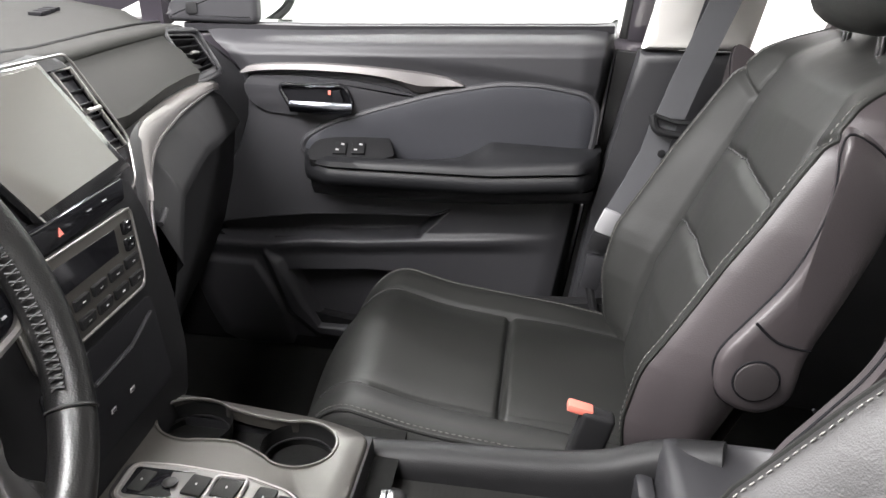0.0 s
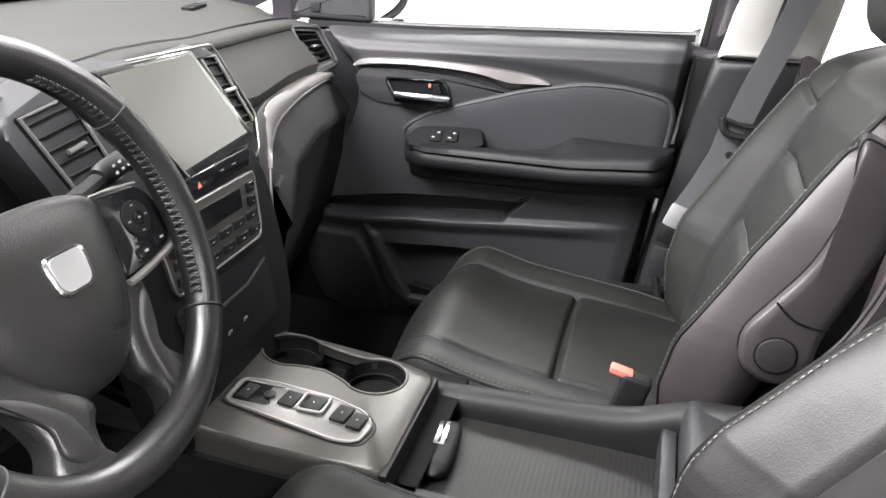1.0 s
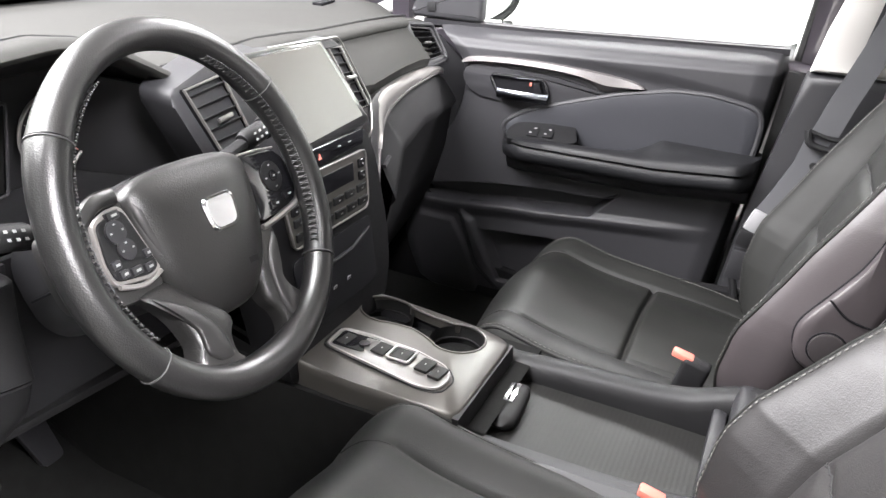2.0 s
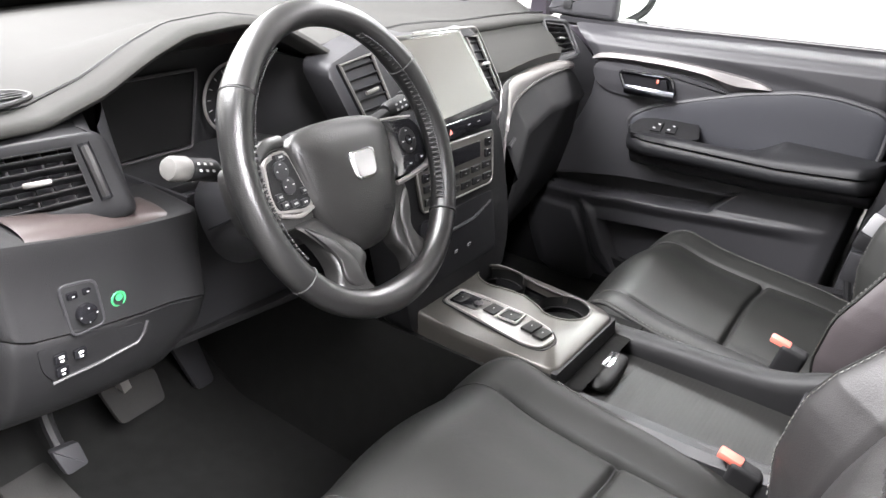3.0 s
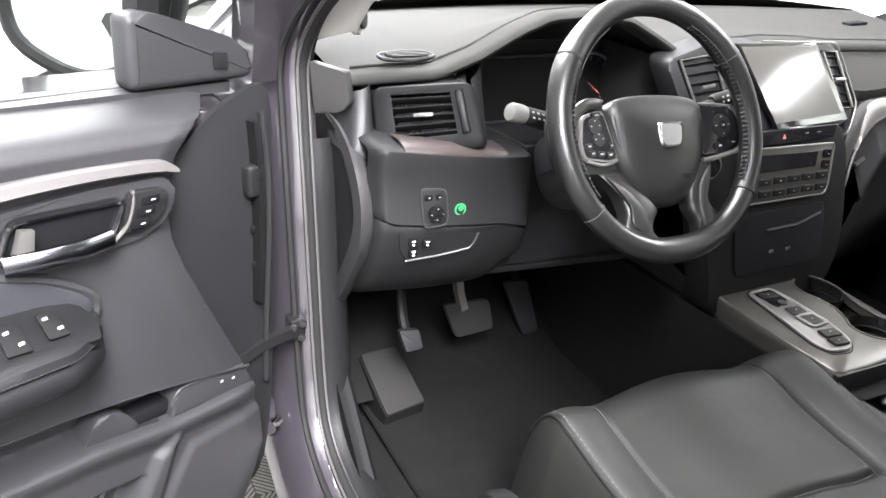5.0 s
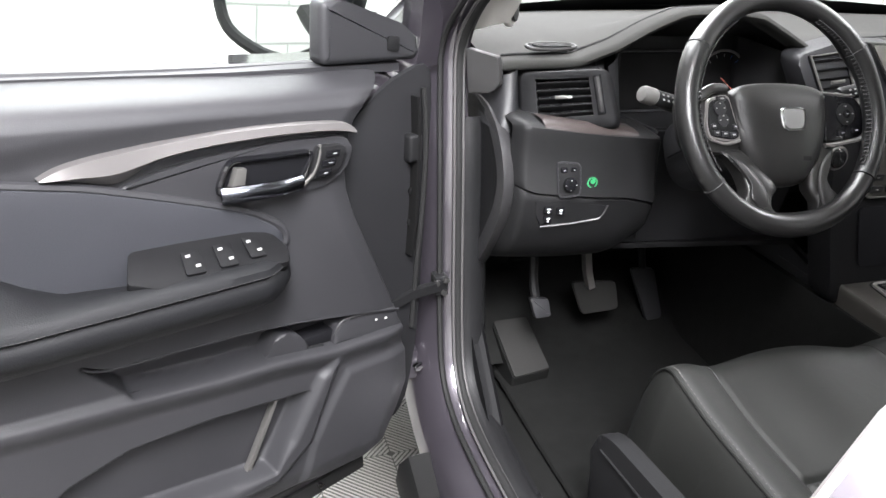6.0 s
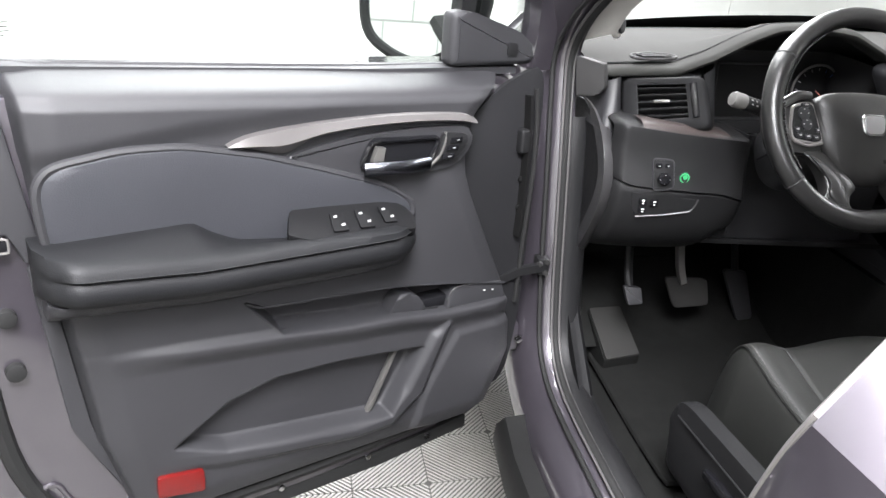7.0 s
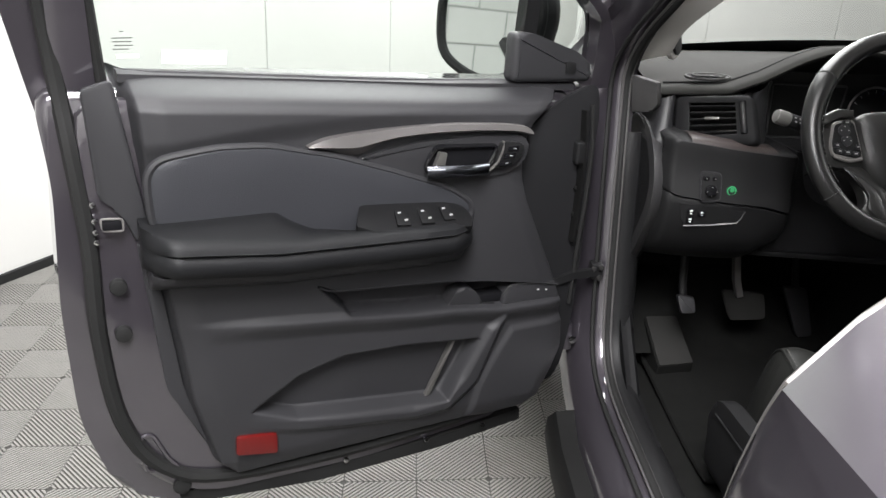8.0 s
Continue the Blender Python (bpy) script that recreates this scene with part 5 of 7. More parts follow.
def dashboard():
    d = thing("dashboard", "black and grey dashboard with silver trim, vents and central screen", "dashboard")
    # padded top
    xs = np.linspace(-0.755, 0.755, 121)
    rows = []
    for x in xs:
        ye, ze = edge(x)
        back = 0.95 - 0.11 * (x / 0.75) ** 2
        r = [V((x, back, 1.075)), V((x, back - 0.07, 1.095)), V((x, back - 0.20, 1.110))]
        for k in (0.42, 0.36, 0.31, 0.27):
            f = smooth(0.50, ye + 0.02, np.float64(k))
            r.append(V((x, max(k, ye + 0.025 + (k - 0.27) * 0.6), 1.113 + (ze - 1.113) * float(f))))
        r += [V((x, ye + 0.012, ze)), V((x, ye + 0.003, ze - 0.003)), V((x, ye, ze - 0.009)), V((x, ye + 0.004, ze - 0.015)), V((x, ye + 0.04, ze - 0.020))]
        rows.append(r)
    top = part("dash_pad", surface(rows), DASH, d, "soft grey textured top pad", sharp=60)
    # seam in the pad that runs along the front edge
    part("pad_seam", tube([V((x, edge(x)[0] + 0.045, edge(x)[1] + 0.001 + (1.113 - edge(x)[1]) * 0.06)) for x in np.linspace(-0.73, 0.73, 90)], 0.0022, 5), HARD, top)
    sp = [[V((x, y, 1.1135)) for x in np.linspace(-0.28, 0.28, 9)] for y in (0.84, 0.80)]
    part("defroster", surface(sp), DARK, top)
    for i in range(4):
        part("speaker_slot", box((0.505 + 0.020 * i, 0.46 + 0.004 * i, 1.1105), (0.013, 0.022, 0.006), 0.001), DARK, top)
    # demister outlet on the driver's corner
    o = [V(p) for p in ((-0.69, 0.315, 1.111), (-0.685, 0.295, 1.108), (-0.64, 0.285, 1.108), (-0.600, 0.296, 1.111), (-0.612, 0.318, 1.113), (-0.655, 0.325, 1.113))]
    o = [p - V((0, 0, 0.002)) for p in o]
    dm = part("side_demister", tube(rounded(o, 0.012, 3), 0.0028, 6, closed=True), ENDGREY, d)
    part("demister_duct", plate([p - V((0, 0, 0.001)) for p in rounded(o, 0.012, 3)], (0, 0, 0.002)), DARK, dm)
    for k in range(4):
        part("slat", box((-0.645, 0.293 + 0.008 * k, 1.1105), (0.07 - abs(k - 1.5) * 0.008, 0.003, 0.003), 0.001), CUP, dm)
    # carrier behind everything
    part("carrier", plate([(-0.74, 0.36, 0.80), (0.74, 0.36, 0.80), (0.74, 0.36, 1.06), (-0.74, 0.36, 1.06)], (0, 0.05, 0)), HARD, d)
    # instrument binnacle
    lip = [V((x, edge(x)[0] + 0.038, edge(x)[1] - 0.019)) for x in np.linspace(-0.575, -0.19, 30)]
    roof = []
    for p in lip:
        roof.append([p, V((p.x, 0.30, min(p.z, 1.135))), V((p.x, 0.36, min(p.z, 1.115)))])
    part("binnacle_roof", surface(roof), HARD, d)
    part("binnacle_floor", plate([(-0.575, 0.245, 0.985), (-0.20, 0.225, 0.985), (-0.20, 0.36, 0.985), (-0.575, 0.36, 0.985)], (0, 0, -0.012), 0.003), HARD, d)
    left = [(-0.60, 0.20, 1.09), (-0.60, 0.175, 1.0), (-0.575, 0.19, 0.975), (-0.51, 0.345, 0.985), (-0.525, 0.345, 1.09)]
    part("binnacle_side", plate(left, (0.0, 0.03, 0), 0.004), HARD, d)
    part("binnacle_side", plate([(-0.20, 0.22, 1.10), (-0.19, 0.20, 0.98), (-0.25, 0.345, 0.985), (-0.26, 0.345, 1.12)], (0.0, 0.03, 0), 0.004), HARD, d)
    ic = part("instrument_panel", plate(rounded([(-0.53, 0.352, 0.975), (-0.21, 0.352, 0.975), (-0.21, 0.352, 1.135), (-0.53, 0.352, 1.12)], 0.02, 3), (0, 0.02, 0), 0.004), HARD, d)
    scr = part("cluster_screen", plate(rounded([(-0.492, 0.338, 0.990), (-0.362, 0.338, 0.990), (-0.350, 0.338, 1.092), (-0.497, 0.338, 1.092)], 0.006, 2), (0, 0.01, 0), 0.003), CUP, ic, "dark instrument display")
    part("screen_edge", tube(rounded([(-0.495, 0.336, 0.988), (-0.360, 0.336, 0.988), (-0.347, 0.336, 1.095), (-0.500, 0.336, 1.095)], 0.006, 2), 0.0022, 6, up=(0, 1, 0), closed=True), BAND, scr)
    part("cluster_rim", tube([(-0.507, 0.333, 1.10), (-0.507, 0.323, 0.980), (-0.46, 0.318, 0.977), (-0.30, 0.318, 0.980)], 0.0035, 6), BAND, ic)
    part("cluster_shelf", plate([(-0.505, 0.340, 0.980), (-0.23, 0.340, 0.982), (-0.24, 0.275, 0.978), (-0.515, 0.275, 0.976)], (0, 0, -0.006), 0.002), PLASTIC, ic)
    dial = [V((-0.285 + 0.050 * math.cos(a), 0.338, 1.045 + 0.050 * math.sin(a))) for a in np.linspace(0, 2 * math.pi, 36, endpoint=False)]
    dr = part("dial_ring", tube(dial, 0.0024, 6, up=(0, 1, 0), closed=True), SATIN, ic, "bright gauge ring")
    for n, a in enumerate(np.linspace(-2.3, 2.3, 13)):
        c = V((-0.285 + 0.041 * math.sin(a), 0.3385, 1.045 + 0.041 * math.cos(a)))
        bar(dr, c, (math.sin(a), 0, math.cos(a)), (math.cos(a), 0, -math.sin(a)), 0.012, 0.0030, (0, -1, 0), RED if n > 10 else BLUE if n > 6 else WHITE)
    needle = V((-0.285, 0.337, 1.045))
    part("needle", plate([needle + V((-0.0015, 0, 0)), needle + V((0.0015, 0, 0)), needle + V((0.027, 0, -0.020)), needle + V((0.026, 0, -0.021))], (0, -0.001, 0)), RED, dr)
    # wall that runs from the driver's vent back to the instruments
    a, b = [V((-0.599, 0.192, 1.098)), V((-0.594, 0.170, 1.055)), V((-0.590, 0.150, 1.002))], [V((-0.508, 0.338, 1.105)), V((-0.506, 0.334, 1.045)), V((-0.502, 0.326, 0.982))]
    part("binnacle_cheek", surface([[p.lerp(q, t) + V((0.004, -0.010, 0)) * math.sin(t * math.pi) for p, q in zip(a, b)] for t in np.linspace(0, 1, 9)]), PLASTIC, d, sharp=60)
    part("warning_lamp", box((-0.556, 0.247, 1.052), (0.004, 0.006, 0.010), 0.0015), RED, d)
    # outer vents in their pods
    pn = V((0.55, 0.75, -0.35)).normalized()
    on_face = lambda p: V(p) - pn * (V(p) - V((-0.655, 0.2, 1.04))).dot(pn)
    ring = [on_face(p) for p in ((-0.697, 0.244, 1.070), (-0.626, 0.198, 1.082), (-0.623, 0.171, 1.027), (-0.697, 0.216, 1.010))]
    face = [on_face(p) for p in ((-0.719, 0.262, 1.077), (-0.600, 0.187, 1.097), (-0.592, 0.144, 1.014), (-0.722, 0.224, 0.988))]
    mid = sum(face, V()) / 4

    def swell(k, back):
        return [mid + (p - mid) * k + pn * back for p in rounded(face, 0.016, 4)]

    pod_rows = [[p + pn * 0.006 for p in rounded(ring, 0.005, 4)], rounded(ring, 0.005, 4), swell(0.93, -0.002), swell(0.98, 0.001), swell(1.01, 0.008), swell(1.02, 0.022)]
    pod_rows.append([p + V((0.0, 0.06, 0.0)) for p in pod_rows[-1]])
    pd = part("vent_pod", surface(pod_rows, closed_u=True), GLOVE, d, "black vent pod", sharp=60)
    vent(pd, ring[0] + pn * 0.003, ring[1] + pn * 0.003, ring[3] + pn * 0.003, ring[2] + pn * 0.003, 5, HARD)
    wt, wb = on_face((-0.616, 0.1925, 1.084)), on_face((-0.612, 0.166, 1.030))
    part("wheel_slot", tube([wt, wb], 0.0065, 8, up=pn), DARK, pd)
    part("vent_wheel", tube([wt.lerp(wb, t) - pn * (0.001 + 0.005 * math.sin(t * math.pi)) for t in np.linspace(0.06, 0.94, 9)], 0.0048, 8, up=pn), SPOKE, pd)
    rows = []
    for t in np.linspace(0, 1, 9):
        a = V((-0.717, 0.262, 1.080)).lerp(V((-0.722, 0.222, 0.988)), t)
        b = V((-0.745, 0.272, 1.070)).lerp(V((-0.762, 0.222, 0.992)), t)
        c = V((-0.756, 0.34, 1.055)).lerp(V((-0.764, 0.31, 0.990)), t)
        bulge = 0.010 + 0.004 * math.sin(t * math.pi)
        rows.append([a + V((0, 0.006, 0)), a.lerp(b, 0.25) - V((0.003, bulge * 0.8, 0)), a.lerp(b, 0.55) - V((0.004, bulge, 0)), a.lerp(b, 0.85) - V((0.004, bulge * 0.6, 0)), b + V((-0.002, 0.012, 0)), c])
    part("pod_cheek", surface([[q for q in spl(r, 3)] for r in rows]), PLASTIC, d, "satin dark vent cheek", sharp=70)
    pp = [(0.592, 0.300, 1.084), (0.716, 0.297, 1.068), (0.726, 0.257, 0.996), (0.606, 0.255, 0.996)]
    pr = [(0.608, 0.300, 1.074), (0.700, 0.296, 1.061), (0.712, 0.264, 1.006), (0.622, 0.264, 1.006)]
    pd2 = part("vent_pod", tube(rounded(pp, 0.015, 4), 0.005, 8, up=(-0.1, 0.9, 0), closed=True), PLASTIC, d)
    part("pod_face", surface([[V(p) for p in pp], [V(p) for p in pr]], closed_u=True), PLASTIC, d)
    vent(pd2, pr[0], pr[1], pr[3], pr[2], 5, HARD)
    # end cap of the dashboard beside the open door
    ep = [V(p) for p in ((-0.800, 0.288, 1.110), (-0.764, 0.238, 1.104), (-0.758, 0.236, 1.062), (-0.768, 0.244, 1.048), (-0.796, 0.274, 1.040))]
    part("end_panel", plate(rounded(ep, 0.005, 2), (0.012, 0.012, 0), 0.003), ENDGREY, d, "mid grey end panel")
    cov = spl([(-0.762, 0.385, 1.012), (-0.762, 0.30, 1.018), (-0.762, 0.238, 0.985), (-0.762, 0.198, 0.92), (-0.762, 0.215, 0.84), (-0.762, 0.27, 0.76), (-0.762, 0.34, 0.70), (-0.762, 0.395, 0.70), (-0.762, 0.40, 0.85)], 4, True)
    part("side_cover", plate(cov, (0.03, 0, 0), 0.008, 3), HARD, d)
    band = spl([(-0.753, 0.345, 1.020), (-0.753, 0.285, 1.013), (-0.753, 0.232, 0.992), (-0.753, 0.198, 0.958), (-0.753, 0.183, 0.915), (-0.753, 0.194, 0.866), (-0.753, 0.228, 0.812), (-0.753, 0.272, 0.757), (-0.753, 0.315, 0.706)], 6)
    part("cover_band", sweep(band, [(-0.015, -0.012), (0.015, -0.012), (0.0155, 0.002), (0.009, 0.010), (-0.002, 0.0125), (-0.011, 0.009), (-0.0155, 0.001)], up=(1, 0, 0), scale=[0.55 + 0.45 * min(1, i / 14) * (1 if i < 34 else 1 - 0.4 * (i - 34) / 14) for i in range(len(band))]), BAND, d, "satin grey band round the end of the dashboard", sharp=60)
    # driver's knee panel: an upper face and a lower one that rolls under
    def knee_y(k):
        return 0.165 - 0.02 * math.sin(k * 2.6)

    def knee_edge(k):
        return max(0, 1 - k / 0.07) ** 2 * 0.022 + max(0, (k - 0.94) / 0.06) ** 2 * 0.03

    def knee_seam(k):
        return 0.924 - 0.008 * float(smooth(0.0, 0.14, np.float64(k))) - 0.020 * k - 0.010 * float(smooth(0.7, 1.0, np.float64(k)))

    g, gl = [], []
    for x in np.linspace(-0.7505, -0.497, 60):
        k = (x + 0.7505) / 0.2535
        e, zs = knee_edge(k), knee_seam(k)
        zk = 1.016 - 0.028 * k - 0.3 * e
        yk = knee_y(k) + e
        row = [V((x, yk + 0.09, zk + 0.010)), V((x, yk + 0.030, zk + 0.006)), V((x, yk + 0.006, zk + 0.004)), V((x, yk + 0.001, zk + 0.001))]
        for t in np.linspace(0.06, 1, 10):
            row.append(V((x, yk - 0.010 * t + 0.004 * math.sin(t * math.pi), zk + (zs - zk) * t)))
        row += [V((x, yk - 0.007, zs - 0.003)), V((x, yk + 0.010, zs - 0.004))]
        g.append(row)
        low = [V((x, yk + 0.012, zs - 0.002)), V((x, yk - 0.003, zs - 0.0035)), V((x, yk - 0.0055, zs - 0.007))]
        for z, off in ((0.895, -0.004), (0.87, -0.001), (0.845, 0.006), (0.822, 0.016), (0.802, 0.030), (0.786, 0.048), (0.772, 0.070), (0.758, 0.098), (0.748, 0.13), (0.742, 0.17)):
            low.append(V((x, yk + off, min(z - 0.004 * k, zs - 0.012) + 0.03 * float(smooth(0.75, 1.0, np.float64(k))) * float(smooth(0.88, 0.76, np.float64(z))))))
        gl.append(low)
    part("knee_panel", surface(g), KNEE, d, sharp=50)
    part("lower_knee_panel", surface(gl), KNEE, d, sharp=50)
    part("knee_return", plate([(-0.499, 0.182, 0.995), (-0.499, 0.20, 0.80), (-0.499, 0.34, 0.78), (-0.499, 0.34, 0.99)], (0.006, 0, 0), 0.002), PLASTIC, d)
    part("under_cover", plate([(-0.75, 0.24, 0.775), (-0.16, 0.20, 0.76), (-0.16, 0.60, 0.74), (-0.75, 0.60, 0.74)], (0, 0, 0.012), 0.004), HARD, d)
    part("column_gap", plate([(-0.51, 0.20, 0.99), (-0.19, 0.18, 0.99), (-0.19, 0.23, 0.77), (-0.51, 0.23, 0.77)], (0, 0.01, 0), 0.003), PLASTIC, d)
    lipc = []
    for x in np.linspace(-0.708, -0.548, 24):
        k = (x + 0.748) / 0.243
        lipc.append(V((x, 0.171 - 0.02 * math.sin(k * 2.6) + max(0, 1 - k / 0.12) ** 2 * 0.05, 1.018 - 0.030 * k)))
    rows = []
    for i, p in enumerate(lipc):
        f = math.sin(math.pi * (i + 0.5) / 24) ** 0.5
        rows.append([p + V((0, 0.05, 0.010)), p + V((0, 0.02, 0.008 + 0.006 * f)), p + V((0, 0.006, 0.005 + 0.006 * f)), p + V((0, -0.002, 0.002 + 0.004 * f)), p + V((0, -0.004, -0.002)), p + V((0, 0.002, -0.006 * f))])
    part("coin_tray", surface(rows), TRAYLIP, d, "brown-black coin tray lip", sharp=60)
    bx = part("switch_box", plate(rounded([(-0.688, 0.152, 0.962), (-0.652, 0.146, 0.960), (-0.648, 0.140, 0.91), (-0.682, 0.146, 0.905)], 0.008, 3), (0, -0.004, 0), 0.002), HARD, d)
    part("box_rim", tube(rounded([(-0.688, 0.149, 0.962), (-0.652, 0.143, 0.960), (-0.648, 0.137, 0.91), (-0.682, 0.143, 0.905)], 0.008, 3), 0.0018, 6, up=(0, 1, 0), closed=True), PLASTIC, bx)
    part("mirror_knob", disc((-0.667, 0.142, 0.928), (0, -1, 0.1), 0.011, 0.008, 18, 0.002), GLOSS, bx)
    for q in ((-0.667, 0.1335, 0.936), (-0.667, 0.1335, 0.920), (-0.676, 0.1335, 0.928), (-0.658, 0.1335, 0.928)):
        bar(bx, q, (1, 0, 0), (0, 0, 1), 0.003, 0.003, (0, -1, 0), WHITE)
    for k in (-0.677, -0.661):
        part("rocker", box((k, 0.146, 0.950), (0.011, 0.008, 0.008), 0.002), GLOSS, bx)
        bar(bx, (k, 0.1415, 0.950), (1, 0, 0), (0, 0, 1), 0.005, 0.003, (0, -1, 0), WHITE)
    eb = part("eco_button", disc((-0.628, 0.147, 0.928), (0, -1, 0.1), 0.0105, 0.006, 24, 0.002), HARD, d, "round eco button with green mark")
    part("green_mark", tube([V((-0.628 + 0.0078 * math.cos(a), 0.1405, 0.9285 + 0.0078 * math.sin(a))) for a in np.linspace(0, 2 * math.pi, 24, endpoint=False)], 0.0013, 6, up=(0, 1, 0), closed=True), GREEN, eb)
    part("green_leaf", disc((-0.627, 0.1412, 0.930), (0, -1, 0), 0.0042, 0.001, 12), GREEN, eb)
    ty = lambda x, z: knee_y((x + 0.7505) / 0.2535) + float(np.interp(z, (0.845, 0.87, 0.895), (0.006, -0.001, -0.004)))
    tray = part("switch_tray", plate([V((x, ty(x, z) + 0.002, z)) for x, z in rounded2([(-0.716, 0.900), (-0.600, 0.889), (-0.606, 0.866), (-0.700, 0.852), (-0.712, 0.872)], 0.006)], (0, -0.0045, 0), 0.001), HARD, d, "dark recessed switch tray")
    part("tray_lip", tube([V((x, ty(x, z) - 0.003, z)) for x, z in ((-0.702, 0.8525), (-0.655, 0.858), (-0.608, 0.8655), (-0.600, 0.876), (-0.5965, 0.889))], 0.0020, 6), BAND, tray)
    for x, z in ((-0.695, 0.884), (-0.675, 0.882), (-0.6935, 0.867)):
        b = part("small_switch", box((x, ty(x, z) - 0.003, z), (0.014, 0.005, 0.011), 0.002), GLOSS, tray)
        bar(b, (x, ty(x, z) - 0.0057, z + 0.002), (1, 0, 0), (0, 0, 1), 0.010, 0.006, (0, -1, 0), PAPER)
        bar(b, (x, ty(x, z) - 0.0057, z - 0.003), (1, 0, 0), (0, 0, 1), 0.007, 0.004, (0, -1, 0), PAPER)
    # passenger side: padded face, silver wing, glove box
    rows = []
    for x in np.linspace(0.165, 0.74, 50):
        ye, ze = edge(x)
        k = (x - 0.165) / 0.575
        zw = float(np.interp(x, (0.165, 0.2, 0.37, 0.5, 0.66, 0.74), (1.03, 1.026, 1.022, 1.012, 0.99, 0.975)))
        yw = float(np.interp(x, (0.165, 0.2, 0.37, 0.5, 0.66, 0.74), (0.165, 0.168, 0.20, 0.225, 0.258, 0.28)))
        off = 0.035 * float(smooth(0.585, 0.612, np.float64(x)))
        yw, ye = yw + off * 0.5, ye + off
        rows.append([V((x, ye + 0.03, ze - 0.012)), V((x, ye + 0.004, ze - 0.014)), V((x, ye - 0.004, ze - 0.022)), V((x, ye * 0.65 + yw * 0.35 - 0.010, ze * 0.6 + zw * 0.4)), V((x, yw - 0.006, zw + 0.022)), V((x, yw, zw + 0.004)), V((x, yw + 0.02, zw - 0.004))])
    part("passenger_pad", surface(rows), DASH, d, "soft grey padded passenger face", sharp=50)
    up = spl([(0.128, 0.122, 0.76), (0.124, 0.116, 0.82), (0.124, 0.116, 0.90), (0.136, 0.124, 0.965), (0.202, 0.160, 1.024), (0.368, 0.195, 1.021), (0.498, 0.222, 1.012), (0.656, 0.254, 0.992), (0.735, 0.275, 0.975)], 6)
    lo = spl([(0.148, 0.130, 0.75), (0.154, 0.126, 0.81), (0.162, 0.126, 0.88), (0.190, 0.142, 0.945), (0.262, 0.168, 0.985), (0.38, 0.192, 0.996), (0.50, 0.216, 0.992), (0.651, 0.250, 0.978), (0.735, 0.272, 0.963)], 6)
    def strip(pairs):
        return surface([[a, a.lerp(b, 0.3) - V((0, 0.006, 0)), a.lerp(b, 0.75) - V((0, 0.005, 0)), b, b + V((0, 0.03, -0.005)), a + V((0, 0.03, 0))] for a, b in pairs], closed_u=True, caps=True)

    pairs = list(zip(up, lo))
    sweep_part = [(b.lerp(a, float(smooth(17, 27, np.float64(i)))), b) for i, (a, b) in enumerate(pairs) if i >= 18]
    part("silver_wing", strip(sweep_part), SATIN, d, "satin silver sweep trim", sharp=45)
    part("stack_leg", strip([(a + V((0, 0.004, 0)), b + V((0, 0.004, 0))) for a, b in pairs[:27]]), BAND, d, "dark satin leg beside the centre stack", sharp=45)
    part("leg_edge", tube([p + V((0.001, -0.001, -0.001)) for p in lo[2:]], 0.0026, 6, up=(0, 1, 0)), TRIM, d)
    rows = []
    for x in np.linspace(0.192, 0.745, 90):
        zt = float(np.interp(x, (0.15, 0.195, 0.262, 0.38, 0.50, 0.651, 0.745), (0.80, 0.94, 0.98, 0.991, 0.987, 0.973, 0.955)))
        yt = float(np.interp(x, (0.15, 0.195, 0.262, 0.38, 0.50, 0.651, 0.745), (0.13, 0.148, 0.170, 0.195, 0.218, 0.252, 0.275)))
        zr = float(np.interp(x, (0.15, 0.26, 0.43, 0.72), (0.82, 0.925, 0.935, 0.90)))
        zr = min(zr, zt - 0.02)
        yr = yt - 0.035
        rows.append([V((x, yt + 0.01, zt)), V((x, yt - 0.006, zt - 0.008)), V((x, yr, zr + 0.012)), V((x, yr - 0.006, zr)), V((x, yr + 0.004, zr - 0.014)), V((x, yr + 0.012, 0.80 if zr > 0.83 else zr - 0.03)), V((x, yr + 0.035, 0.70)), V((x, yr + 0.10, 0.63)), V((x, 0.45, 0.61))])
    part("glove_box", surface(rows), GLOVE, d, "black glove box", sharp=180)
    part("glove_latch", tube([(0.165, 0.118, 0.925), (0.19, 0.122, 0.935)], 0.004, 8), PLASTIC, d)
    # centre stack: surround, screen, vents, panels
    def S(x, z):
        return V((x, 0.195 + 0.39 * (z - 1.128), z))
    sur = rounded([S(-0.255, 1.112), S(-0.16, 1.135), S(0.128, 1.128), S(0.170, 1.03), S(0.150, 0.995), S(-0.215, 1.00)], 0.018, 4)
    cs = part("centre_surround", plate(sur, (0, 0.05, 0.0), 0.006, 2), PLASTIC, d)
    part("silver_frame", tube(rounded([S(-0.06, 1.137) - V((0, 0.006, 0)), S(0.128, 1.130) - V((0, 0.006, 0)), S(0.170, 1.03) - V((0, 0.006, 0)), S(0.146, 0.985) - V((0, 0.006, 0)), S(0.12, 0.972)], 0.012, 4)[3:-2], 0.0017, 6, up=(0, 1, 0)), SELECT, cs)

    def D(x, z):
        return S(x, z) - V((0, 0.11 * (1.134 - z), 0))

    so = rounded([D(-0.110, 1.134), D(0.074, 1.131), D(0.127, 1.009), D(-0.045, 1.003)], 0.004, 2)
    sb = part("touch_screen", plate([p - V((0, 0.008, 0)) for p in so], (0, 0.012, 0), 0.002), BEZEL, d, "large glossy touch screen, switched off")
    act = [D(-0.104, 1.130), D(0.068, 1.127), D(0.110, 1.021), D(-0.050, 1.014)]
    part("display", plate([p - V((0, 0.0088, 0)) for p in act], (0, 0.0006, 0)), SCREEN, sb, "display glass, reflected glare put into its pale grey")
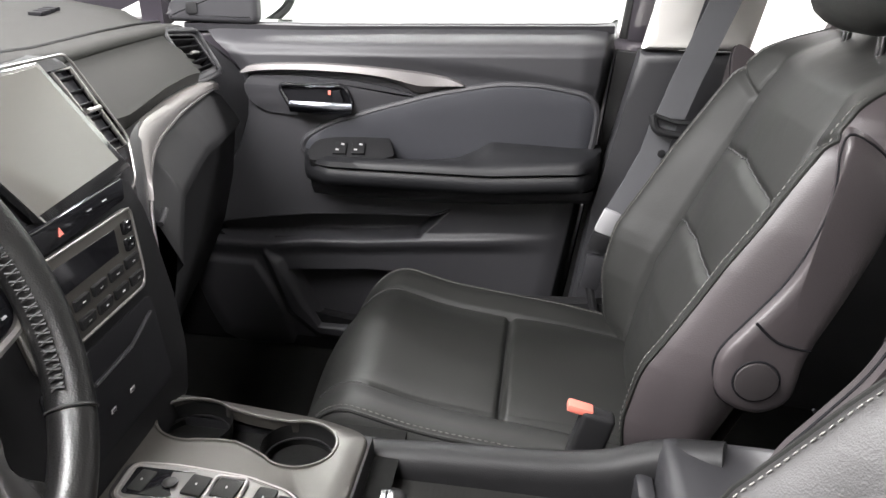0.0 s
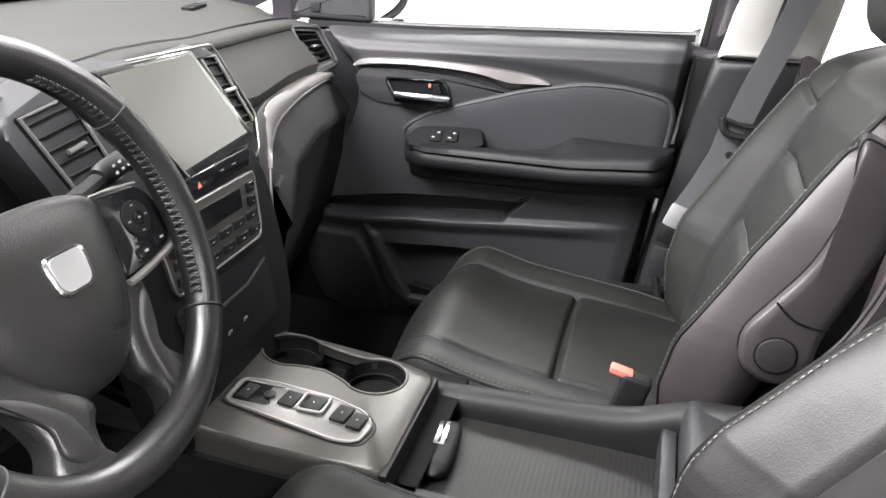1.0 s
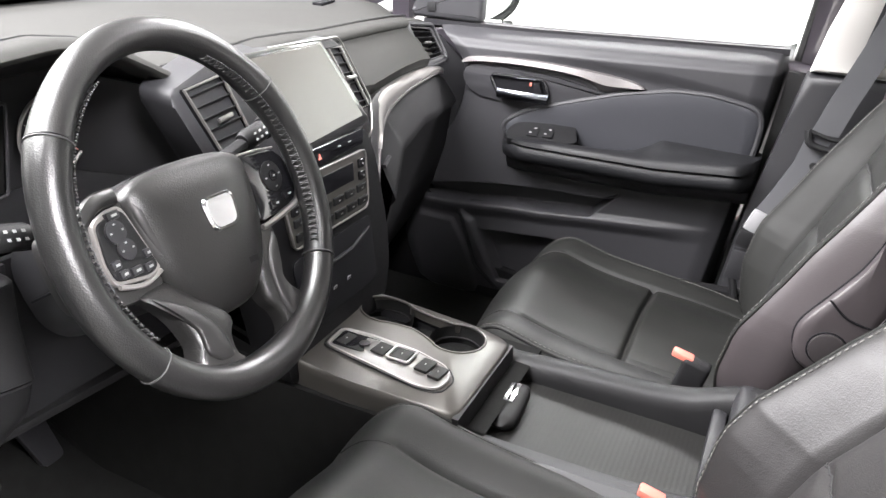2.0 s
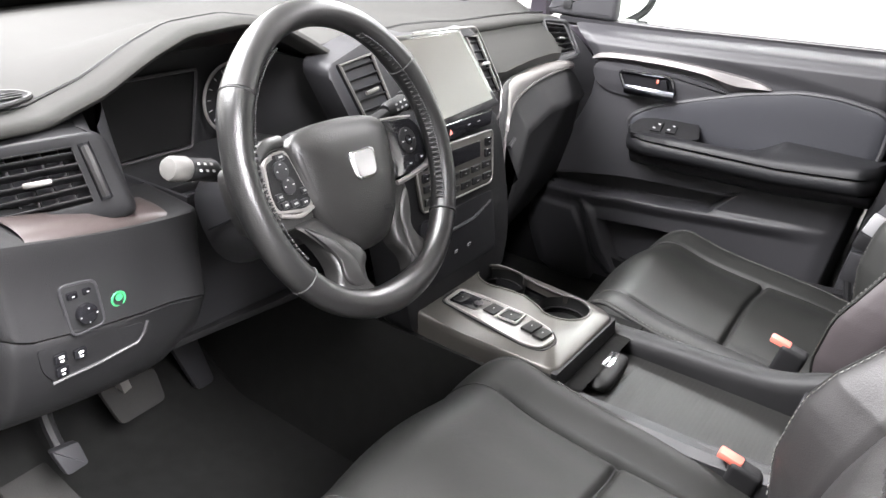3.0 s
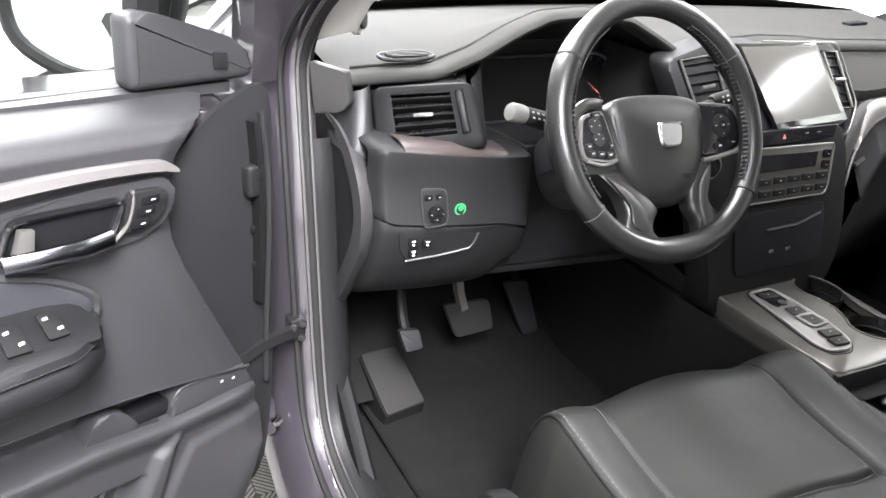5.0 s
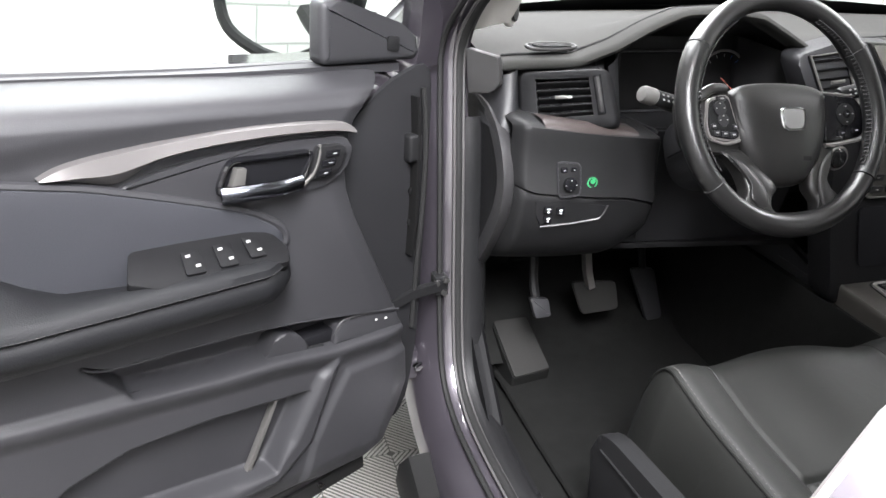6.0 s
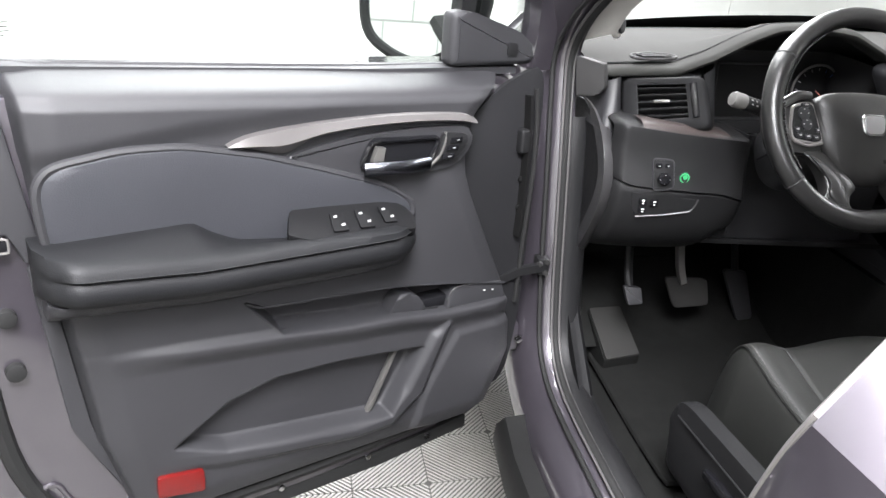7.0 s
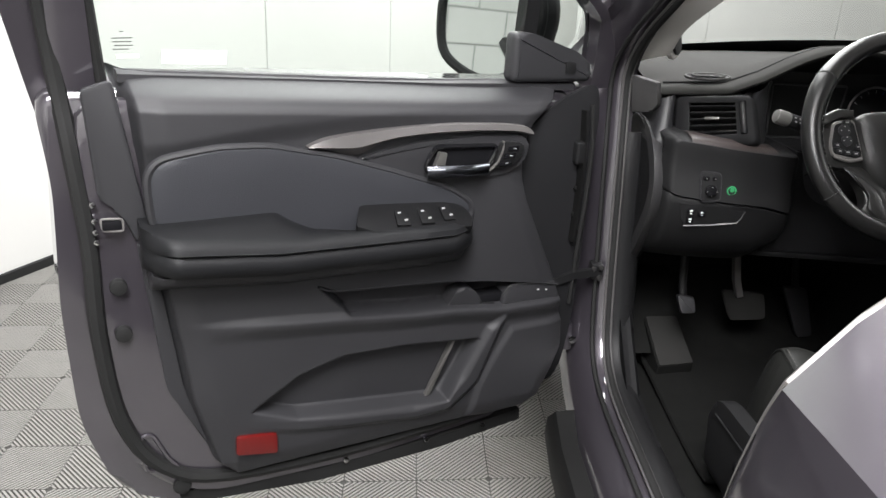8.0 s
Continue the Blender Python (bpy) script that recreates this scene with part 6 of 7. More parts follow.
    vent(cs, S(0.090, 1.117) - V((0, 0.006, 0)), S(0.124, 1.116) - V((0, 0.006, 0)), S(0.130, 1.025) - V((0, 0.006, 0)), S(0.158, 1.024) - V((0, 0.006, 0)), 6, SELECT)
    vent(cs, S(-0.232, 1.113) - V((0, 0.006, 0)), S(-0.160, 1.120) - V((0, 0.006, 0)), S(-0.200, 1.028) - V((0, 0.006, 0)), S(-0.136, 1.030) - V((0, 0.006, 0)), 6, SELECT)
    def T(x, z, o=0.0):
        return V((x, 0.125 + 0.2 * (z - 0.975) - o, z))
    part("stack_body", plate(rounded([T(-0.19, 1.0), T(0.125, 1.0), T(0.138, 0.94), T(0.145, 0.84), T(0.138, 0.775), T(0.105, 0.715), T(-0.17, 0.70), T(-0.19, 0.9)], 0.02, 3), (0, 0.06, 0), 0.008, 2), GLOVE, d)
    hz = part("hazard_strip", plate(rounded([T(-0.16, 1.006, 0.004), T(0.096, 1.006, 0.004), T(0.088, 0.984, 0.004), T(-0.15, 0.980, 0.004)], 0.004, 2), (0, -0.005, 0), 0.001), GLOSS, d, "gloss black button strip")
    tri = [T(-0.038, 0.990, 0.0095), T(-0.030, 0.990, 0.0095), T(-0.034, 0.998, 0.0095)]
    part("hazard_mark", plate(tri, (0, -0.0006, 0)), RED, hz)
    for x in (0.02, 0.05):
        bar(hz, T(x, 0.996, 0.0095), (1, 0, 0), (0, 0, 1), 0.016, 0.003, (0, -1, 0), WHITE)
    ho = rounded([T(-0.135, 0.978, 0.002), T(0.092, 0.974, 0.002), T(0.084, 0.905, 0.002), T(0.076, 0.888, 0.002), T(-0.125, 0.888, 0.002)], 0.008, 3)
    hv = part("climate_panel", plate(ho, (0, -0.006, 0), 0.002), CONSOLE, d, "brushed silver climate control panel")
    part("panel_rim", tube([p - V((0, 0.007, 0)) for p in ho], 0.0018, 6, up=(0, 1, 0), closed=True), SELECT, hv)
    part("climate_display", plate([T(-0.09, 0.966, 0.008), T(0.052, 0.963, 0.008), T(0.048, 0.938, 0.008), T(-0.086, 0.938, 0.008)], (0, -0.001, 0)), GLOSS, hv)
    for x, z in ((0.073, 0.958), (0.070, 0.940), (-0.115, 0.958), (-0.113, 0.940)):
        b = part("rocker", box(T(x, z, 0.010), (0.016, 0.006, 0.014), 0.002), GLOSS, hv)
        bar(b, T(x, z, 0.0135), (1, 0, 0), (0, 0, 1), 0.006, 0.003, (0, -1, 0), WHITE)
    for row, z in enumerate((0.922, 0.902)):
        for i in range(6):
            x = -0.105 + 0.034 * i
            b = part("climate_button", box(T(x, z, 0.009), (0.027, 0.005, 0.012), 0.002), HARD, hv)
            bar(b, T(x, z, 0.0118), (1, 0, 0), (0, 0, 1), 0.010, 0.003, (0, -1, 0), WHITE)
    # Flat dark sheet on the stack in place of an open, shaded cubby.
    cb = part("cubby_shade_sheet", plate(rounded([T(-0.13, 0.870, 0.001), T(0.09, 0.870, 0.001), T(0.085, 0.765, 0.001), T(-0.12, 0.765, 0.001)], 0.012, 3), (0, -0.003, 0), 0.001), DARK, d)
    part("cubby_lip", tube([T(-0.055, 0.838, 0.006), T(0.02, 0.842, 0.008), T(0.075, 0.855, 0.006)], 0.0025, 6), PLASTIC, cb)
    for x in (-0.04, 0.0):
        bar(cb, T(x, 0.80, 0.0055), (1, 0, 0), (0, 0, 1), 0.018, 0.012, (0, -1, 0), WHITE)
        bar(cb, T(x, 0.80, 0.0062), (1, 0, 0), (0, 0, 1), 0.012, 0.006, (0, -1, 0), HARD)
    sbn = part("start_button", disc((-0.192, 0.118, 0.957), (0, -1, 0.15), 0.017, 0.008, 24, 0.003), GLOSS, d)
    part("start_ring", tube([V((-0.192 + 0.019 * math.cos(a), 0.114, 0.957 + 0.019 * math.sin(a))) for a in np.linspace(0, 2 * math.pi, 24, endpoint=False)], 0.0022, 6, up=(0, 1, 0), closed=True), SATIN, sbn)
    return d


# ---- steering wheel ----
HUB = V((-0.4113, 0.0068, 1.0682))
WU, WV, WW = V((0.9994, 0.0340, 0.0)), V((-0.0152, 0.4459, 0.8949)), V((0.0305, -0.8944, 0.4462))


def W(u, v, w=0.0):
    return HUB + WU * u + WV * v + WW * w


def inflate(outline, rings, centre, bm=None):
    """Rings of one outline, each scaled about a centre and lifted, closed by caps."""
    c = V((*centre, 0))
    return surface([[W(*(c + (p - c) * sc).xy, w) for p in outline] for sc, w in rings], closed_u=True, caps=True, bm=bm)


def steering_wheel():
    s = thing("steering_wheel", "black leather steering wheel with silver accents and stitched grips", "steering wheel")
    R = 0.163
    D = math.radians

    def rim(a0, a1, m, label, r, name="rim", k=56):
        rows = []
        for i in range(k + 1):
            a = a0 + (a1 - a0) * i / k
            deg = math.degrees(a) % 360
            grip = 1 + 0.13 * math.exp(-((deg - 32) / 13) ** 2) + 0.13 * math.exp(-((deg - 148) / 13) ** 2)
            low = math.exp(-((deg - 270) / 20) ** 2)
            row = []
            for j in range(18):
                b = 2 * math.pi * j / 18
                rr = R + r * grip * math.cos(b) * (1.0 if math.cos(b) > 0 else 1.0 + 0.35 * low)
                row.append(W(rr * math.cos(a), rr * math.sin(a), r * grip * 1.08 * math.sin(b)))
            rows.append(row)
        return part(name, surface(rows, closed_u=True, caps=True), m, s, label, sharp=60)

    rim(D(-38), D(32), PERF, "perforated leather grip", 0.0152)
    rim(D(32.5), D(143.5), RIM, "smooth leather upper rim", 0.0152, k=72)
    rim(D(144), D(216), PERF, "perforated leather grip", 0.0152)
    rim(D(216.5), D(321.5), RIM, "", 0.0152, k=72)
    for a in (-38, 32, 144, 216):
        g = 1.10 if a in (32, 144) else 1.0
        ring = [W((R + 0.0156 * g * math.cos(b)) * math.cos(D(a + 0.25)), (R + 0.0156 * g * math.cos(b)) * math.sin(D(a + 0.25)), 0.0168 * g * math.sin(b)) for b in np.linspace(0, 2 * math.pi, 20, endpoint=False)]
        part("rim_seam", tube(ring, 0.0011, 5, up=WU, closed=True), THREAD, s)
    # laced seam on the inner side of the grips, on a flat strip
    for a0, a1 in ((-34, 62), (118, 212)):
        lace = bmesh.new()
        for i in range(40):
            a = D(a0 + (a1 - a0) * (i + 0.5) / 40)
            for o in (-1, 1):
                q = [W((R - 0.0166 + 0.0012 * abs(t)) * math.cos(a + 0.010 * o * t), (R - 0.0166 + 0.0012 * abs(t)) * math.sin(a + 0.010 * o * t), 0.006 + 0.0052 * t) for t in (-1, 0, 1)]
                tube(q, 0.0011, 5, up=(1, 0.2, 0.1), bm=lace)
        tagged(part("grip_lacing", lace, THREAD, s), kind="stuff")
    # airbag cover: a raised shield with soft shoulders
    u0 = 0.0105
    half = [(0.0, 0.048), (0.034, 0.047), (0.062, 0.043), (0.080, 0.034), (0.0835, 0.016), (0.081, -0.008), (0.074, -0.040), (0.056, -0.074), (0.036, -0.095), (0.018, -0.102)]
    loop = half + [(0.0, -0.1035)] + [(-a, b) for a, b in half[:0:-1]]
    lean = D(-2.5)
    out = spl([(u0 + a * math.cos(lean) - b * math.sin(lean), a * math.sin(lean) + b * math.cos(lean), 0) for a, b in loop], 5, True)
    mid = (u0, -0.018)
    pad = part("airbag_cover", inflate(out, ((0.97, -0.050), (1.0, -0.034), (1.005, -0.026), (0.985, -0.0205), (0.945, -0.0165), (0.86, -0.0125), (0.72, -0.0085), (0.54, -0.0055), (0.36, -0.0035), (0.15, -0.0028)), mid), PAD, s, "black moulded airbag cover", sharp=50)
    # flanks: hollowed shoulders beside the raised middle
    for sx in (-1, 1):
        fl = spl([(u0 + sx * a, b, 0) for a, b in ((0.080, 0.026), (0.066, 0.030), (0.056, 0.006), (0.044, -0.036), (0.030, -0.074), (0.042, -0.082), (0.060, -0.060), (0.074, -0.020))], 4, True)
        part("cover_flank", inflate(fl, ((1.0, -0.024), (0.97, -0.0165), (0.80, -0.0135), (0.4, -0.0125)), (u0 + sx * 0.058, -0.022)), SPOKE, pad, "satin side of the cover", sharp=60)
    ec = (0.0165, -0.0085)
    em = rounded([(-0.0235, 0.0165, 0), (0.0235, 0.0165, 0), (0.0190, -0.0185, 0), (-0.0190, -0.0185, 0)], 0.011, 5)
    em = [V((ec[0] + p.x * math.cos(lean) - p.y * math.sin(lean), ec[1] + p.x * math.sin(lean) + p.y * math.cos(lean), 0)) for p in em]
    eb = part("emblem", inflate(em, ((1.0, -0.008), (1.0, -0.0015), (0.94, 0.0005), (0.84, 0.0)), ec), CHROME, pad, "bright chrome badge", sharp=30)
    part("emblem_inset", inflate(em, ((0.83, -0.001), (0.80, 0.0006), (0.3, 0.0010)), ec), EMBLEM, eb)
    part("airbag_mark", plate([W(u0 + 0.012, -0.062, -0.0066), W(u0 + 0.036, -0.064, -0.0074), W(u0 + 0.035, -0.070, -0.0084), W(u0 + 0.011, -0.068, -0.0076)], WW * 0.0006), HARD, pad)
    # left spoke with thumb rest and keypad
    lsp = part("spoke", inflate(spl([(-0.072, 0.040, 0), (-0.100, 0.043, 0), (-0.126, 0.034, 0), (-0.150, 0.030, 0), (-0.155, 0.0, 0), (-0.150, -0.034, 0), (-0.128, -0.044, 0), (-0.095, -0.050, 0), (-0.062, -0.046, 0), (-0.060, 0.0, 0)], 4, True), ((0.98, -0.046), (1.0, -0.034), (0.99, -0.027), (0.95, -0.0245), (0.5, -0.0235)), (-0.106, -0.005)), PAD, s)
    part("thumb_rest", sweep(spl([W(-0.150, 0.022, -0.006), W(-0.128, 0.031, -0.012), W(-0.105, 0.041, -0.016), W(-0.080, 0.041, -0.020)], 5), circle(0.0075, 10, 0.0050), up=WW), RIM, lsp)
    key = rounded([(-0.112, 0.0255, 0), (-0.090, 0.031, 0), (-0.0775, 0.030, 0), (-0.0640, -0.031, 0), (-0.077, -0.0345, 0), (-0.116, -0.027, 0), (-0.1185, -0.008, 0)], 0.006, 3)
    kc = (-0.094, -0.002)
    part("keypad_surround", inflate(key, ((1.06, -0.028), (1.06, -0.0205), (1.03, -0.0190), (0.92, -0.0192)), kc), SATIN, lsp, "satin silver keypad surround", sharp=30)
    kp = part("keypad", inflate(key, ((0.93, -0.022), (0.93, -0.0182), (0.90, -0.0172), (0.5, -0.0168)), (kc[0] + 0.002, kc[1] + 0.001)), HARD, lsp)
    part("surround_foot", tube(spl([W(-0.114, -0.030, -0.0185), W(-0.090, -0.0375, -0.0175), W(-0.066, -0.0335, -0.0185)], 5), 0.0024, 6, up=WW), SATIN, lsp)
    for (a, b), r in (((-0.096, 0.013), 0.0105), ((-0.0925, -0.004), 0.0095)):
        dl = part("dial_pad", disc(W(a, b, -0.0175), WW, r, 0.0030, 22, 0.0012), PLASTIC, kp)
        for q in ((0.62, 0.0), (-0.62, 0.0), (0.0, 0.62)):
            bar(dl, W(a + q[0] * r, b + q[1] * r, -0.0144), WU, WV, 0.0042, 0.0036, WW, WHITE)
    turn = Matrix((WU, WW, WV)).transposed()
    for a, b, ww in ((-0.092, 0.0265, 0.014), (-0.110, -0.012, 0.010), (-0.0745, -0.014, 0.008), (-0.106, -0.0215, 0.010), (-0.0925, -0.0235, 0.012), (-0.0785, -0.0255, 0.011)):
        kb = part("key", box(W(a, b, -0.0168), (ww, 0.0056, 0.0075), 0.0018, rot=turn), PLASTIC, kp)
        bar(kb, W(a, b, -0.0138), WU, WV, ww * 0.85, 0.0050, WW, WHITE)
    # right spoke: gloss panel with a silver lip below
    rsp = part("spoke", inflate(spl([(0.078, 0.034, 0), (0.110, 0.031, 0), (0.150, 0.026, 0), (0.158, 0.0, 0), (0.156, -0.030, 0), (0.130, -0.048, 0), (0.086, -0.052, 0), (0.070, -0.040, 0)], 4, True), ((0.98, -0.046), (1.0, -0.036), (0.98, -0.028), (0.5, -0.026)), (0.115, -0.008)), PAD, s)
    gp = rounded([(0.092, 0.0285, 0), (0.148, 0.0225, 0), (0.160, 0.010, 0), (0.165, -0.022, 0), (0.153, -0.0365, 0), (0.128, -0.0405, 0), (0.086, -0.0420, 0)], 0.006, 3)
    pnl = part("gloss_panel", inflate(gp, ((1.0, -0.030), (1.0, -0.0205), (0.97, -0.0190), (0.5, -0.0180)), (0.124, -0.008)), GLOSS, rsp, "gloss black switch panel", sharp=30)
    part("panel_lip", sweep(spl([W(0.1655, -0.010, -0.0195), W(0.1670, -0.026, -0.0195), W(0.154, -0.0395, -0.0190), W(0.128, -0.0440, -0.0190), W(0.100, -0.0470, -0.0195), W(0.086, -0.0475, -0.0205)], 5), [(-0.0026, -0.003), (0.0026, -0.003), (0.0026, 0.001), (0.0, 0.0022), (-0.0026, 0.001)], up=WW, scale=[0.5 + 0.65 * min(1, i / 8) for i in range(26)]), SATIN, rsp, "satin silver lip")
    part("panel_top_line", tube([W(0.090, 0.0310, -0.0195), W(0.120, 0.0282, -0.0190), W(0.150, 0.0243, -0.0195)], 0.0012, 6, up=WW), SATIN, rsp)
    dp = part("dial_pad", disc(W(0.127, -0.003, -0.0185), WW, 0.0165, 0.0026, 28, 0.0012), HARD, pnl)
    part("dial_centre", disc(W(0.127, -0.003, -0.0160), WW, 0.0062, 0.0022, 18, 0.0008), GLOSS, dp)
    for q in ((0.72, 0), (-0.72, 0), (0, 0.72), (0, -0.72), (0, 0)):
        bar(dp, W(0.127 + q[0] * 0.0165, -0.003 + q[1] * 0.0165, -0.0156 if q[0] or q[1] else -0.0137), WU, WV, 0.0062, 0.0036, WW, WHITE)
    for a, b in ((0.117, -0.031), (0.143, -0.028)):
        kb = part("key", box(W(a, b, -0.0182), (0.018, 0.005, 0.009), 0.0016, rot=turn), GLOSS, pnl)
        bar(kb, W(a, b, -0.0155), WU, WV, 0.010, 0.0046, WW, WHITE)
    # lower spokes: two legs that rise to the rim with a gap between them
    def leg_w(v):
        return float(np.interp(v, (-0.165, -0.130, -0.090, -0.050), (-0.003, -0.010, -0.018, -0.025)))

    legs = ([(-0.098, -0.044), (-0.084, -0.056), (-0.071, -0.082), (-0.069, -0.108), (-0.080, -0.124), (-0.076, -0.142), (-0.045, -0.157), (-0.022, -0.158), (-0.032, -0.138), (-0.026, -0.118), (-0.014, -0.104), (-0.030, -0.078), (-0.058, -0.046)],
            [(0.104, -0.046), (0.088, -0.062), (0.078, -0.084), (0.076, -0.108), (0.090, -0.128), (0.086, -0.142), (0.060, -0.156), (0.026, -0.160), (0.044, -0.146), (0.048, -0.128), (0.040, -0.108), (0.050, -0.080), (0.074, -0.048)])
    for sx, o in zip((-1, 1), legs):
        lo = spl([(a, b, 0) for a, b in o], 3, True)
        c = V((sum(p.x for p in lo) / len(lo), sum(p.y for p in lo) / len(lo), 0))
        rows = []
        for sc, dw in ((0.98, -0.018), (1.0, -0.006), (0.97, 0.0), (0.86, 0.004), (0.5, 0.005), (0.15, 0.005)):
            rows.append([W(*(c + (p - c) * sc).xy, leg_w((c + (p - c) * sc).y) + dw) for p in lo])
        lg = part("lower_spoke", surface(rows, closed_u=True, caps=True), PAD, s, sharp=60)
        ao = [(-0.089, -0.051), (-0.066, -0.066), (-0.048, -0.087), (-0.039, -0.106), (-0.040, -0.132), (-0.058, -0.130), (-0.068, -0.117), (-0.064, -0.097), (-0.076, -0.072)] if sx < 0 else [(0.096, -0.054), (0.086, -0.066), (0.072, -0.088), (0.068, -0.110), (0.074, -0.136), (0.058, -0.144), (0.052, -0.126), (0.056, -0.100), (0.070, -0.074)]
        al = spl([(a, b, 0) for a, b in ao], 4, True)
        ca = V((sum(p.x for p in al) / len(al), sum(p.y for p in al) / len(al), 0))
        rows = []
        for sc, dw in ((1.0, -0.002), (0.97, 0.0060), (0.80, 0.0085), (0.3, 0.0090)):
            rows.append([W(*(ca + (p - ca) * sc).xy, leg_w((ca + (p - ca) * sc).y) + dw) for p in al])
        part("spoke_accent", surface(rows, closed_u=True, caps=True), SPOKE, lg, "dark satin spoke accent", sharp=60)
    part("lower_bridge", sweep(spl([W(-0.050, -0.150, -0.010), W(-0.018, -0.160, -0.006), W(0.022, -0.163, -0.006), W(0.060, -0.150, -0.010)], 5), [(-0.012, -0.006), (0.010, -0.006), (0.010, 0.005), (-0.008, 0.007)], up=WW), PAD, s)
    # column and stalks
    part("column_cover", sweep([W(0, -0.012, -0.042), W(0, -0.018, -0.11), W(0.005, -0.026, -0.20)], [(0.072 * math.copysign(abs(math.cos(a)) ** 0.7, math.cos(a)), 0.062 * math.copysign(abs(math.sin(a)) ** 0.7, math.sin(a))) for a in np.linspace(0, 2 * math.pi, 28, endpoint=False)], up=WV), PLASTIC, s)
    part("column_seam", tube([W(-0.073, -0.016, -0.05), W(-0.073, -0.022, -0.12), W(-0.070, -0.030, -0.19)], 0.0016, 5, up=WV), DARK, s)
    for sx, end in ((-1, V((-0.588, 0.086, 1.078))), (1, V((-0.186, 0.098, 1.078)))):
        base = W(sx * 0.06, 0.02, -0.09)
        ax = (end - base).normalized()
        st = part("stalk", sweep(spl([base, base.lerp(end, 0.5) + V((0, 0.004, -0.006)), end], 5), circle(0.0085, 10, 0.012), up=WW), HARD, s, "control stalk")
        part("stalk_collar", sweep([end - ax * 0.052, end - ax * 0.046, end - ax * 0.016, end - ax * 0.012], circle(0.0118, 20), up=WW, scale=[0.8, 1.0, 1.0, 0.9]), HARD, st)
        if sx < 0:
            part("stalk_end", sweep([end - ax * 0.013, end - ax * 0.010, end + ax * 0.006, end + ax * 0.011, end + ax * 0.0125], circle(0.0128, 24), up=WW, scale=[0.9, 1.0, 1.0, 0.85, 0.4]), STALK, st, "round grey stalk end")
        else:
            part("stalk_end", disc(end - ax * 0.012, ax, 0.0145, 0.022, 20, 0.005), HARD, st)
        for k in (0.0, 0.009, 0.018):
            for q in (0.004, -0.005):
                bar(st, end - ax * (0.022 + k) + WW * 0.0116 + WV * q * 0.8, ax, WV, 0.007, 0.006, WW, WHITE)
    return s


# ---- centre console ----


def console():
    c = thing("centre_console", "dark centre console with brushed panel, cup holders and tray", "console")
    zt = 0.731

    def X(x, y, z):
        return V((x, y, z))

    # brushed top round the twin cup opening
    ca, cb, r = V((0.050, 0.040, 0)), V((0.030, -0.090, 0)), 0.043
    ax = (ca - cb).normalized()
    pr = V((ax.y, -ax.x, 0))

    def arc(c0, a0, a1, k=18):
        return [c0 + (ax * math.cos(radians(a)) + pr * math.sin(radians(a))) * r for a in np.linspace(a0, a1, k)]

    mid = (ca + cb) / 2
    opening = spl(arc(ca, -128, 128) + [mid + pr * 0.031] + arc(cb, 52, 308) + [mid - pr * 0.023], 2, True)
    frame_o = rounded([(-0.152, -0.168, 0), (0.066, -0.166, 0), (0.090, -0.10, 0), (0.106, 0.06, 0), (0.094, 0.125, 0), (-0.02, 0.14, 0), (-0.15, 0.12, 0), (-0.158, 0.0, 0)], 0.02, 5)

    def top_z(p):
        return zt + 0.006 * float(smooth(-0.05, 0.13, np.float64(p.y))) - 0.010 * max(0.0, (p.x - 0.06) / 0.05) ** 2

    ctr = V((-0.03, -0.01, 0))
    bm = bmesh.new()
    loops = []
    for k, (pts_, dz) in enumerate((([ctr + (p - ctr) * 0.965 for p in frame_o], 0.0), (opening, 0.001))):
        vs = [bm.verts.new((p.x, p.y, top_z(p) + dz)) for p in pts_]
        loops.append((vs, [bm.edges.new((vs[m], vs[(m + 1) % len(vs)])) for m in range(len(vs))]))
    bmesh.ops.triangle_fill(bm, edges=loops[0][1] + loops[1][1], use_beauty=True)
    prev = loops[0][0]
    for sc, z in ((0.99, -0.004), (1.0, -0.012), (1.03, -0.068)):
        cur = [bm.verts.new((ctr.x + (p.x - ctr.x) * sc, ctr.y + (p.y - ctr.y) * (1.0 if z < -0.05 else sc), top_z(p) + z)) for p in frame_o]
        for m in range(len(cur)):
            bm.faces.new((prev[m], prev[(m + 1) % len(cur)], cur[(m + 1) % len(cur)], cur[m]))
        prev = cur
    prev = loops[1][0]
    cur = [bm.verts.new((p.x, p.y, top_z(p) - 0.014)) for p in opening]
    for m in range(len(cur)):
        bm.faces.new((prev[m], prev[(m + 1) % len(cur)], cur[(m + 1) % len(cur)], cur[m]))
    part("brushed_top", bm, CONSOLE, c, "brushed metal effect console top", sharp=50)
    part("cup_rim", tube([V((p.x, p.y, top_z(p) + 0.001)) for p in opening], 0.0022, 6, closed=True), CONSOLE, c)
    for cc in (ca, cb):
        rows = []
        for z, k in ((0.728, 1.0), (0.712, 0.985), (0.709, 0.94), (0.640, 0.90), (0.634, 0.84)):
            rows.append([V((cc.x + r * k * math.cos(a), cc.y + r * k * math.sin(a), z)) for a in np.linspace(0, 2 * math.pi, 32, endpoint=False)])
        cup = part("cup_holder", surface(rows, closed_u=True), CUP, c, "black cup holder")
        part("cup_floor", disc((cc.x, cc.y, 0.629), (0, 0, 1), r * 0.88, 0.006, 28), CUP, cup)
        part("cup_ring", tube([V((cc.x + r * 0.9 * math.cos(a), cc.y + r * 0.9 * math.sin(a), 0.7105)) for a in np.linspace(0, 2 * math.pi, 32, endpoint=False)], 0.0014, 6, closed=True), HARD, cup)
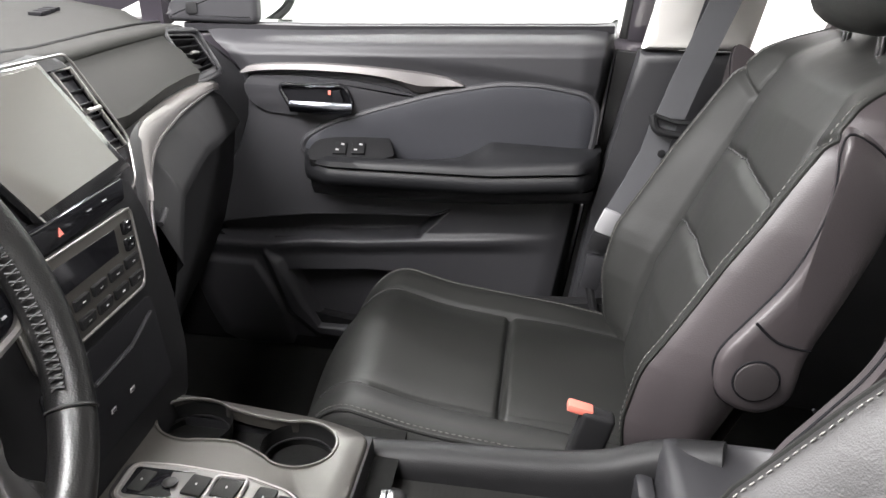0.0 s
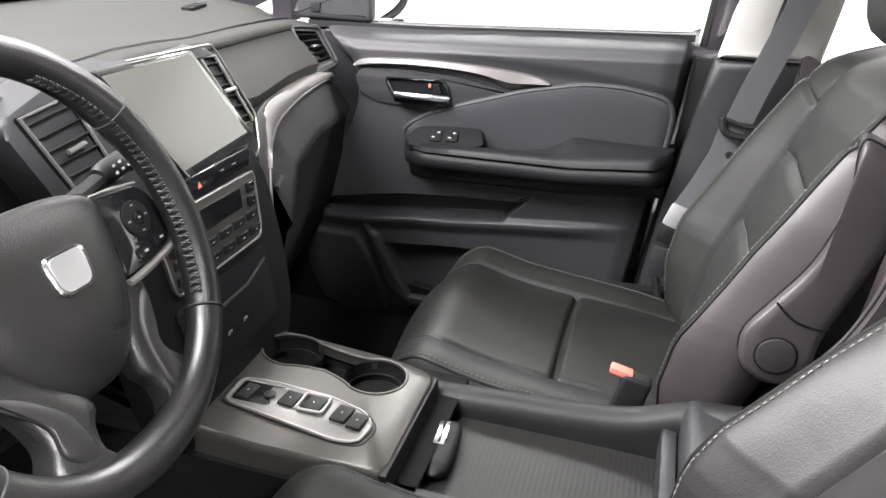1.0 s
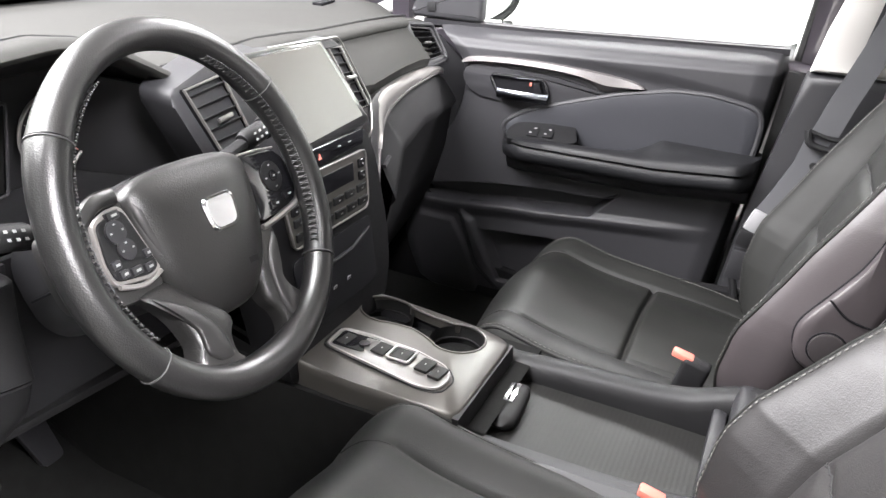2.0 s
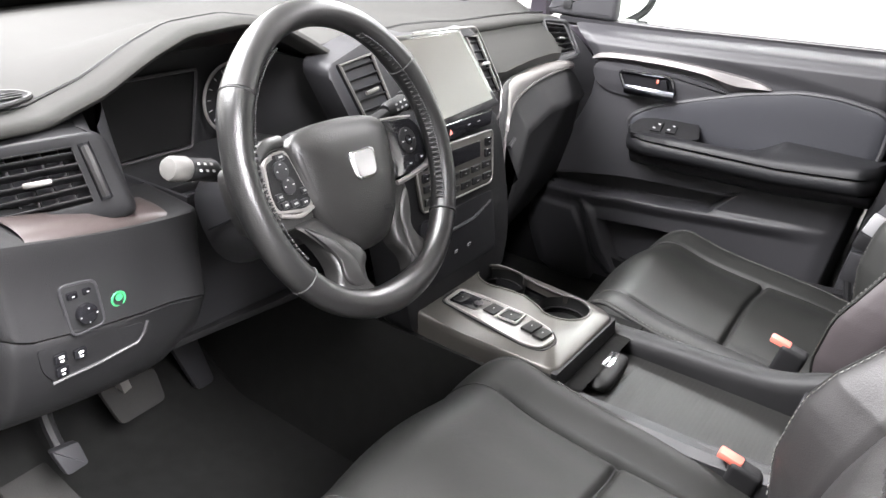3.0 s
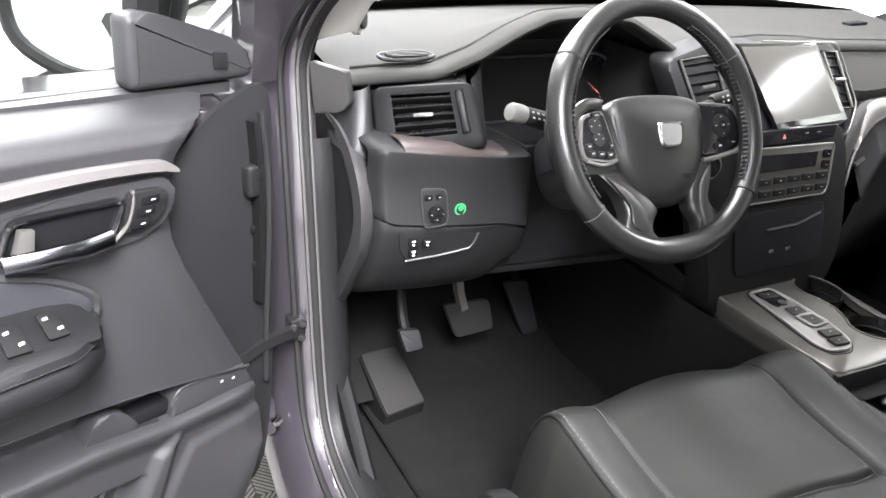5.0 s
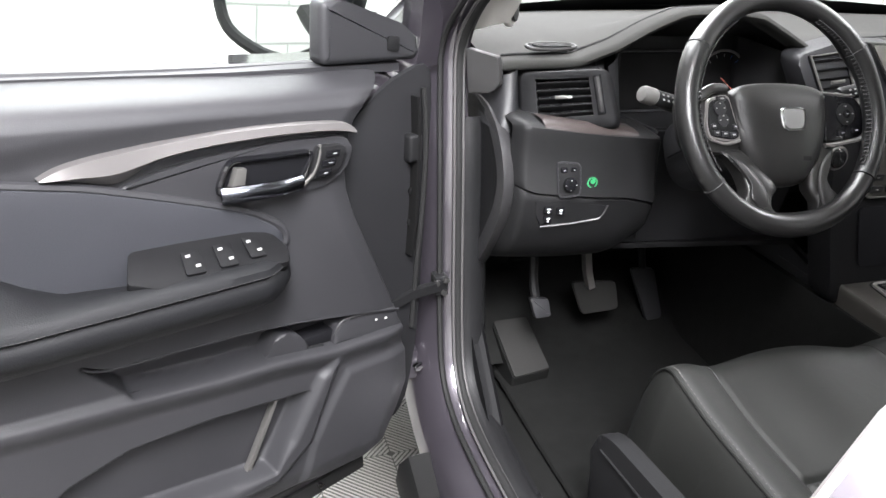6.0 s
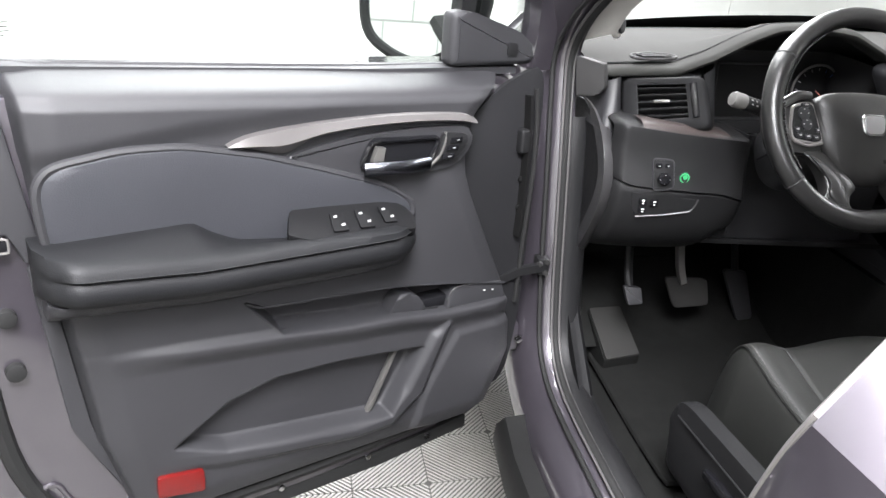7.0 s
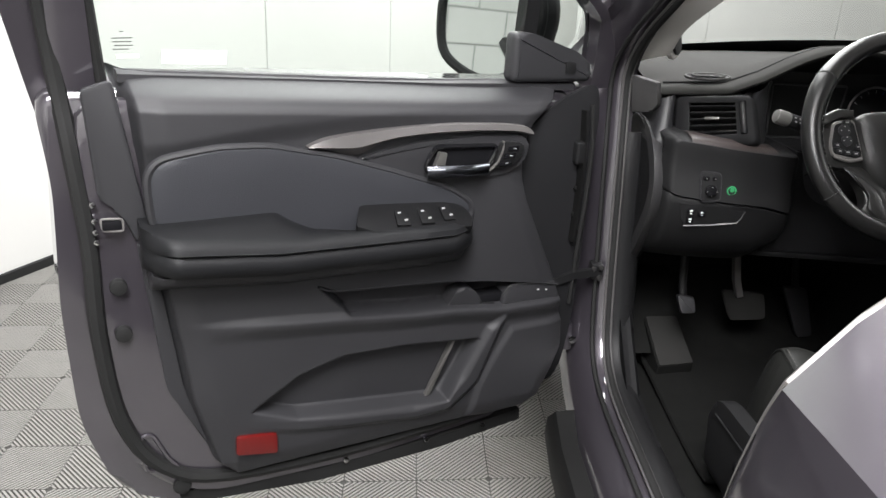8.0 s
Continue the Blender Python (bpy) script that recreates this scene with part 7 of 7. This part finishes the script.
    part("cup_well", plate([(-0.02, -0.14, 0.626), (0.11, -0.14, 0.626), (0.11, 0.09, 0.626), (-0.02, 0.09, 0.626)], (0, 0, -0.01)), CUP, c)
    # selector panel
    po = rounded([(-0.096, 0.064, 0), (-0.044, 0.066, 0), (-0.037, 0.020, 0), (-0.039, -0.055, 0), (-0.055, -0.108, 0), (-0.078, -0.126, 0), (-0.114, -0.120, 0), (-0.120, -0.095, 0)], 0.012, 4)
    sp = part("selector_panel", plate([V((p.x, p.y, top_z(p) - 0.001)) for p in po], (0, 0, 0.0045), 0.0015), SELECT, c, "silver gear selector panel")
    part("selector_rim", tube([V((p.x, p.y, top_z(p) + 0.0030)) for p in po], 0.0022, 6, closed=True), SATIN, sp)
    mo = [ctr2 + (p - ctr2) * 1.07 for ctr2 in (V((-0.075, -0.03, 0)),) for p in po]
    part("selector_groove", tube([V((p.x, p.y, top_z(p) + 0.0002)) for p in mo], 0.0016, 6, closed=True), HARD, sp)
    dk = rounded([(-0.091, 0.059, 0), (-0.049, 0.060, 0), (-0.044, -0.010, 0), (-0.050, -0.026, 0), (-0.083, -0.029, 0), (-0.087, -0.014, 0)], 0.005, 3)
    part("selector_inlay", plate([V((p.x, p.y, top_z(p) + 0.0032)) for p in dk], (0, 0, 0.0012), 0.0004), GLOSS, sp)
    for (x, y), (w, h), m in (((-0.069, 0.046), (0.032, 0.017), TRAYMAT), ((-0.066, -0.011), (0.030, 0.022), TRAYMAT), ((-0.065, -0.043), (0.028, 0.026), TRAYMAT), ((-0.073, -0.084), (0.032, 0.021), TRAYMAT), ((-0.081, -0.107), (0.030, 0.019), TRAYMAT)):
        ob = part("gear_button", box((x, y, zt + 0.0065), (w, h, 0.005), 0.002, rot=Matrix.Rotation(radians(-6), 3, "Z")), m, sp)
        bar(ob, (x, y, zt + 0.0092), (1, 0, 0), (0, 1, 0), 0.006, 0.004, (0, 0, 1), WHITE)
    part("selector_lever", disc((-0.068, 0.016, zt + 0.008), (0, 0, 1), 0.008, 0.002, 16, 0.0008), SPOKE, sp)
    part("park_frame", tube(rounded([(-0.083, -0.026, zt + 0.0078), (-0.048, -0.026, zt + 0.0078), (-0.047, -0.060, zt + 0.0078), (-0.082, -0.060, zt + 0.0078)], 0.006, 3), 0.0022, 6, closed=True), SATIN, sp)
    # sides of the console
    for sx in (-1, 1):
        xs = 0.148 if sx < 0 else 0.100
        sd = [(-0.56, 0.40), (-0.56, 0.70), (-0.47, 0.712), (-0.30, 0.700), (-0.172, 0.700), (-0.165, 0.70), (0.10, 0.708), (0.22, 0.74), (0.30, 0.78), (0.40, 0.78), (0.40, 0.40)]
        part("console_side", plate([(sx * xs, y, z) for y, z in sd], (-sx * 0.02, 0, 0), 0.008, 2), PLASTIC, c)
    part("console_nose", plate([(-0.15, 0.10, 0.715), (0.11, 0.10, 0.715), (0.11, 0.24, 0.72), (-0.15, 0.24, 0.72)], (0, 0, -0.02), 0.005), PLASTIC, c)
    part("nose_label", plate([(-0.080, 0.162, 0.729), (-0.012, 0.175, 0.729), (-0.012, 0.157, 0.729), (-0.076, 0.146, 0.729)], (0, 0, 0.0008)), LABEL, c, "pale yellow paper label")
    # tray behind the panel
    part("panel_step", plate([(-0.155, -0.170, 0.728), (0.068, -0.168, 0.724), (0.066, -0.174, 0.672), (-0.15, -0.176, 0.672)], (0, 0.01, 0), 0.002), HARD, c)
    rows = [[V((x, y, 0.676 + 0.0002 * math.sin(y * 900))) for x in (-0.125, -0.04, 0.062)] for y in np.linspace(-0.47, -0.172, 150)]
    part("tray_mat", surface(rows), TRAYMAT, c, "ribbed dark tray lid", sharp=80)
    rail = spl([(0.082, -0.150, 0.690), (0.083, -0.25, 0.697), (0.083, -0.37, 0.704), (0.082, -0.44, 0.716), (0.078, -0.50, 0.742), (0.06, -0.56, 0.76)], 6)
    part("tray_rail", sweep(rail, [(-0.022, -0.05), (0.024, -0.05), (0.024, -0.01), (0.021, 0.004), (0.014, 0.011), (0.004, 0.014), (-0.008, 0.013), (-0.016, 0.009), (-0.020, 0.0), (-0.021, -0.012)]), KNEE, c, sharp=60)
    rail = spl([(-0.142, -0.165, 0.692), (-0.145, -0.30, 0.697), (-0.147, -0.40, 0.700), (-0.147, -0.50, 0.71), (-0.14, -0.56, 0.73)], 6)
    part("tray_rail", sweep(rail, [(-0.020, -0.05), (0.022, -0.05), (0.020, 0.0), (0.008, 0.008), (-0.014, 0.006), (-0.020, 0.0)]), PLASTIC, c)
    part("console_bin", box((-0.03, -0.60, 0.66), (0.25, 0.22, 0.20), 0.02, 3), PLASTIC, c)
    part("tray_edge", box((-0.03, -0.478, 0.70), (0.19, 0.02, 0.05), 0.006), PLASTIC, c)
    return c


def key_fob():
    f = thing("key_fob", "black car key fob with bright metal clip in the tray", "key fob")
    a, b = V((-0.088, -0.206, 0.687)), V((0.026, -0.199, 0.688))
    rows = []
    ax = (b - a).normalized()
    sd = ax.cross(V((0, 0, 1))).normalized()
    for i in range(13):
        t = i / 12
        k = math.sqrt(max(0.04, 1 - (2 * t - 1) ** 6))
        c = a.lerp(b, t)
        rows.append([c + sd * (0.021 * k) * math.copysign(abs(math.cos(q)) ** 0.6, math.cos(q)) + V((0, 0, 0.011 * k * math.copysign(abs(math.sin(q)) ** 0.7, math.sin(q)))) for q in np.linspace(0, 2 * math.pi, 16, endpoint=False)])
    part("fob_case", surface(rows, closed_u=True, caps=True), CUP, f)
    m = a.lerp(b, 0.64) + V((0, 0.003, 0.0110))
    part("fob_clip", box(m, (0.050, 0.015, 0.003), 0.0012, rot=Matrix.Rotation(math.atan2(ax.y, ax.x), 3, "Z")), CHROME, f, "bright metal strip")
    part("fob_slot", box(m + V((0, 0, 0.0012)), (0.044, 0.003, 0.002), 0.0005, rot=Matrix.Rotation(math.atan2(ax.y, ax.x), 3, "Z")), DARK, f)


# ---- pedals and footwell ----


def pedals():
    b = thing("brake_pedal", "wide ribbed brake pedal on a bright arm", "pedal", group="pedals")
    po = rounded([(-0.488, 0.425, 0.605), (-0.385, 0.425, 0.598), (-0.380, 0.405, 0.540), (-0.465, 0.405, 0.535)], 0.012, 3)
    part("pedal_pad", plate(po, (0, 0.012, -0.003), 0.004), MAT_RUBBER, b)
    part("pedal_arm", sweep([(-0.452, 0.412, 0.598), (-0.468, 0.405, 0.64), (-0.480, 0.415, 0.74)], [(-0.007, -0.010), (0.007, -0.010), (0.007, 0.010), (-0.007, 0.010)], up=(0, 1, 0)), SATIN, b, "bright metal arm")
    p = thing("parking_brake_pedal", "small black parking brake pedal on a dark arm", "pedal", group="pedals")
    po = rounded([(-0.636, 0.305, 0.643), (-0.597, 0.305, 0.638), (-0.594, 0.29, 0.607), (-0.626, 0.29, 0.605)], 0.006, 3)
    part("pedal_pad", plate(po, (0, 0.014, -0.003), 0.004), PLASTIC, p)
    part("pedal_arm", tube(spl([(-0.615, 0.32, 0.625), (-0.612, 0.35, 0.66), (-0.605, 0.38, 0.75)], 5), 0.009, 8), HARD, p)
    a = thing("accelerator_pedal", "tall black accelerator pedal", "pedal", group="pedals")
    po = rounded([(-0.305, 0.50, 0.585), (-0.245, 0.50, 0.58), (-0.222, 0.47, 0.465), (-0.262, 0.47, 0.462)], 0.012, 3)
    part("pedal_pad", plate(po, (0, 0.014, -0.003), 0.004), PLASTIC, a)
    part("pedal_arm", tube([(-0.27, 0.505, 0.56), (-0.28, 0.53, 0.68), (-0.28, 0.55, 0.76)], 0.009, 8), HARD, a)
    part("sensor", box((-0.43, 0.50, 0.745), (0.03, 0.03, 0.012), 0.003), WHITE, b)
    f = thing("foot_rest", "worn grey foot rest pad beside the pedals", "foot rest")
    fo = rounded([(-0.662, 0.415, 0.534), (-0.588, 0.420, 0.534), (-0.566, 0.330, 0.462), (-0.646, 0.318, 0.458)], 0.006, 3)
    part("rest_pad", plate(fo, (0, -0.003, 0.005), 0.002), MAT_RUBBER, f)
    part("rest_wedge", plate([V((p.x * 1.06 + 0.037, p.y, p.z - 0.001)) for p in fo], (0, 0.03, -0.12)), CARPET, f)
    hump = [[V((x, y, z)) for x in np.linspace(-0.70, -0.575, 6)] for y, z in ((0.36, 0.47), (0.42, 0.535), (0.47, 0.575), (0.52, 0.60), (0.58, 0.60))]
    part("carpet_hump", surface(hump), CARPET, f)
    m = thing("floor_mat", "black carpet floor mat in the driver footwell", "floor mat")
    rows = [[V((x, y, 0.432 + 0.006 * math.sin(x * 13 + y * 9) + 0.20 * max(0, (y - 0.42) / 0.34) ** 1.4)) for x in np.linspace(-0.66, -0.19, 24)] for y in np.linspace(-0.05, 0.66, 30)]
    bm = surface(rows)
    bmesh.ops.solidify(bm, geom=bm.faces[:], thickness=0.01)
    part("mat_top", bm, CARPET, m)
    e = [rows[0][i] for i in range(24)] + [r[-1] for r in rows] + [rows[-1][i] for i in range(23, -1, -1)] + [r[0] for r in rows[::-1]]
    part("mat_binding", tube(e[::2], 0.006, 6, closed=True), CARPET, m)


dashboard()
steering_wheel()
console()
key_fob()
pedals()
